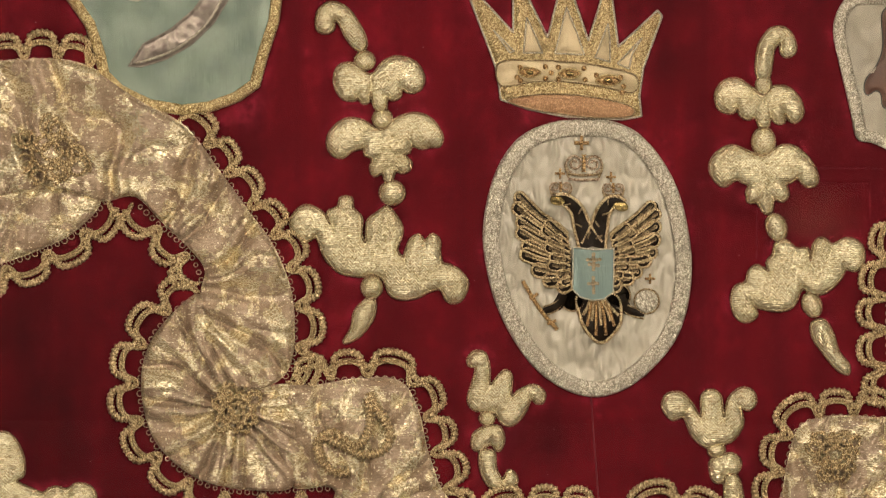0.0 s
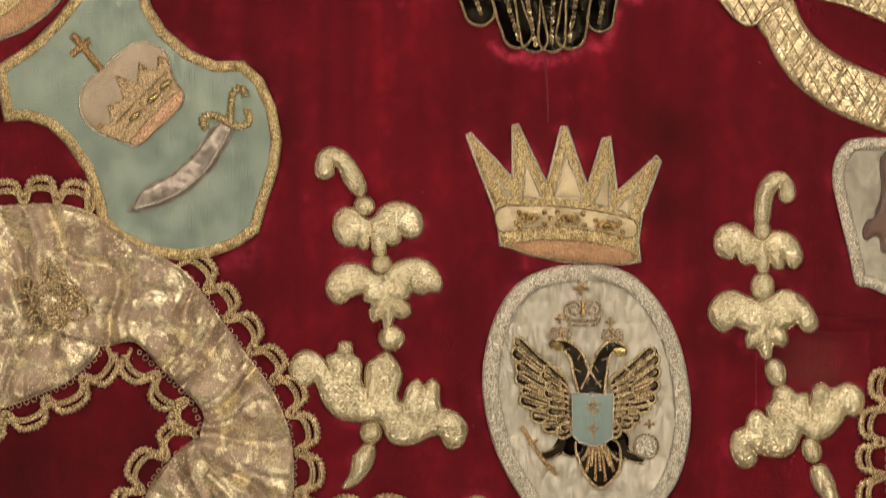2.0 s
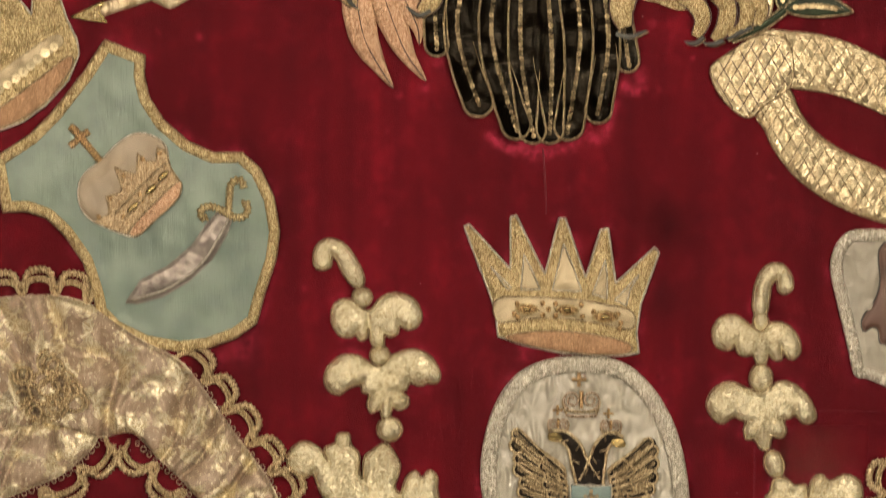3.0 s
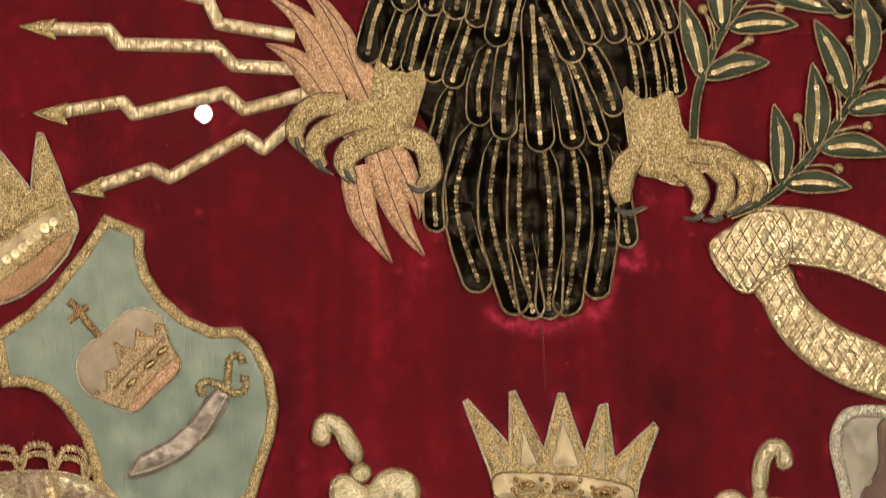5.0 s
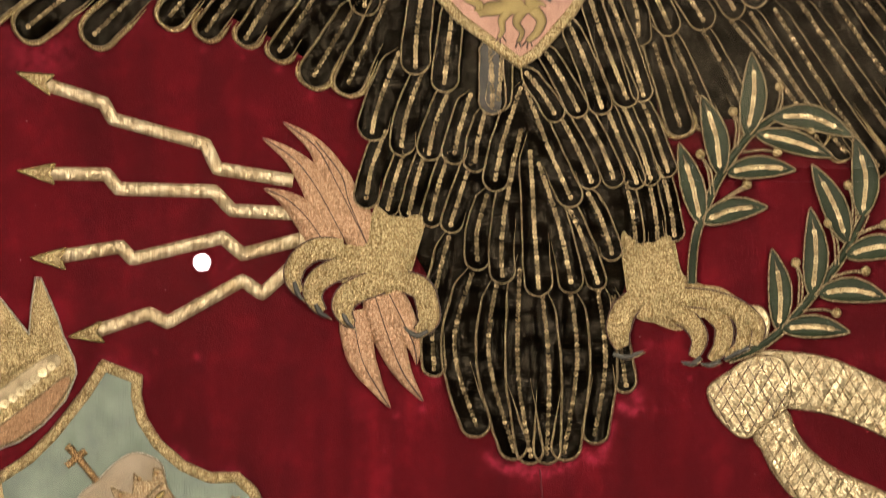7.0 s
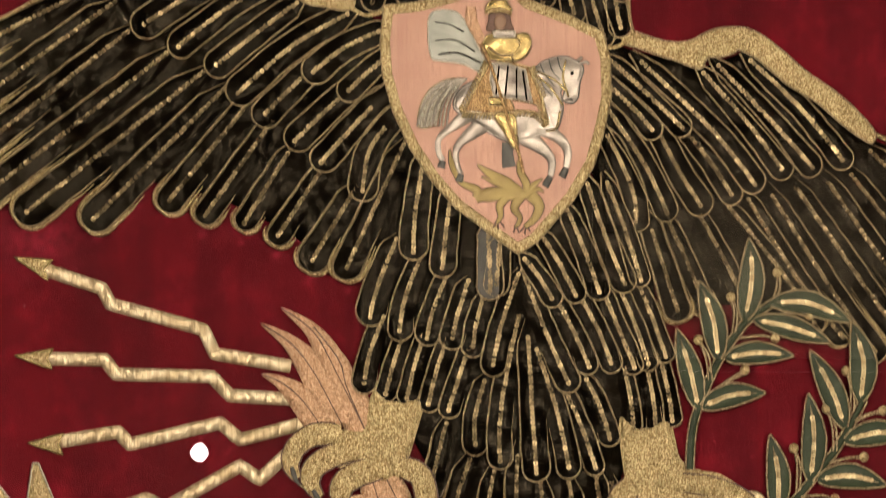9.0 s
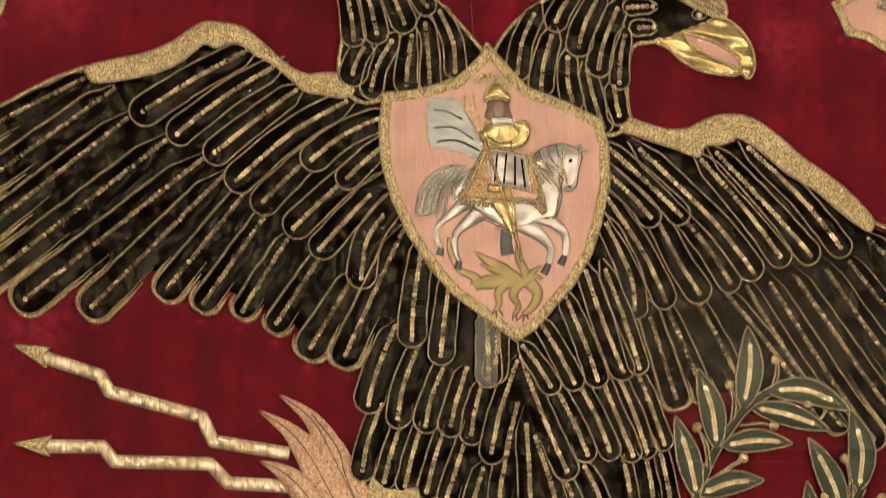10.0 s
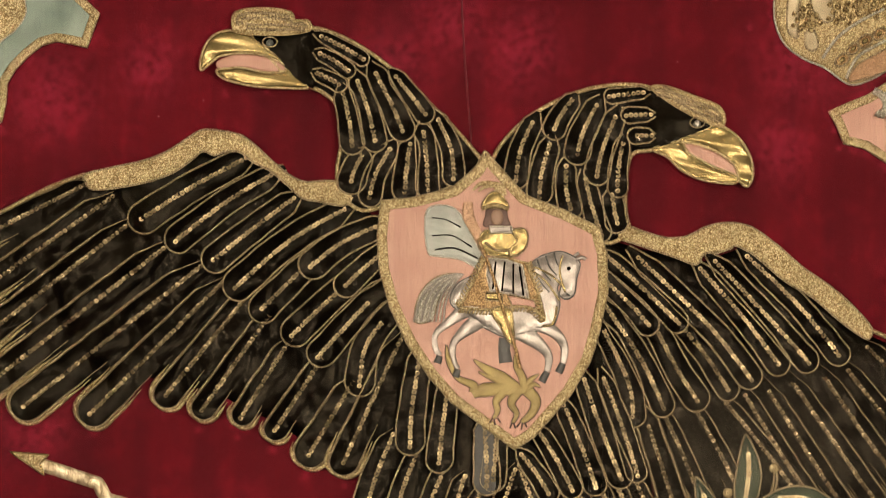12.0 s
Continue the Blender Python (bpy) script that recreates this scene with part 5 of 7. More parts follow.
for pts, w in (([(29.5, 281.1), (36.5, 284.2), (51.5, 286.3), (66.5, 285.5), (76.5, 286.6), (80.5, 292.6)], [8, 13, 12, 12, 9, 7]), ([(30.5, 282.2), (30.4, 289.2), (17.3, 295.1), (10.2, 306.1), (7.1, 316.1), (6.1, 325.2)], [9, 7, 5, 5, 5, 1]),
               ([(67.5, 287.5), (56.4, 295.4), (42.3, 303.3), (30.2, 312.3)], [10, 11, 8, 1]), ([(65.5, 288.5), (53.9, 293.4), (43.4, 297.3), (34.3, 301.3)], [8, 8, 5, 1]), ([(64, 287.5), (53.5, 289.4), (44.4, 291.3)], [7, 6, 1]),
               ([(75.5, 286.6), (73.5, 296.6), (68.4, 306.6), (67.3, 316.6)], [8, 7, 6, 2]), ([(76.5, 289.6), (82.5, 295.7), (88.5, 299.7)], [7, 5, 1]), ([(78.5, 287.6), (84.5, 290.6), (89.6, 287.7)], [6, 5, 1]),
               ([(57.5, 284.4), (50.6, 275.3), (51.6, 266.3), (47.7, 259.2)], [9, 7, 5, 3]), ([(68.5, 283.5), (63.6, 273.4), (68.7, 264.4), (64.7, 255.4)], [10, 7, 5, 3]), ([(78.6, 284.6), (85.6, 275.6), (81.7, 264.5), (72.7, 256.4)], [11, 9, 7, 4])):
    c = spline(pts, 2)
    d = leaf("dragon_piece", c, w, OLIVE, arms, 2.0, B, 6, "olive-gold stitched dragon limb")
    half = np.interp(np.linspace(0, 1, len(c)), np.linspace(0, 1, len(w)), w) / 2
    tg = tangents(c)
    for sgn in (-1, 1):
        cord("dragon_cord", c + np.column_stack([-tg[:, 1], tg[:, 0]]) * (half * sgn)[:, None], 0.45, BROWN, d, B + 0.6, sides=5)
for pts in ([(47.7, 260.2), (44.7, 256.2)], [(48.7, 259.2), (49.7, 254.2)], [(51.7, 260.3), (54.7, 256.3)], [(64.7, 256.4), (62.8, 251.3)], [(65.7, 256.4), (67.8, 251.4)], [(72.7, 257.4), (68.8, 252.4)], [(73.7, 256.4), (72.8, 250.4)], [(75.7, 256.4), (77.8, 252.5)]):
    cord("dragon_claw", spline(pts, 1.5), 0.8, BROWN, arms, B + 0.6, sides=5)


# ---- ribbon of quilted gold ----
ribbon = thing("quilted_ribbon", 277.5, -52.8, "pale gold lame ribbon quilted in diamonds on velvet", "ribbon applique")
LAME_PALE = brocade("pale_gold_lame", (0.74, 0.62, 0.40), (0.96, 0.86, 0.60), 45.0, 0.32, 0.62, 340.0, 0.45, 90.0, 0.3)


def quilted(pts, base, gap=12.0):
    ring = spline(pts, 3, True)
    p = pad("ribbon_band", ring, LAME_PALE, ribbon, 3.0, 5, base, 3, lambda x, z: 2.0 * np.sqrt(np.abs(np.sin((x + 0.6 * z) * math.pi / gap)) * np.abs(np.sin((x - 0.6 * z) * math.pi / gap))) - 0.8)
    cord("band_cord", ring, 0.9, GOLD_CORD, p, base + 0.3, closed=True, ribs=0.2)
    lo, hi = ring.min(0), ring.max(0)
    for sgn in (1, -1):
        for c in np.arange(-900, 900, gap):
            z = np.arange(lo[1], hi[1], 2.0)
            line = np.column_stack([c - sgn * 0.6 * z, z])
            ok = inside(line, ring) & (line[:, 0] > lo[0])
            run = line[ok]
            if len(run) > 3 and edge_distance(run, ring).max() > 3:
                for seg in np.split(run, np.where(np.diff(run[:, 1]) > 3)[0] + 1):
                    if len(seg) > 3:
                        cord("quilting_line", seg[1:-1], 0.4, GOLD_CORD if base < 3 else BROWN, p, base + 3.0, sides=4)


quilted([(277.3, -19.8), (307.3, -16.6), (347.3, -23.4), (391.5, -43.1), (427.6, -61.9), (428, -111.9), (391.8, -90.6), (347.7, -72.4), (310.1, -66.1), (282.6, -62.8)], 1.0)
quilted([(275.3, -90.3), (282.9, -102.8), (293, -122.7), (314.2, -147.6), (348.3, -169.9), (392.5, -186.1), (428.5, -194.4), (428.3, -159.4), (392.1, -140.1), (353, -122.4), (327.9, -105), (313.8, -87.6), (303.6, -67.7), (282.6, -67.8)], 0.6)
quilted([(234.5, -53.1), (238.5, -44.1), (253.4, -34), (274.8, -20.8), (299.8, -22.7), (307.5, -42.6), (304.6, -65.2), (282.7, -81.8), (270.8, -91.9), (257.8, -88), (241.6, -70.6)], 3.2)
stitched("ribbon_end", [(268.8, 22.4), (281.8, 23), (288.9, 10), (284, -7.5), (273, -12.6), (267.9, 4.9)], LAME_PALE, ribbon, 3, 7.0, "pale gold folded ribbon end", GOLD_CORD)

# ---- open crown above the medallion ----
ring = polyline([(17.7, -190.5), (22.2, -188.5), (59, -227.9), (58.7, -181.8), (63.7, -180.3), (89.6, -232.3), (101.8, -182.6), (107.3, -182.6), (125.6, -235.1), (138.4, -192.9), (145.4, -191.4), (152.2, -240), (186.5, -207.7), (190.6, -212.7), (174.4, -259), (171.1, -284.1), (173.2, -301.7), (157.2, -304.3), (107, -302.5), (71.9, -295.6), (48.3, -287.2), (45.7, -264.6), (40.6, -249.6)], 2.5)
crown = thing("open_crown", *ring.mean(0), "five-pointed open crown in gold thread with copper lining and sequins", "crown applique")
pad("crown_ground", ring, GOLD, crown, 3.5, 6, 0.3, 3)
cord("outline_cord", ring, 1.1, SILVER, crown, 0.6, closed=True, ribs=0.2)
for tri in ([(42.5, -227), (49, -233.5), (59.1, -243.4), (55.6, -244.5)], [(71.4, -216.8), (79, -231.8), (84.1, -244.3), (69.1, -244.4)], [(106.4, -208.1), (114.1, -226.6), (120.7, -245.2), (97.7, -244.3)], [(142.6, -221.5), (144.2, -234), (144.3, -251.6), (132.7, -248.1)], [(171.7, -233.9), (164.3, -246.5), (161.9, -258), (152.8, -254)]):
    mid = np.mean(tri, axis=0)
    tri = [tuple(mid + (np.array(q) - mid) * 1.14) for q in tri]
    stitched("point_panel", tri, PALE_GOLD, crown, 1.6, 3.0, "pale gold satin panel between gold points", SILVER, None, True)
stitched("jewelled_band", [(46.6, -254.6), (76.7, -252.4), (106.7, -253.3), (136.8, -257.1), (166.9, -265), (166, -280.1), (136.9, -275.2), (106.8, -271.3), (76.8, -271.5), (48.7, -274.6)], PALE_GOLD, crown, 1.6, 3.0, "pale gold satin band set with gilt stones", GOLD_CORD)
stitched("lining", [(54.3, -288.2), (76.8, -283), (106.9, -282.4), (137, -285.8), (164.6, -293.2), (163.2, -301.7), (137.1, -302.9), (107, -300.5), (76.9, -295.6)], LINING, crown, 1.5, 3.0, "copper silk lining of the crown", GOLD_CORD)
for x, z, r in [(73.7, -263, 8), (109.3, -263.8, 8), (143.4, -269.7, 9)]:
    eye_shape = np.array([(r * 1.15 * math.cos(a), r * 0.5 * math.sin(a) * abs(math.sin(a)) ** 0.6) for a in np.linspace(0, 2 * math.pi, 22, endpoint=False)])
    stone = pad("gilt_stone", eye_shape + (x, z), COPPER_GOLD, crown, 2.4, 4, 4.4, 1.6, label="pointed oval gilt stone")
    cord("stone_rim", eye_shape * 1.1 + (x, z), 0.8, GOLD, stone, 4.6, closed=True, ribs=0.2)
    pad("stone_heart", disc(x, z, r * 0.45, r * 0.26, -8, 14), SMOOTH_GOLD, stone, 2.2, 2, 6.0, 1.4)
for x, z in [(65.2, -258.5), (62.7, -267.5), (87.7, -257.9), (87.8, -268.4), (99.2, -258.3), (99.3, -268.9), (92.8, -263.4), (121.8, -259.2), (122.9, -269.3), (132.9, -265.2), (154.4, -267.1), (157, -275.1), (156, -280.1), (65.7, -270.5)]:
    pad("dark_bead", disc(x, z, 2.4, n=10), COPPER_GOLD, crown, 2.2, 2.3, 4.4, 1.2, label="small round gilt bead")

# ---- oval medallion with a small eagle ----
ring = spline([(128.1, -305.7), (148.2, -307.1), (170.8, -318), (193.7, -344.1), (209.6, -379.3), (218.1, -424.7), (216.5, -465.2), (205.3, -500.7), (182.9, -528.8), (157.9, -546.7), (130.2, -552.5), (99.9, -541.9), (71.9, -516.7), (46.4, -471.1), (34.6, -420.6), (36.8, -380.2), (48.2, -344.8), (68, -319.6), (98, -307.3)], 3, True)
medal = thing("oval_medallion", *ring.mean(0), "oval cream satin medallion, silver-edged, with a small black eagle", "medallion applique")


def puckers(x, z):
    return np.array([1.2 * noise.noise((a / 20, b / 34, 2.0)) - 1.2 + 5.6 * abs(noise.noise((a / 6.5, b / 17, 8.0))) for a, b in zip(x, z)])


pad("satin_ground", ring, CREAM, medal, 2.6, 8, 0.3, 2, puckers)
border("silver_border", ring, 14.0, SILVER, medal, 4.2, 2.6, "silver thread braid border")
cord("border_cord", ring, 0.9, SILVER, medal, 0.6, closed=True, ribs=0.2)
def small_wing(name, ring, roots, tips, bow, label):
    """A fan of narrow corded feathers with a shorter row of coverts over it."""
    ring = spline(ring, 2.5, True)
    g = pad(name, ring_offset(ring, 3.0), UMBER, medal, 1.4, 4, 4.4, 3, label=label)
    roots, tips = [np.array(q) for q in roots], [np.array(q) for q in tips]
    for i, (p, q) in enumerate(zip(roots, tips)):
        d = q - p
        step = np.linalg.norm(tips[min(i + 1, len(tips) - 1)] - tips[max(i - 1, 0)]) / 2 if 0 < i < len(tips) - 1 else np.linalg.norm(tips[min(i + 1, len(tips) - 1)] - tips[max(i - 1, 0)])
        w = float(np.clip(step * 1.0, 8.0, 12.0))
        feather([p, (p + q) / 2 + np.array([-d[1], d[0]]) * bow, q], w, 5.0 + 0.12 * i, g, 1.35, mat=UMBER, seq=(1.9, 3.1), first=0.25, rope=GOLD_LACE)
    for i in range(len(tips) - 1):
        p, q = (roots[i] + roots[i + 1]) / 2, (tips[i] + tips[i + 1]) / 2
        q = p + (q - p) * (0.42 + 0.08 * (i % 2))
        d = q - p
        feather([p, (p + q) / 2 + np.array([-d[1], d[0]]) * bow, q], 8.5, 7.0 + 0.12 * i, g, 1.1, mat=UMBER, seq=(1.8, 2.9), first=0.3, rope=GOLD_LACE)
    return g


small_wing("small_wing", [(113.1, -416.4), (99.4, -397.3), (84.3, -387.3), (69.1, -373.8), (60.5, -367.2), (58.1, -375.3), (62.7, -391.4), (62.3, -402.5), (66.9, -415.6), (65.4, -424.7), (76.1, -439.8), (87.2, -450.4), (99.8, -456.9), (113.4, -452.8)],
           [(108.5, -407.4), (109.1, -412.4), (110.1, -417.4), (111.1, -422.5), (111.2, -427.5), (111.2, -432.6), (111.3, -439.2), (112.3, -444.2), (112.3, -449.3)],
           [(62.6, -370.8), (60.6, -380.4), (64.2, -392.4), (63.8, -402.5), (68.4, -415.6), (66.9, -423.7), (77.1, -437.8), (87.2, -447.9), (99.8, -454.4)], 0.05, "dark wing closely corded in gold with sequins")
small_wing("small_wing", [(147.3, -416.2), (154.7, -400.1), (169.7, -389.9), (184.6, -375.2), (191.7, -380.7), (192.4, -400.9), (189.5, -421.1), (183.6, -431.2), (175.6, -441.4), (157.6, -456.6), (148.6, -452.6)],
           [(146.2, -408.2), (147.2, -413.2), (148.3, -418.3), (149.3, -422.3), (149.4, -427.3), (149.4, -432.4), (149, -439), (148.5, -444.5), (148.5, -450.1)],
           [(185.1, -378.7), (189.7, -385.7), (190.3, -396.8), (189.9, -409), (187.5, -421.1), (182.5, -428.7), (174.6, -439.3), (167.6, -446.4), (156.6, -454.1)], -0.05, "dark wing closely corded in gold with sequins")
tail = pad("small_tail", spline([(118.5, -460.9), (120.7, -482), (128.3, -496.3), (138.9, -503.8), (149.9, -496.1), (156.8, -482), (151.6, -460.7)], 2.5, True), UMBER, medal, 2.0, 5, 4.6, 3, label="dark tail corded in gold")
cord("edge_cord", spline([(118.5, -460.9), (120.7, -482), (128.3, -496.3), (138.9, -503.8), (149.9, -496.1), (156.8, -482), (151.6, -460.7)], 2, True), 1.6, GOLD_LACE, tail, 5.0, closed=True, ribs=0.25)
for k, (x, z) in enumerate([(122.5, -479), (126.5, -489), (130.5, -484), (134.5, -497), (138.9, -488), (143.5, -497), (147.5, -484), (151, -489), (154.5, -479)]):
    cord("quill_cord", spline([(130 + k * 1.2, -462), ((131 + k * 1.2 + x) / 2, -472), (x, z)], 2), 1.5, COPPER_GOLD if k % 2 else GOLD_LACE, tail, 6.6, ribs=0.25)
for x, z in [(113.4, -464.4), (153.7, -461.7)]:
    t = pad("small_thigh", disc(x, z, 11, 11, n=20), BLACK, medal, 3.0, 7, 4.6, 2.5, label="black satin thigh")
    cord("thigh_cord", disc(x, z, 11, 11, n=20), 0.9, GOLD_CORD, t, 5.0, closed=True, ribs=0.2)
for pts in ([(129.1, -417.6), (121.4, -399.9), (116.2, -384.8), (106.1, -375.8), (98.6, -375.8)], [(131.6, -417.5), (136.4, -399.8), (140.3, -385.7), (148.8, -377.1), (158.4, -380.5)]):
    l = leaf("small_neck", spline(pts, 2), [24, 18, 14, 12, 8], UMBER, medal, 3, 7.4, 6, "black satin neck of the small eagle")
    c = spline(pts, 2)
    tg = tangents(c)
    for sgn in (1, -1):
        cord("neck_cord", c + np.column_stack([-tg[:, 1], tg[:, 0]]) * sgn * np.interp(np.linspace(0, 1, len(c)), [0, 0.25, 0.5, 1], [11, 8.2, 6.4, 4.2])[:, None], 1.5, GOLD_LACE, l, 8.0, ribs=0.2)
    for k in range(4, len(c) - 4, 5):
        cord("neck_stitch", np.array([c[k], c[k + 2] + np.array([-tg[k, 1], tg[k, 0]]) * (5.0 if k % 2 else -5.0)]), 0.9, GOLD_CORD, l, 9.8, sides=5)
for pts in ([(93.5, -373.3), (101.1, -372.3), (106.1, -377.3), (102.1, -380.8), (93.6, -378.9)], [(151.3, -377), (160.4, -378.5), (161.4, -384.6), (153.9, -385.6), (148.8, -381.6)]):
    stitched("small_beak", pts, SMOOTH_GOLD, medal, 2.5, 9.4, "gold stitched beak")
stitched("small_shield", [(113.5, -418.1), (131.6, -420.1), (149.7, -419), (149.5, -457.9), (141, -464.6), (131, -465.6), (119.9, -462.6), (113.3, -455.6)], BLUE, medal, 2, 9.8, "light blue silk escutcheon with gold cross stitch", SILVER, None, True)
for pts in ([(131.6, -424.1), (131.8, -440.3)], [(126.6, -429.2), (137.7, -429.1)], [(127.7, -433.2), (136.7, -434.2)], [(131.8, -445.4), (131.9, -459.5)], [(127.8, -450.4), (136.9, -450.4)]):
    sequins("gilt_mark", spline(pts, 2), medal, 11.6, 1.6, 2.6, rng)
for pts, w in (([(106.8, -460.7), (99.3, -470.9), (86.8, -476)], 12), ([(157.1, -460.4), (161.2, -473.1), (177.4, -478.1)], 12)):
    leaf("small_leg", spline(pts, 2), [w, w * 0.8, 4], UMBER, medal, 2.4, 5.2, 6, "black satin leg edged in gold")
    cord("leg_cord", spline(pts, 2) + np.array([0, -4]), 0.9, GOLD_CORD, medal, 5.8, ribs=0.2)
    cord("leg_cord", spline(pts, 2) + np.array([0, 4]), 0.9, GOLD_CORD, medal, 5.8, ribs=0.2)
cord("sceptre", spline([(68.9, -448.7), (84.2, -473.5), (100, -492.2)], 2), 1.8, COPPER_GOLD, medal, 5.4, ribs=0.25, label="gold cord sceptre")
for pts in ([(75.6, -464.9), (82.6, -459.8)], [(90.9, -487.1), (98.9, -484)]):
    cord("sceptre_bar", spline(pts, 2), 1.5, COPPER_GOLD, medal, 5.8, ribs=0.25)
pad("orb", disc(179.3, -466.4, 11, n=24), SILVER, medal, 5, 10, 4.8, 2, label="silver stitched orb")
cord("orb_cord", disc(179.3, -466.4, 11, n=30), 0.9, GOLD_CORD, medal, 5.2, closed=True, ribs=0.2)


def cross(x, z, s, mat, parent, base):
    for dx, dz in ((0, 1), (1, 0)):
        cord("cross_bar", np.array([(x - dx * s, z - dz * s), (x, z), (x + dx * s, z + dz * s)]), s * 0.24, mat, parent, base, sides=6)


def tiny_crown(x, z, s, parent):
    """A small crown of coiled cord: two scrolls, a pearled stem between them and a double rim."""
    r = max(0.9, 0.065 * s)
    for sgn in (-1, 1):
        th = np.linspace(-0.4 * math.pi, 2.9 * math.pi, 46)
        q = np.linspace(0.46, 0.1, 46) * s
        cord("crown_scroll", np.column_stack([x + sgn * (0.46 * s + q * np.cos(th)), z + 0.1 * s + q * np.sin(th)]), r, PICOT, parent, 6.2, ribs=0.25)
        cord("crown_side", spline([(x + sgn * 0.92 * s, z + 0.1 * s), (x + sgn * 0.86 * s, z - 0.25 * s), (x + sgn * 0.74 * s, z - 0.6 * s)], 1.5), r, GOLD_CORD, parent, 6.2, ribs=0.25)
    for k, dz in enumerate((-0.42, -0.66)):
        cord("crown_rim", spline([(x - 0.78 * s, z + dz * s), (x, z + (dz - 0.06) * s), (x + 0.78 * s, z + dz * s)], 1.5), r * 1.1, PICOT if k else GOLD_CORD, parent, 6.2, ribs=0.25)
    cord("crown_arch", spline([(x, z - 0.3 * s), (x, z + 0.55 * s)], 1.5), r * 1.5, COPPER_GOLD, parent, 6.6, ribs=0.35, pitch=3.0)


for (x, z), s in (((122.4, -345.4), 18), ((102, -365.7), 10.5), ((148.7, -366.5), 10.5)):
    tiny_crown(x, z, s, medal)
for (x, z), s in (((120.2, -325.3), 6.5), ((101.4, -352.6), 4.5), ((146.6, -355.4), 4.5), ((182.1, -446.1), 4.5)):
    cross(x, z, s, COPPER_GOLD, medal, 5.6)

# ---- teal shield with crown and sabre ----
ring = polyline([(-300.6, -27.1), (-265.1, -40.9), (-266.1, -58.3), (-261.1, -78.3), (-248.1, -98.2), (-226.6, -116.6), (-204.1, -126.5), (-179.1, -125.9), (-163.1, -140.3), (-151, -165.3), (-145.9, -195.3), (-148.9, -220.4), (-158.8, -250.5), (-165.8, -276.7), (-183.8, -289.8), (-208.8, -299), (-233.9, -302.1), (-264, -297.2), (-291.6, -283.8), (-306.6, -268.8), (-310.1, -251.2), (-319.1, -223.7), (-336.6, -198.7), (-351.6, -184.7), (-369.2, -178.3), (-390.2, -179.4), (-394.1, -156.4), (-398.1, -132.4), (-366.6, -111.3), (-346.6, -91.2), (-319.1, -56.1)], 2.5)
teal = thing("teal_shield", *ring.mean(0), "faded teal silk shield with embroidered crown and curved sabre", "shield applique")
pad("silk_ground", ring, TEAL, teal, 2.4, 6, 2.6, 6)
border("gold_border", ring, 9.0, GOLD, teal, 3.0, 2.8, "gold thread braid border")
cord("border_cord", ring, 1.1, GOLD_CORD, teal, 2.8, closed=True, ribs=0.2)
CREST = thread_metal("faded_gold_crown_thread", (0.72, 0.58, 0.38), (0.42, 0.32, 0.20), 0.32, 640.0, 0.7, gap_tone=(0.6, 0.52, 0.42))
SATIN_PINK = satin("faded_pink_crown_satin", (0.38, 0.31, 0.22), (0.25, 0.195, 0.13), 0.3, 1500.0, 40.0, crease=0.9)
stitched("crown_cushion", [(-321.6, -175.1), (-324.1, -160.1), (-319.1, -146), (-304.1, -133.5), (-289.1, -118.4), (-274.1, -109.3), (-259.1, -110.7), (-246.6, -119.7), (-242.1, -138.2), (-232.1, -155.6), (-238, -169.7), (-254.1, -184.8), (-269.1, -198.9), (-276.6, -200.9), (-294.1, -195), (-311.6, -187)], SATIN_PINK, teal, 6, 4.8, "padded faded pink satin crown", SILVER, lambda x, z: 2.4 * np.abs(np.sin((x - z) * 0.085 + 0.8 * np.sin(z * 0.07))) - 1.2, round_=12)
stitched("crown_band", [(-309.1, -187), (-296.6, -181), (-296.6, -173.5), (-299.1, -165), (-287.1, -161.9), (-284.6, -158.9), (-291.6, -138.9), (-282.1, -142.9), (-272.1, -145.8), (-271.1, -126.8), (-263.1, -133.8), (-255.1, -133.7), (-254.1, -121.7), (-246.1, -123.7), (-242.1, -138.7), (-234.1, -150.6), (-264.1, -180.8), (-280.1, -197.9), (-294.1, -194)], CREST, teal, 2.2, 11.6, "gold brocade crown band with peaks", GOLD_CORD, None, True)
stitched("crown_lining", [(-278.1, -196.9), (-263.1, -177.8), (-235.1, -151.6), (-233.1, -161.6), (-240, -171.7), (-254.1, -184.8), (-269.1, -198.4)], COPPER, teal, 2, 13.2, "copper silk crown lining", GOLD_CORD)
for pts in ([(-283.1, -185.9), (-263.1, -163.8), (-241.1, -141.7)], [(-291.6, -180.9), (-269.1, -156.8), (-246.1, -134.7)]):
    cord("crown_cord", spline(pts, 2), 1.0, GOLD_CORD, teal, 14.0, ribs=0.25)
for x, z in [(-275.1, -174.9), (-259.1, -158.8), (-248.1, -146.7)]:
    pad("gilt_stone", disc(x, z, 6.5, 3.0, 42, 16), SMOOTH_GOLD, teal, 2.4, 3, 13.8, 1.6, label="pointed oval gilt stone")
for x, z in [(-269.1, -162.8), (-267.1, -168.8), (-283.1, -146.9), (-266.6, -131.8), (-251.6, -126.7), (-295.1, -166.9), (-305.1, -183), (-283.1, -182.9), (-254.1, -153.7)]:
    pad("dark_bead", disc(x, z, 2.2, n=10), COPPER_GOLD, teal, 2.0, 2.2, 13.6, 1.2, label="small round gilt bead")
for pts, r in (([(-304.1, -134), (-314.1, -122), (-328.1, -105.1)], 3.2), ([(-331.1, -121.1), (-319.1, -111), (-314.1, -107.5)], 3.0), ([(-325.1, -108.1), (-331.1, -103.1)], 3.2)):
    cord("cross_bar", spline(pts, 2), r, COPPER_GOLD, teal, 5.0, ribs=0.3)
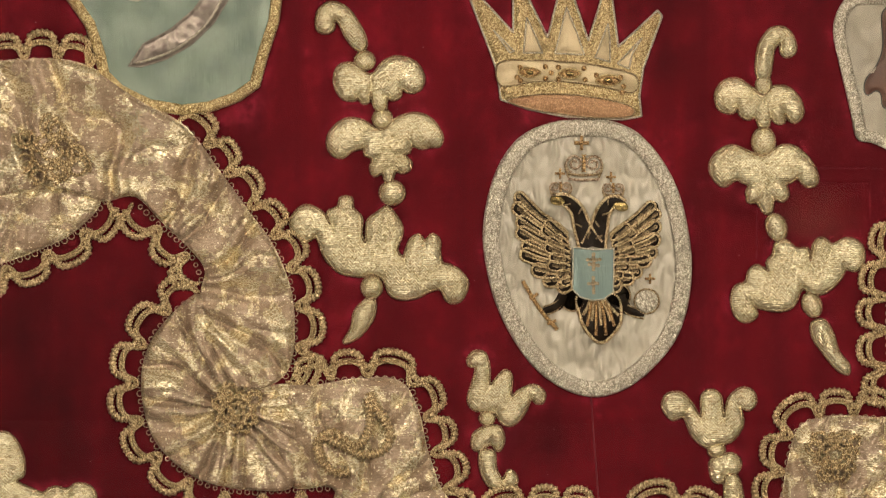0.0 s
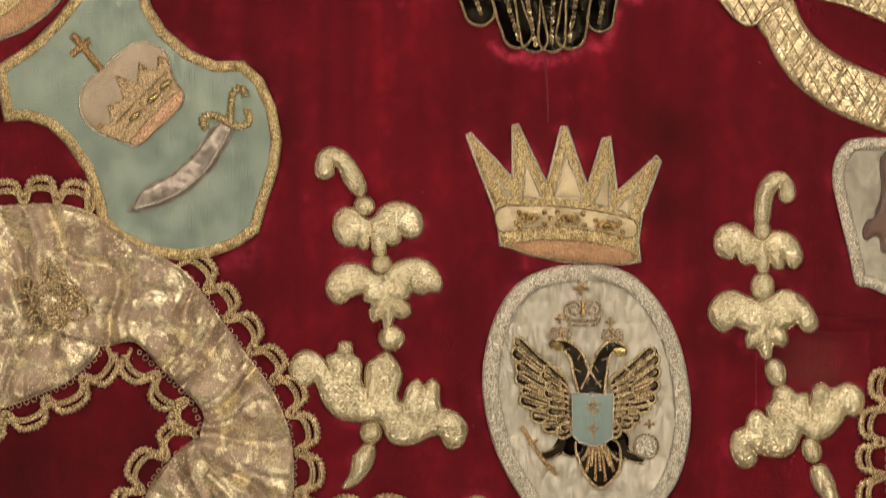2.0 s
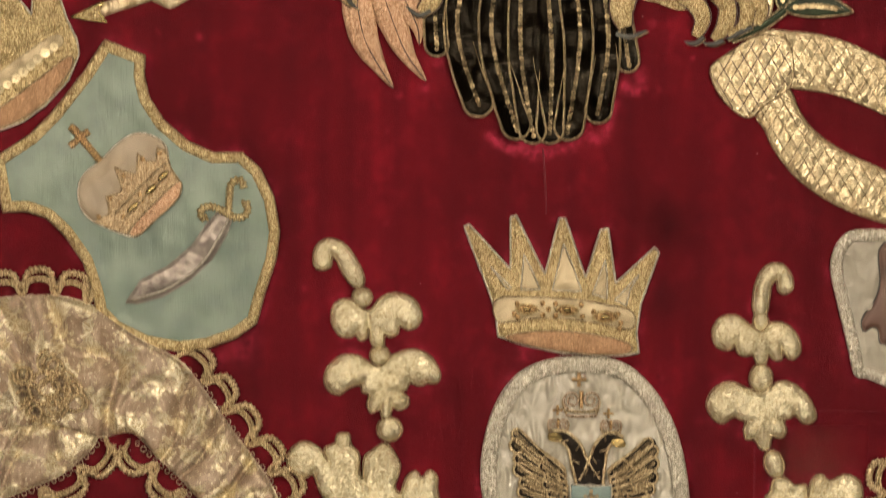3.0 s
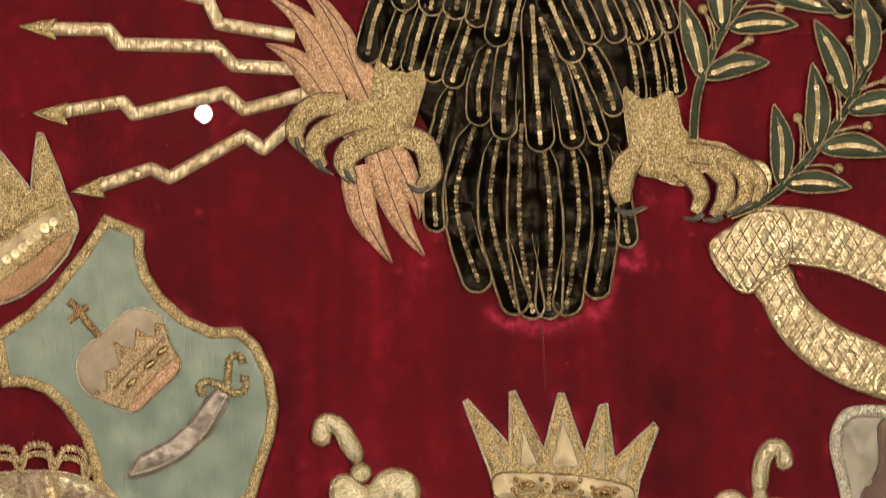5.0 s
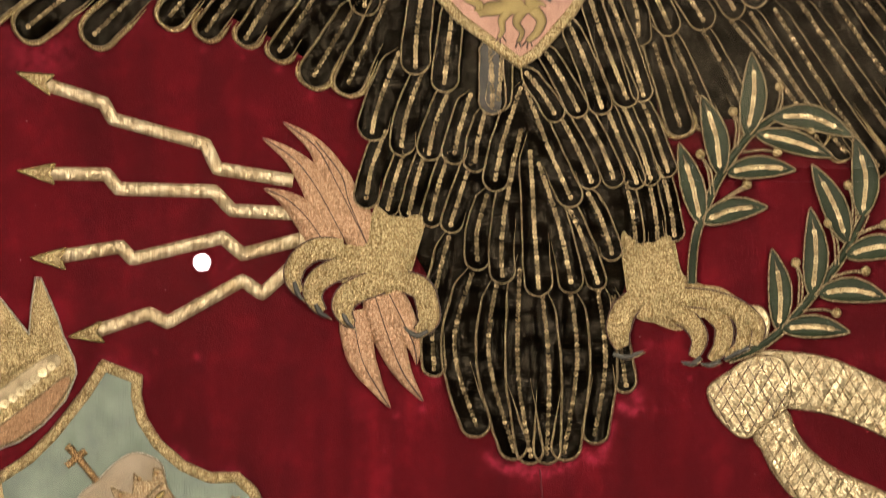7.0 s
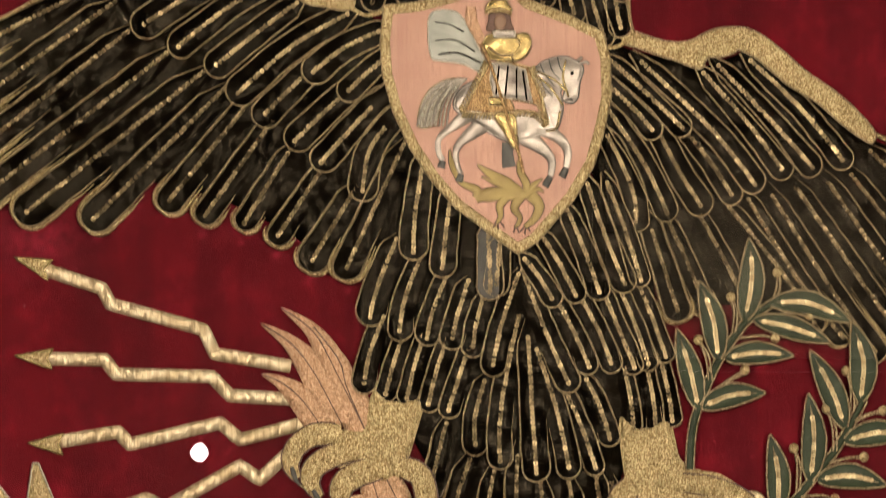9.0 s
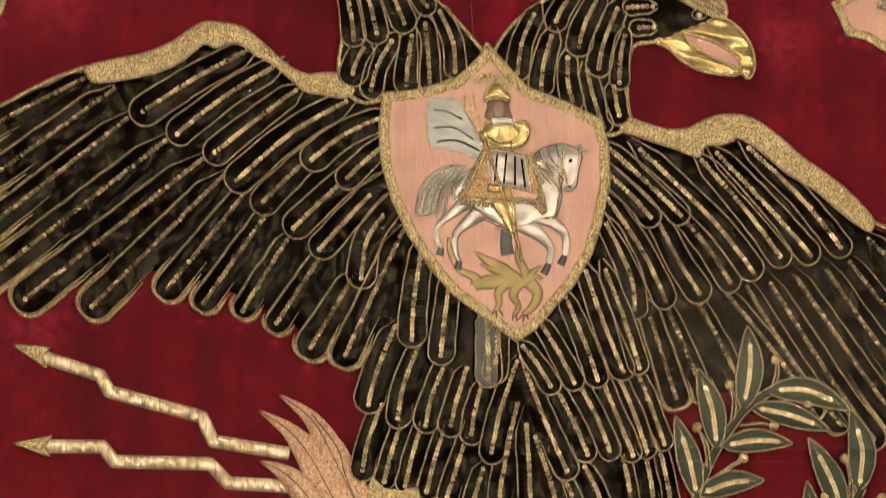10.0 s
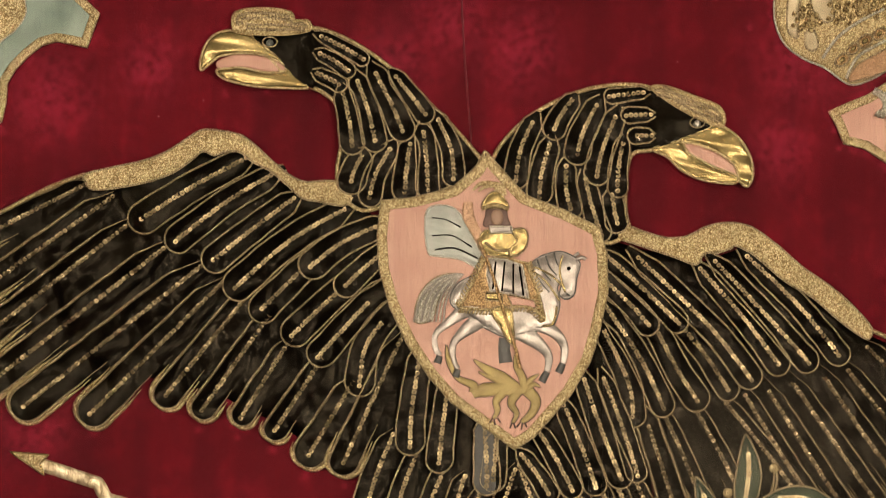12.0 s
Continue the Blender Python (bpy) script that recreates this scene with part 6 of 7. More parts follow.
blade = polyline([(-199, -177.5), (-210, -189.6), (-223, -208.7), (-244, -226.8), (-268, -239.5), (-275, -250.1), (-281.1, -259.1), (-270, -259.6), (-248, -252.9), (-226, -239.8), (-206, -220.6), (-193, -199.5), (-188, -185.5)], 2)
b = pad("sabre_blade", blade, TARNISHED, teal, 4.5, 8, 4.8, 1.8, lambda x, z: np.array([1.6 * noise.noise((p / 5, q / 5, 4.4)) for p, q in zip(x, z)]), "tarnished silver satin-stitched sabre blade")
cord("blade_edge", blade, 0.8, TARNISHED, b, 5.0, closed=True, ribs=0.2)
cord("blade_groove", spline([(-275, -256.6), (-249, -248.4), (-229, -236.8), (-211.5, -220.7), (-199, -200.5), (-191, -185.5)], 2), 1.2, SILVER, b, 8.6, ribs=0.3, label="silver cord along the blade")
for pts in ([(-191, -181.5), (-190, -165.4), (-188, -152.9), (-180, -150.4), (-177, -157.4)], [(-194, -178), (-206.5, -173.5), (-215, -176.6), (-214, -183.6), (-209, -182.6)], [(-194, -178.5), (-184, -183.4), (-175, -180.4), (-174, -171.4), (-179, -171.4)]):
    cord("sabre_hilt", spline(pts, 2), 3.2, GOLD, teal, 5.0, ribs=0.3, pitch=3.4, label="gold cord sabre hilt")

# ---- crown beside the teal shield ----
ring = polyline([(-423.1, 47.8), (-403, 35.4), (-393, 29.4), (-365.3, -4.9), (-363.9, 18.1), (-360.1, 45.2), (-355.1, 44.7), (-340.4, 10.8), (-334.8, -6.7), (-325.2, -26.6), (-323.1, -39.1), (-332.5, -62.7), (-352.3, -84.8), (-372.3, -99.4), (-392.2, -107.1), (-422.2, -113.3)], 2.5)
c2 = thing("tilted_crown", *ring.mean(0), "tilted gold thread crown with gilt sequins and copper lining", "crown applique")
pad("crown_ground", ring, GOLD, c2, 3.5, 6, 2.0, 3)
cord("outline_cord", ring, 1.0, SILVER, c2, 2.4, closed=True, ribs=0.2)
stitched("lining", [(-412.3, -102.2), (-392.3, -87.1), (-362.5, -64.4), (-332.6, -41.7), (-330, -51.7), (-349.9, -79.3), (-372.3, -95.9), (-392.2, -104.1)], LINING, c2, 1.5, 4.8, "copper silk crown lining", GOLD_CORD)
stitched("jewelled_band", [(-412.4, -67.2), (-392.5, -54.5), (-367.6, -35.9), (-343.7, -21.7), (-336.6, -30.7), (-357.6, -46.8), (-382.5, -64.5), (-412.4, -79.7)], PALE_GOLD, c2, 1.2, 4.8, "pale gold band behind gilt sequins")
sequins("gilt_stone", spline([(-407.4, -79.6), (-381.5, -63.5), (-362.6, -46.9), (-342.6, -30.7)], 2), c2, 6.2, 4.2, 8.6, rng, mat=sequin_metal("bright_gilt_sequin", (0.88, 0.78, 0.54), (0.66, 0.56, 0.36)))
cord("band_cord", spline([(-412.5, -59.7), (-392.6, -47), (-367.7, -29.4), (-337.8, -12.7)], 2), 2.0, GOLD, c2, 5.0, ribs=0.25)

# ---- pieces at the margins ----
ring = spline([(342, -227.8), (344.8, -208.8), (354.6, -194.8), (369.5, -190.7), (394.5, -190.6), (424.5, -192.4), (427, -347.9), (390.6, -330), (376.5, -324), (364.4, -320.5), (358, -295.4), (347.4, -252.9)], 3, True)
s3 = thing("cream_shield", *ring.mean(0), "cream satin shield with silver border and brown figure", "shield applique")
GREY_CREAM = satin("greyed_cream_satin", (0.36, 0.335, 0.275), (0.25, 0.23, 0.185), 0.28, 1500.0, 18.0, crease=1.0)
pad("satin_ground", ring, GREY_CREAM, s3, 2.6, 8, 0.3, 4, puckers)
border("silver_border", ring, 11, SILVER, s3, 4.2, 0.5, "silver thread braid border")
stitched("brown_figure", [(385.7, -207.6), (404.7, -207.5), (416.2, -297.7), (396.1, -293.7), (387, -291.8), (384.8, -280.2), (379.8, -277.8), (373.8, -281.8), (370.3, -277.8), (371.6, -267.8), (381.4, -253.7), (386.2, -237.6)], BROWN, s3, 3.5, 2.6, "brown satin-stitched paw", SLATE)

ring = polyline([(-326.2, 639.8), (-306.1, 620.5), (-316.7, 588.8), (-330.4, 591.8), (-344.6, 594.2), (-357.2, 590.5), (-369.6, 580.2), (-380.5, 568.4), (-387.3, 556.6), (-388.1, 540.3), (-391.8, 522), (-423.6, 498.4), (-426.7, 662.4), (-340.7, 663.2)], 2.5)
s4 = thing("teal_shield", *ring.mean(0), "faded teal silk shield corner with gold braid", "shield applique")
pad("silk_ground", ring, TEAL, s4, 2.4, 6, 0.5, 6)
border("gold_border", ring, 8.0, GOLD, s4, 3.0, 0.7, "gold thread braid border")
stitched("crown_cushion", [(-426.7, 662.4), (-371.1, 662.9), (-373.7, 637.3), (-372.3, 619.5), (-380.2, 605.6), (-391.1, 596.3), (-405, 583.5), (-425, 575.6)], GOLD, s4, 4, 2.6, "tarnished gold crown on the shield", SILVER)

ring = spline([(301.7, 668.7), (297.2, 643.1), (297.7, 617.6), (306.8, 597.2), (324.5, 584.1), (342.2, 576.7), (363.9, 562.1), (382.6, 566.3), (402.8, 578.7), (438.2, 603.5), (438.4, 680.2), (362.5, 679.5)], 3, True)
CREST_GOLD = thread_metal("looped_bullion", (0.78, 0.64, 0.36), (0.36, 0.27, 0.13), 0.3, 520.0, 0.9, 0.6)
c4 = thing("closed_crown", *ring.mean(0), "closed gold thread crown with satin panels and dark stones", "crown applique")
pad("crown_ground", ring, GOLD, c4, 4, 9, 0.3, 3)
cord("outline_cord", ring, 1.0, SILVER, c4, 0.6, closed=True, ribs=0.2)
for pts in ([(311.9, 648.4), (307.8, 627.9), (309.4, 607.5), (317.9, 603.5), (317.9, 622.9), (322, 648.5)], [(324.5, 607.6), (332.1, 610.2), (336.1, 597.5), (332.1, 591.3), (324.5, 594.9)], [(332.1, 653.7), (329.6, 633.2), (339.7, 617.9), (349.8, 620.6), (347.3, 638.4), (344.7, 653.8)]):
    stitched("crown_panel", pts, PALE_GOLD, c4, 1.8, 3.8, "pale gold satin crown panel", GOLD_CORD)
for pts in ([(339.7, 584.8), (352.3, 602.7), (372.5, 618.2), (407.9, 636.4)], [(360.9, 567.1), (370, 585), (387.6, 596.9), (423, 613.6)]):
    cord("band_cord", spline(pts, 2), 1.4, SILVER, c4, 4.0, ribs=0.2)
for x, z, r in [(324.5, 620.4, 15), (357.4, 628.3, 17), (382.6, 633.6, 15)]:
    for k in range(14):
        a = k * 2.4
        q = r * 0.9 * math.sqrt((k + 0.5) / 14)
        pad("bullion_knot", disc(x + q * math.cos(a), z + q * math.sin(a), 3.0, n=10), CREST_GOLD, c4, 2.6, 3.0, 4.0, 1.4)
for x, z, r in [(357.3, 583.4, 6.5), (367.4, 593.7, 5.5), (377.5, 600.4, 7), (390.7, 607.2, 6), (407.9, 616, 6)]:
    stone = pad("dark_stone", disc(x, z, r * 1.0, r * 0.62, 40, 16), COPPER_GOLD, c4, 2.4, 4, 4.2, 1.6, label="oval copper-gold stone in a corded setting")
    cord("stone_rim", disc(x, z, r * 1.12, r * 0.72, 40, 22), 0.9, GOLD_CORD, stone, 4.4, closed=True, ribs=0.25)
    pad("stone_heart", disc(x, z, r * 0.5, r * 0.3, 40, 12), SMOOTH_GOLD, stone, 2.0, 2, 6.0, 1.4)
stitched("lining", [(363.9, 564.1), (369.9, 578.4), (392.7, 591.9), (423, 608.5), (423, 590.6), (392.7, 572.5)], LINING, c4, 1.5, 4.0, "copper silk crown lining", GOLD_CORD)

ring = polyline([(344.7, 537.5), (362.4, 545.8), (380, 553), (412.9, 575.2), (438.1, 588.2), (437.8, 468.7), (412.7, 482.2), (396.6, 491.2), (377.4, 503.7), (358.3, 508.1), (352.3, 523.8)], 2.5)
s5 = thing("salmon_shield", *ring.mean(0), "salmon silk shield corner with gold braid and silver loop", "shield applique")
pad("silk_ground", ring, PINK, s5, 2.4, 6, 0.5, 6)
border("gold_border", ring, 8.0, GOLD, s5, 3.0, 0.7, "gold thread braid border")
cord("silver_loop", spline([(385.1, 556.1), (393.6, 551.1), (396.6, 542), (392.6, 534.3), (387.6, 536.8)], 2), 3.4, SILVER, s5, 2.8, ribs=0.2)
cord("silver_loop", spline([(393.6, 551.1), (412.8, 557.4)], 2), 3.4, SILVER, s5, 2.8, ribs=0.2)


# ---- padded gold garlands ----
def chevrons(x, z):
    return 0.55 * np.sin((z + np.abs((x % 36) - 18) * 0.9) * 1.25)


def grooves(ring, reach=11.0):
    """Lines that run inwards from the notches of a scalloped edge."""
    n, out = len(ring), []
    area = np.sum(ring[:, 0] * np.roll(ring[:, 1], -1) - np.roll(ring[:, 0], -1) * ring[:, 1])
    turn = np.zeros(n)
    for i in range(n):
        a, b = ring[i] - ring[i - 3], ring[(i + 3) % n] - ring[i]
        turn[i] = math.atan2(a[0] * b[1] - a[1] * b[0], a @ b) * (1 if area > 0 else -1)
    for i in range(n):
        if turn[i] < -0.7 and turn[i] == min(turn[(i + k) % n] for k in range(-4, 5)):
            mid = (ring[i - 4] + ring[(i + 4) % n]) / 2
            way = ring[i] - mid
            way = way / max(np.linalg.norm(way), 1e-6)
            out.append((ring[i], ring[i] + way * reach))
    return out


def garland(pieces, beads, label):
    t = thing("gold_garland", *np.array(pieces[0])[:, :2].mean(0), label, "garland applique", "garlands on the velvet")
    for pts in pieces:
        r = spline(pts, 2, True)
        cuts = grooves(r)

        def relief(x, z):
            h = chevrons(x, z)
            q = np.column_stack([x, z])
            for a, b in cuts:
                ab = b - a
                u = np.clip(((q - a) @ ab) / (ab @ ab), 0, 1)
                d = np.linalg.norm(q - a - u[:, None] * ab, axis=1)
                h = h - 3.4 * (1 - 0.7 * u) * np.exp(-(d / 1.5) ** 2)
            return h

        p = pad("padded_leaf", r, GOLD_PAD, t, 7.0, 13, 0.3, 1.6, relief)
        cord("edge_cord", r, 1.3, GOLD_CORD, p, 0.3, closed=True, ribs=0.25, pitch=2.6)
    for x, z, rx, rz, turn in beads:
        r = disc(x, z, rx, rz, turn)
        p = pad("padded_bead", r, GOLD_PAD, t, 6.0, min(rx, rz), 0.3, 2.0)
        cord("edge_cord", r, 1.2, GOLD_CORD, p, 0.3, closed=True, ribs=0.25, pitch=2.6)


garland([[(-115.2, -222.7), (-113.7, -210.2), (-105.2, -202.6), (-95.2, -203.1), (-85.2, -210), (-75.2, -225), (-70.6, -237.5), (-74.1, -245), (-81.1, -242.5), (-89.1, -232.6), (-95.2, -220.1), (-99.2, -218.1), (-100.2, -226.1), (-106.2, -229.2), (-112.2, -228.2)],
         [(-65, -265), (-55, -253.9), (-42.5, -249.9), (-27.5, -254.8), (-19.9, -267.3), (-22.4, -277.8), (-30.9, -281.9), (-38.9, -278.9), (-40.9, -285.5), (-47.4, -288.5), (-52.4, -286.5), (-53.4, -296.1), (-58.9, -298.6), (-63.9, -293.6), (-66.5, -281.1), (-68.9, -290.1), (-73.9, -291.7), (-78, -286.7), (-82.5, -289.2), (-92.5, -286.7), (-99, -275.2), (-98.1, -262.7), (-91.1, -256.1), (-81.1, -256.6), (-72, -264)],
         [(-54.8, -314.2), (-44.8, -305.1), (-27.3, -299.9), (-12.2, -305.9), (-3.2, -319.9), (-5.6, -329), (-13.6, -329.5), (-20.6, -331.6), (-29.7, -329.1), (-32.7, -335.2), (-37.7, -336.7), (-31.1, -343.2), (-32.1, -350.3), (-39.6, -353.3), (-44.6, -351.3), (-48.6, -360.9), (-53.6, -360.5), (-56.2, -353.4), (-63.7, -356), (-67.2, -348.4), (-65.3, -340.9), (-72.3, -336.9), (-72.3, -331.4), (-82.3, -333.4), (-92.4, -340), (-100.9, -337), (-105.4, -328), (-102.4, -316.4), (-89.9, -305.8), (-74.9, -306.2), (-62.3, -314.2)],
         [(-138.4, -398.7), (-132.4, -387.1), (-122.4, -382.5), (-109.8, -388.5), (-102.7, -399.1), (-104.8, -388.5), (-95.8, -383.9), (-93.3, -375.8), (-83.7, -375.7), (-82.2, -384.8), (-74.6, -393.4), (-74.6, -408.5), (-71, -415.1), (-69.6, -396.9), (-62.1, -389.8), (-52.1, -383.7), (-44.5, -390.7), (-38.4, -401.8), (-39.4, -410.9), (-42.9, -422), (-37.3, -428), (-32.3, -414.4), (-24.3, -408.2), (-18.3, -413.8), (-11.8, -407.7), (-5.2, -413.2), (-5.1, -423.8), (-2.6, -433.4), (4.5, -435.4), (13.6, -440.9), (20.2, -451), (16.2, -464.2), (8.7, -469.3), (1.1, -466.8), (-4, -457.2), (-14, -458.8), (-24.1, -464.4), (-39.2, -466), (-49.2, -461.5), (-55.3, -448.4), (-64.4, -443.9), (-74.5, -445.9), (-94.6, -442), (-107.2, -428.9), (-114.8, -411.2), (-122.3, -414.3), (-132.4, -410.3)],
         [(-70.4, -466.7), (-62.8, -467.6), (-62.8, -479.3), (-68.3, -490.5), (-78.3, -501.2), (-90.4, -505.3), (-83.4, -492.1), (-80.4, -476.9)]],
        [(-72.1, -253.5, 8.5, 8, 0), (-56.4, -305.1, 8.5, 8, 0), (-47.6, -371, 11, 10.5, 0), (-65.4, -455.5, 9, 9.5, 0)],
        "padded gold embroidered garland of acanthus leaves and beads")
garland([[(275.5, -265.8), (274.3, -253.2), (277.6, -235.7), (287.4, -223.1), (300, -223.1), (308.1, -233), (308.7, -244), (301.3, -248.6), (296.2, -244.6), (295.1, -236.1), (290.2, -241.1), (288.3, -253.2), (286.5, -264.2), (281.5, -269.2)],
         [(280.7, -282.3), (290.6, -274.7), (303.1, -275.7), (313.3, -285.6), (316.5, -298.2), (311.1, -306.2), (305, -304.8), (300.4, -298.3), (300, -306.3), (293.5, -307.3), (288, -302.3), (286, -309.9), (278.5, -310.4), (274.4, -302.4), (268.4, -303.9), (261.9, -301.5), (257.8, -293.5), (255.8, -297.5), (248.3, -298.5), (240.7, -293), (238.6, -281), (245.5, -270.4), (258, -267.9), (270.6, -275.8)],
         [(281.4, -336.1), (298.8, -326.9), (311.4, -329.4), (324.1, -340.9), (330.8, -356), (326.9, -363), (319.3, -363.1), (312.7, -356), (306.7, -359.6), (302.3, -361.1), (304.4, -371.2), (299.4, -376.8), (291.9, -374.8), (289.5, -385.4), (283, -387), (276.9, -377.9), (269.3, -377.9), (267.2, -368.9), (269.1, -362.8), (263.1, -359.8), (259, -357.3), (254, -359.9), (247.6, -363.9), (239, -358.4), (233.8, -346.4), (240.2, -333.8), (253.7, -327.2), (268.8, -332.6)],
         [(291.5, -424.3), (293.4, -415.2), (302.4, -411.6), (310.5, -417.6), (314.1, -419.1), (322.6, -419.1), (324.8, -430.2), (327.6, -414.5), (335, -409.4), (343.7, -414.9), (348.7, -412.9), (358.7, -409.3), (370.3, -415.8), (372.5, -428.9), (365.6, -438.6), (356.6, -437.1), (353.1, -444.2), (340.7, -456.9), (328.2, -460), (318.1, -455), (310.7, -469.8), (298.2, -474.9), (280.5, -472.4), (275, -469.9), (278.1, -478), (270.6, -484.7), (260.5, -481.7), (254.8, -467.5), (257.7, -453.8), (267.7, -448.7), (270.1, -439.6), (277.6, -434), (287.7, -439.5), (286.1, -430.9)],
         [(327, -485.9), (337.6, -482.8), (345.8, -494.9), (351.1, -511.1), (360.3, -522.8), (359.9, -531.4), (349.3, -526.4), (336.5, -511.2), (327.7, -497.6)]],
        [(281.1, -273.3, 6.5, 8.5, 0), (281.7, -323.5, 10, 12, 0), (294.2, -400, 8.5, 12, 20), (326.8, -469.2, 8, 11, 20)],
        "padded gold embroidered garland of curled leaves and beads")
garland([[(20, -521), (25.5, -512.9), (35.6, -514.3), (39.7, -527), (40.3, -542.3), (46.9, -536.1), (53.4, -529.5), (59.5, -534.5), (59.6, -552.3), (67.1, -547.2), (79.7, -542.6), (89.3, -549.6), (87.4, -558.8), (81.3, -558.8), (77.2, -554.8), (72.3, -566.5), (62.3, -578.3), (52.2, -577.8), (45, -568.2), (37, -566.7), (25.8, -565.2), (20.7, -555.1), (25.7, -537.2), (27.6, -527.1), (22.6, -526.1)],
         [(26, -587.2), (37, -580.5), (49.7, -580.9), (53.3, -593.1), (48.3, -602.3), (41.2, -596.3), (32.1, -601.9), (25, -599.4)],
         [(32.1, -603.4), (44.3, -603.4), (46.4, -618.7), (52.5, -627.9), (57.5, -619.7), (64.1, -623.7), (64.7, -631.9), (55.1, -636.5), (42.4, -635.6), (33.3, -622.8)]],
        [(38, -572.8, 6.5, 6, 0)],
        "small padded gold leaf spray with a curled tail")
garland([[(194.4, -561.8), (198.3, -550.6), (210.9, -549), (221.1, -559.1), (228.8, -570.3), (229.6, -551.4), (237.6, -546.3), (246.2, -551.4), (249.5, -570.7), (253.8, -553.9), (263.8, -544.6), (274.9, -547.1), (278.1, -557.3), (271.6, -564.5), (265, -562.5), (266.7, -576.7), (259.3, -590), (249.2, -595.2), (234.1, -597.8), (221.4, -587.7), (213.6, -570.9), (203.6, -573.5)],
         [(237.3, -611.6), (246.8, -605.4), (258.4, -603.8), (265.1, -611.4), (262.7, -620.1), (252.1, -623.7), (249.6, -629.4), (240.5, -627.9)],
         [(251.6, -625.3), (262.7, -625.2), (269.1, -653.3), (266.4, -678.9), (255.3, -679), (251.9, -653.4)]],
        [(243.2, -600.8, 7.5, 6.5, 0)],
        "small padded gold leaf spray of three curled lobes")
garland([[(-422.5, -590.5), (-397.2, -587.3), (-384.6, -592.9), (-376.1, -610.7), (-376.2, -626), (-382.3, -632.2), (-366.1, -640.3), (-354.5, -646.4), (-362.2, -666.9), (-422.9, -672.3)], [(-359.6, -646.4), (-349.4, -637.1), (-337.8, -639.1), (-329.2, -633.9), (-317.6, -635.9), (-311.5, -646.1), (-316.7, -671.7), (-357.1, -672)]],
        [], "padded gold leaf cluster of rounded lobes")

# ---- ruffled lame ribbons with gimp lace ----
def pleats(cx, cz, k, seed, depth=3.2):
    depth *= 1.6
    def f(x, z):
        out = []
        for a, b in zip(x, z):
            th, r = math.atan2(b - cz, a - cx), math.hypot(a - cx, b - cz)
            th += 0.25 * noise.noise((a / 60, b / 60, seed))
            ph = th * k * 1.6 + 2.2 * noise.noise((th * 2.0, r / 120, seed + 3))
            puff = abs(math.sin(ph)) ** 0.45
            small_ = abs(math.sin(ph * 2.3 + 3 * noise.noise((a / 50, b / 50, seed + 5)))) ** 0.7
            keep = 0.55 + 0.45 * noise.noise((a / 45, b / 45, seed + 7))
            v = depth * (puff - 0.6) * (0.6 + keep) + 0.45 * depth * (small_ - 0.5) * keep
            v += 0.6 * noise.noise((a / 10, b / 10, seed)) - 5.0 * math.exp(-(math.sin(ph) / 0.18) ** 2) * keep
            out.append(v)
        return np.maximum(np.array(out), -7.0)
    return f


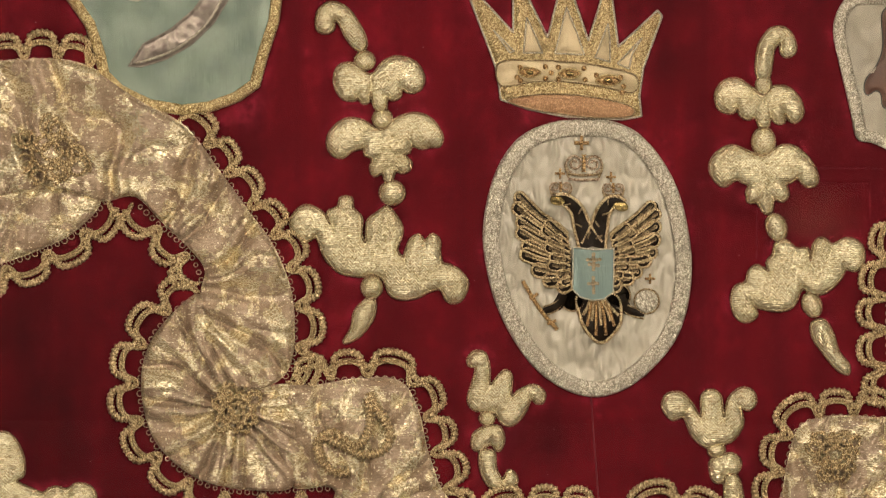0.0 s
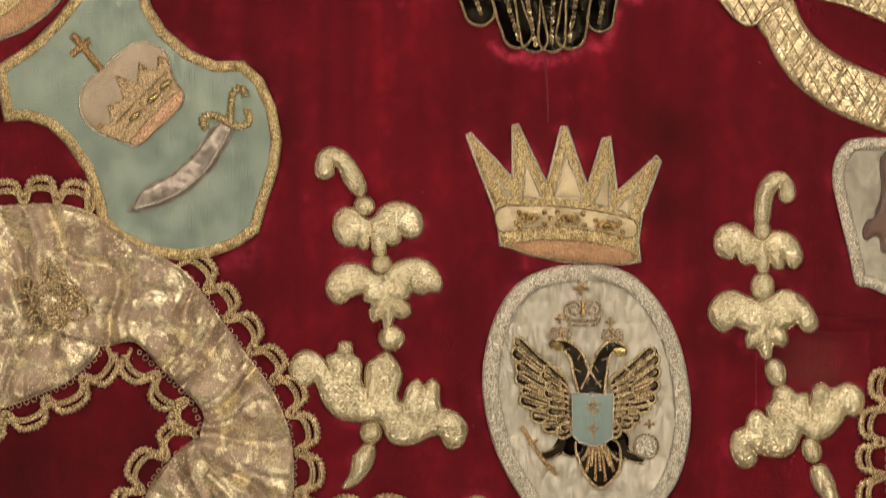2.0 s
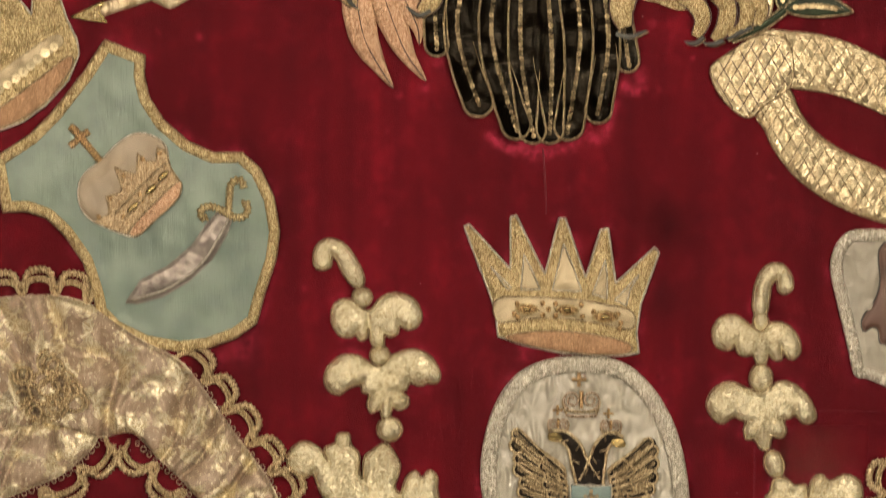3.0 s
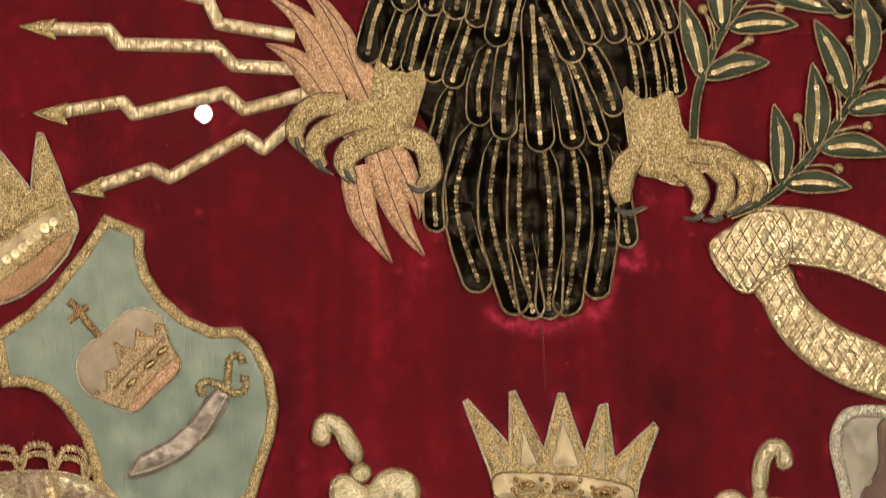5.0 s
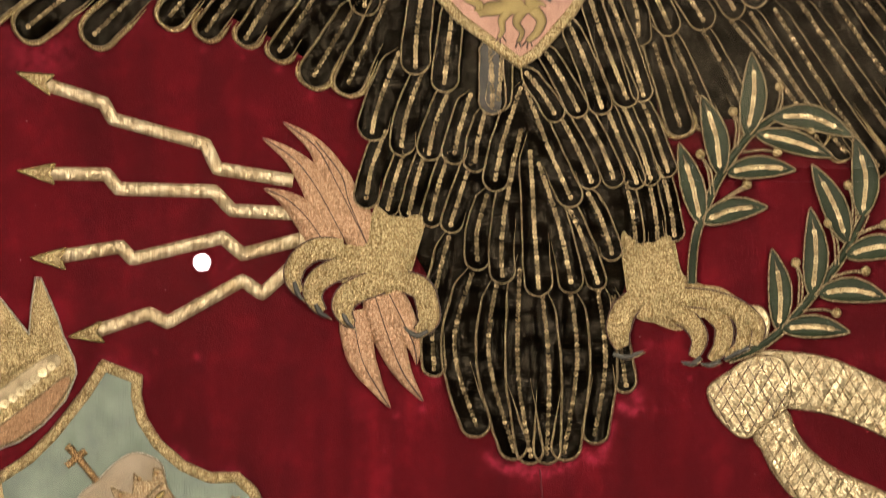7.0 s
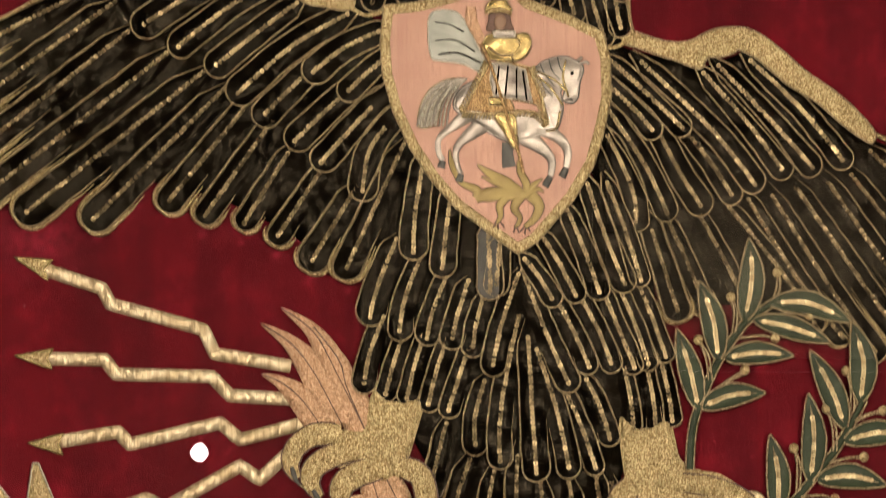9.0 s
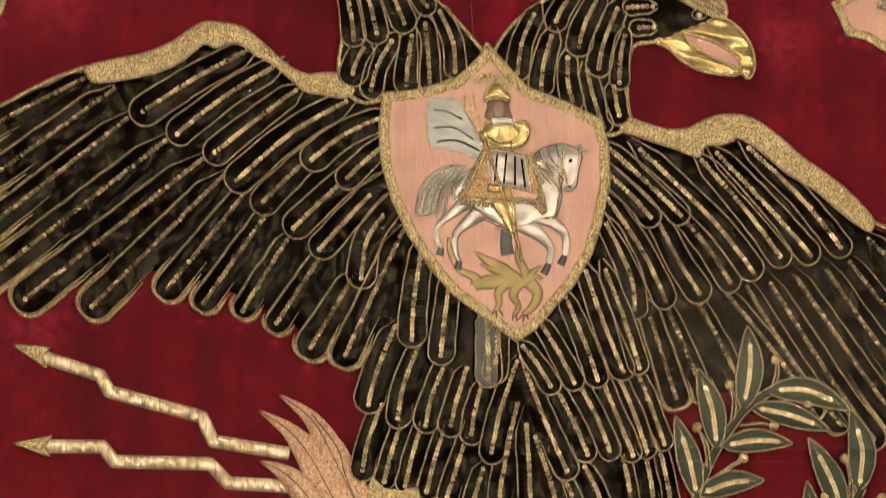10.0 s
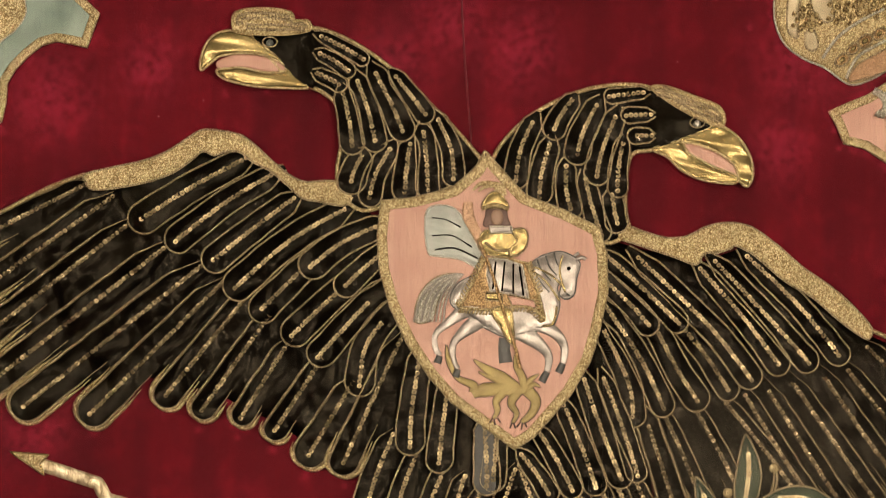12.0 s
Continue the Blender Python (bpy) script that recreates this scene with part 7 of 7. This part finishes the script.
def gimp(parent, path, count, depth, base, phase=0.0):
    """Gimp lace outside an edge: a coiled cord in scallops, a double inner cord, and small picot rings."""
    c = spline(path, 1.5)
    seg = np.concatenate([[0], np.cumsum(np.linalg.norm(np.diff(c, axis=0), axis=1))])
    total = seg[-1]
    tg = tangents(c)
    k = np.ones(9) / 9
    tg = np.column_stack([np.convolve(np.pad(tg[:, i], 4, "edge"), k, "valid") for i in (0, 1)])
    nr = np.column_stack([-tg[:, 1], tg[:, 0]])

    def at(s, d, swing):
        s2 = s + swing
        i = np.interp(s2, seg, np.arange(len(c)))
        p = np.column_stack([np.interp(i, np.arange(len(c)), c[:, 0]), np.interp(i, np.arange(len(c)), c[:, 1])])
        n = np.column_stack([np.interp(i, np.arange(len(c)), nr[:, 0]), np.interp(i, np.arange(len(c)), nr[:, 1])])
        return p + n * d[:, None]

    s = np.linspace(0, total, int(total / 1.1))
    count = max(1, round(total / 33.0))
    L = total / count
    ph = np.pi * (s / L + phase) + 0.5 * np.array([noise.noise((a / 60, 4.2, total)) for a in s])
    jit = 1 + 0.3 * np.array([noise.noise((a / 21, 1.7, total)) for a in s])
    wave = (0.5 - 0.5 * np.cos(2 * ph)) * jit
    swing = 0.05 * L * np.sin(4 * ph) - 0.09 * L * np.sin(2 * ph)
    crest = np.clip(wave, 0, None) ** 0.72
    coil = at(s, 10.0 + (depth - 8.5) * crest, swing)
    cord("coiled_edge", coil, 3.3, GOLD_LACE, parent, base + 0.4, ribs=0.25, pitch=3.8, sides=7, flat=0.6, label="coiled gold gimp in scallops")
    for off in (-1.35, 1.35):
        strand = at(s, 3.2 + off + (depth - 10.0) * crest, swing)
        cord("inner_gimp", strand, 1.6, GOLD_LACE, parent, base + 0.8, ribs=0.25, pitch=2.4, sides=5)
    verts, faces = [], []
    for u in np.arange(3, total - 2, 7.2):
        p = at(np.array([u]), np.array([0.6]), np.array([0.0]))[0]
        r = rng.uniform(1.7, 2.6)
        k0 = len(verts)
        for i in range(12):
            a = 2 * math.pi * i / 12
            for j in range(5):
                b = 2 * math.pi * j / 5
                q = r + 0.6 * math.cos(b)
                verts.append((p[0] + q * math.cos(a), p[1] + q * math.sin(a), base + 1.6 + 0.75 * math.sin(b)))
        for i in range(12):
            for j in range(5):
                a, b = k0 + i * 5 + j, k0 + i * 5 + (j + 1) % 5
                c1, d1 = k0 + (i + 1) % 12 * 5 + j, k0 + (i + 1) % 12 * 5 + (j + 1) % 5
                faces.append((a, c1, d1, b))
    tagged(part("picot_loops", verts, faces, PICOT, parent, "row of tiny pinkish picot loops"), kind="stuff")


def rosette(parent, x, z, size, base, seed):
    """A knot of gimp scrolls gathered on the ribbon."""
    r2 = random.Random(seed)
    for i in range(11):
        a = 2 * math.pi * i / 11 + r2.uniform(-0.2, 0.2)
        r = size * r2.uniform(0.35, 0.75)
        cx, cz = x + r * math.cos(a), z + r * math.sin(a)
        q = size * r2.uniform(0.2, 0.34)
        th = np.linspace(0, 2 * math.pi * r2.uniform(1.1, 1.6), 40)
        spiral = np.column_stack([cx + q * np.cos(th + a) * np.linspace(1, 0.45, 40), cz + q * np.sin(th + a) * np.linspace(1, 0.45, 40)])
        cord("rosette_scroll", spiral, 1.7, GOLD_LACE, parent, base + r2.uniform(0, 2.5), ribs=0.28, pitch=3.4, sides=6)
    for rr in (0.25, 0.5):
        cord("rosette_scroll", disc(x, z, size * rr, size * rr * 0.85, n=40), 2.0, GOLD_LACE, parent, base + 2.4, closed=True, ribs=0.28, pitch=3.4)


def ruffle(label, panels, laces, rosettes):
    t = thing("ruffled_ribbon", *np.array(panels[0][0])[:, :2].mean(0), label, "ruffled ribbon", "ruffled ribbons on the velvet")
    for pts, fold, base in panels:
        pad("lame_panel", spline(pts, 3, True), LAME, t, 7.5, 9, base, 1.8, fold, label="gathered gold lame brocade")
    for path, n, d, ph in laces:
        gimp(t, path, n, d, 1.0, ph)
    for (x, z), size, base, seed in rosettes:
        rosette(t, x, z, size, base + 7.0, seed)


A, C = (-348.2, -334.3), (-185.1, -563.8)
ruffle("gathered gold lame ribbon edged with scalloped gimp lace and rosettes",
       [([(-426.2, -370), (-396, -366.3), (-350.9, -367), (-306.7, -377.9), (-330.9, -408.3), (-366.2, -425.7), (-396.4, -437), (-426.7, -448.3)], pleats(*A, 3.0, 2.0, 5.7), 0.6),
        ([(-425.5, -257.8), (-395.5, -255.2), (-365.4, -253), (-340.4, -253.4), (-312.9, -261.3), (-275.4, -286.2), (-236.3, -308.6), (-219.3, -326.1), (-197.7, -356.2), (-175.1, -387.3), (-154, -416.5), (-138.8, -451.8), (-133.8, -487.3), (-136.7, -522.8), (-149.8, -541.2), (-175, -548.5), (-197.7, -533.3), (-212.8, -497.8), (-217.9, -462.4), (-214.3, -441.1), (-227.9, -421.9), (-253, -397.8), (-276.6, -375.7), (-305.7, -379.9), (-350.9, -368.1), (-426.2, -372.5)], pleats(-268.2, -462.6, 4.2, 5.0, 13.0), 1.2),
        ([(-219.4, -462.4), (-245.6, -482.8), (-262.7, -506.2), (-270.8, -533.7), (-268.9, -565.3), (-258.3, -595.8), (-233.1, -621.2), (-205.3, -634.3), (-169.9, -639.2), (-134.5, -635), (-129.5, -594.1), (-134.7, -553.4), (-159.9, -543.3), (-180.1, -523.1), (-200.2, -487.6)], pleats(*C, 4.5, 11.0, 11.0), 0.8),
        ([(-159.9, -548.4), (-114.5, -543.1), (-74.2, -536.8), (-39.9, -539.6), (-23.6, -564), (-15.4, -598.6), (-5.6, -629.2), (7.2, -670), (-94, -675.7), (-99.1, -637.3), (-134.5, -636), (-154.8, -604.4)], pleats(-114.1, -706.6, 7.0, 17.0, 5.2), 2.2)],
       [([(-425.5, -260.9), (-395.5, -257.7), (-365.4, -255.5), (-340.4, -256.4), (-309.4, -263.8)], 3, 24, 0.25),
        ([(-239.3, -308.6), (-219.3, -326.1), (-197.7, -356.2), (-175.1, -387.3), (-154, -416.5), (-138.8, -451.8), (-133.8, -487.3), (-136.7, -522.8), (-144.8, -539.2)], 8, 23, 0.0),
        ([(-134.7, -547.2), (-94.3, -539.9), (-40.9, -539.6), (-23.6, -564), (-15.4, -598.6), (-5.6, -629.2), (7.2, -670)], 7, 24, 0.0),
        ([(-94.1, -635.8), (-134.5, -638), (-169.9, -640.3), (-205.3, -636.4), (-233.1, -622.2), (-258.3, -596.8), (-269.9, -565.3), (-270.8, -533.7), (-262.7, -506.2), (-245.6, -482.8), (-217.3, -461.4)], 9, 25, 0.0),
        ([(-215.3, -452.2), (-227.4, -425), (-253, -400.8), (-276.6, -378.8)], 3, 23, 0.0),
        ([(-300.7, -377.9), (-330.9, -409.3), (-366.2, -426.7), (-396.4, -438), (-426.7, -449.3)], 4, 22, 0.0)],
       [(A, 36, 9.0, 3), (C, 26, 9.5, 4)])
ruf = bpy.data.objects["ruffled_ribbon"]
for i, pts in enumerate(([(-66.6, -547.9), (-60, -563.1), (-48.8, -583.5), (-53.8, -598.8), (-74, -604), (-94.2, -593.9), (-109.3, -588.9), (-111.8, -604.2), (-99.2, -619.5), (-84, -619.4)], [(-69.1, -553), (-66.5, -578.5), (-79, -596.4), (-99.3, -583.7), (-113.4, -594), (-108.3, -611.8)])):
    cord("laid_gimp", spline(pts, 1.5), 4.0, GOLD_LACE, ruf, 14.0 + i, ribs=0.3, pitch=4.0, sides=7, flat=0.7, label="coiled gold gimp laid on the ribbon")
ruffle("gold lame ribbon end with coiled gimp and scalloped lace",
       [([(301.8, -678.7), (303.3, -633.7), (308.9, -600), (317.7, -578.5), (342.3, -569.2), (382.7, -570), (435.8, -578.4), (437.5, -678)], pleats(351.8, -704.1, 6.0, 23.0, 4.7), 0.8)],
       [([(302.8, -678.7), (304.3, -633.7), (309.9, -599.9), (318.7, -578.5), (343.8, -571.2), (382.7, -571.5), (435.8, -578.9)], 7, 24, 0.15)],
       [((347.8, -601.8), 30, 6.5, 9)])
ruffle("gathered gold lame ribbon with scalloped lace at the margin",
       [([(407.7, -398.4), (397.2, -433.9), (394.9, -479.5), (395.5, -520.1), (399, -550.6), (435.6, -565.6), (432.9, -398.3)], pleats(459.4, -479.1, 5.0, 29.0, 5.2), 0.6)],
       [([(401.2, -558.2), (396.6, -520.1), (395.4, -479.5), (397.4, -444), (407.7, -398.4)], 5, 24, 0.0)], [])
ruffle("gold lame ribbon with lace scallops below",
       [([(37.7, -685.2), (57.8, -662.1), (98.2, -660.3), (138.7, -665.2), (144.1, -694.9), (37.7, -695.5)], pleats(88.8, -756.9, 6.0, 31.0, 4.7), 0.6)],
       [([(32.6, -685.3), (55.2, -661.6), (98.2, -660.3), (141.8, -665.2)], 4, 24, 0.3)], [])
ruffle("gold lame ribbon with lace scallops below",
       [([(174.4, -684.5), (184.2, -657.8), (224.7, -659.7), (240.2, -684.2)], pleats(205.5, -756.2, 6.0, 37.0, 4.7), 0.6)],
       [([(169.3, -684.6), (183.2, -656.8), (225.7, -659.7), (241.2, -684.2)], 3, 24, 0.3)], [])


# ---- the case's glass and the small lamp that it mirrors ----
def pane():
    m, nt, p = material("case_glass")
    p.inputs["Transmission Weight"].default_value, p.inputs["Roughness"].default_value, p.inputs["IOR"].default_value = 1.0, 0.0, 1.45
    g = box("window_pane", -0.95, 0.95, 3.94, 3.944, 0.3, 2.9, m, "clear glass pane of the display case", "glass pane")
    g.visible_shadow = False
    g.data.materials[0].use_backface_culling = False


pane()
WHITE_GLOW, nt, p = material("lit_bulb")
p.inputs["Emission Color"].default_value = (1.0, 0.95, 0.85, 1)
p.inputs["Emission Strength"].default_value = 60.0


def bulb(x, y, z, r):
    t = thing("wall_lamp", 0, 0, "small round lit lamp on a dark bracket at the far wall", "lamp")
    t.location = (x, y, z)
    for name, size, mat, dy in (("globe", r, WHITE_GLOW, 0.0), ("bracket", r * 0.8, SLATE, -0.09)):
        bm = bmesh.new()
        bmesh.ops.create_uvsphere(bm, u_segments=48, v_segments=32, radius=size)
        if name == "bracket":
            for v in bm.verts:
                v.co.y *= 4.4
        me = bpy.data.meshes.new(name)
        bm.to_mesh(me)
        bm.free()
        me.materials.append(mat)
        ob = new(name, me)
        ob.parent, ob.location = t, (0, dy, 0)


bulb(-0.572, -2.85, 1.765, 0.0215)


def haze_glow(x, z, w, h, strength, label):
    """An added source for the warm haze mirrored in the glass: a dark frame round a glowing panel."""
    t = thing("glow_panel", 0, 0, label, "display case", "cases on the far wall")
    t.location = (x, -2.99, z)
    m, nt, p = material("haze_glow_face")
    glow_mottle = ramp(nt, noise_of(nt, 9.0, 3, (0.7, 1.0, 1.6)), 0.34, 0.66)
    # the glow fades out from the middle to keep the mirrored haze soft
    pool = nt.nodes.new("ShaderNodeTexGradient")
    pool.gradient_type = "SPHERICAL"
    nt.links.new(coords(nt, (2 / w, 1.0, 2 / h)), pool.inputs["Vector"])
    lit = blend(nt, glow_mottle, (0.30, 0.21, 0.11), (1.0, 0.74, 0.42))
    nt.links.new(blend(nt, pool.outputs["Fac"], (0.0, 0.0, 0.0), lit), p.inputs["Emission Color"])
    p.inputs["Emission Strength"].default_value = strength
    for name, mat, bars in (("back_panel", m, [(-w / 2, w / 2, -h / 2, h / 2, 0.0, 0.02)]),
                            ("frame", SLATE, [(-w / 2 - 0.03, -w / 2, -h / 2, h / 2, 0.0, 0.08), (w / 2, w / 2 + 0.03, -h / 2, h / 2, 0.0, 0.08), (-w / 2 - 0.03, w / 2 + 0.03, h / 2, h / 2 + 0.03, 0.0, 0.08), (-w / 2 - 0.03, w / 2 + 0.03, -h / 2 - 0.03, -h / 2, 0.0, 0.08)])):
        bm = bmesh.new()
        for x0, x1, z0, z1, y0, y1 in bars:
            for v in bmesh.ops.create_cube(bm, size=1)["verts"]:
                v.co = Vector(((x0 + x1) / 2 + v.co.x * (x1 - x0), (y0 + y1) / 2 + v.co.y * (y1 - y0), (z0 + z1) / 2 + v.co.z * (z1 - z0)))
        me = bpy.data.meshes.new(name)
        bm.to_mesh(me)
        bm.free()
        me.materials.append(mat)
        ob = new(name, me)
        ob.parent = t


haze_glow(0.79, 2.26, 0.80, 0.52, 0.75, "added glowing panel on the far wall, mirrored as haze in the glass")
haze_glow(0.90, 0.52, 0.24, 0.16, 0.5, "small added glowing panel on the far wall, mirrored as haze in the glass")


# ---- crushed pile and the seam in the velvet ----
hang = bpy.data.objects["velvet_hanging"]
r3 = random.Random(11)


for pts in ([(16.5, 645.8), (20.1, 584.6), (26.7, 505.8)], [(86.9, -121.6), (89.1, -149.1), (90.2, -179.1)], [(130.7, -554.5), (134.1, -597.8), (138.7, -654)]):
    cord("seam", spline(pts, 4), 0.9, CRUSHED, hang, -1.05, sides=5)

verts, faces = [], []
for i in range(140):
    x, z, a, n = r3.uniform(-440, 440), r3.uniform(-660, 660), r3.uniform(0, 6.3), r3.uniform(0.25, 1.1)
    dx, dz, k = math.cos(a) * n, math.sin(a) * n, len(verts)
    for sx, sz, h in ((-1, 0, 0.1), (0, -0.22, 0.3), (1, 0, 0.1), (0, 0.22, 0.3), (0, 0, 0.45)):
        verts.append((x + sx * dx - sz * dz * 1.4, z + sx * dz + sz * dx * 1.4, h))
    faces += [(k, k + 1, k + 4), (k + 1, k + 2, k + 4), (k + 2, k + 3, k + 4), (k + 3, k, k + 4)]
tagged(part("lint", verts, faces, PALE_BLUE, hang, "scattered pale lint fibres"), kind="stuff")
tone_pile(velvet_ground)
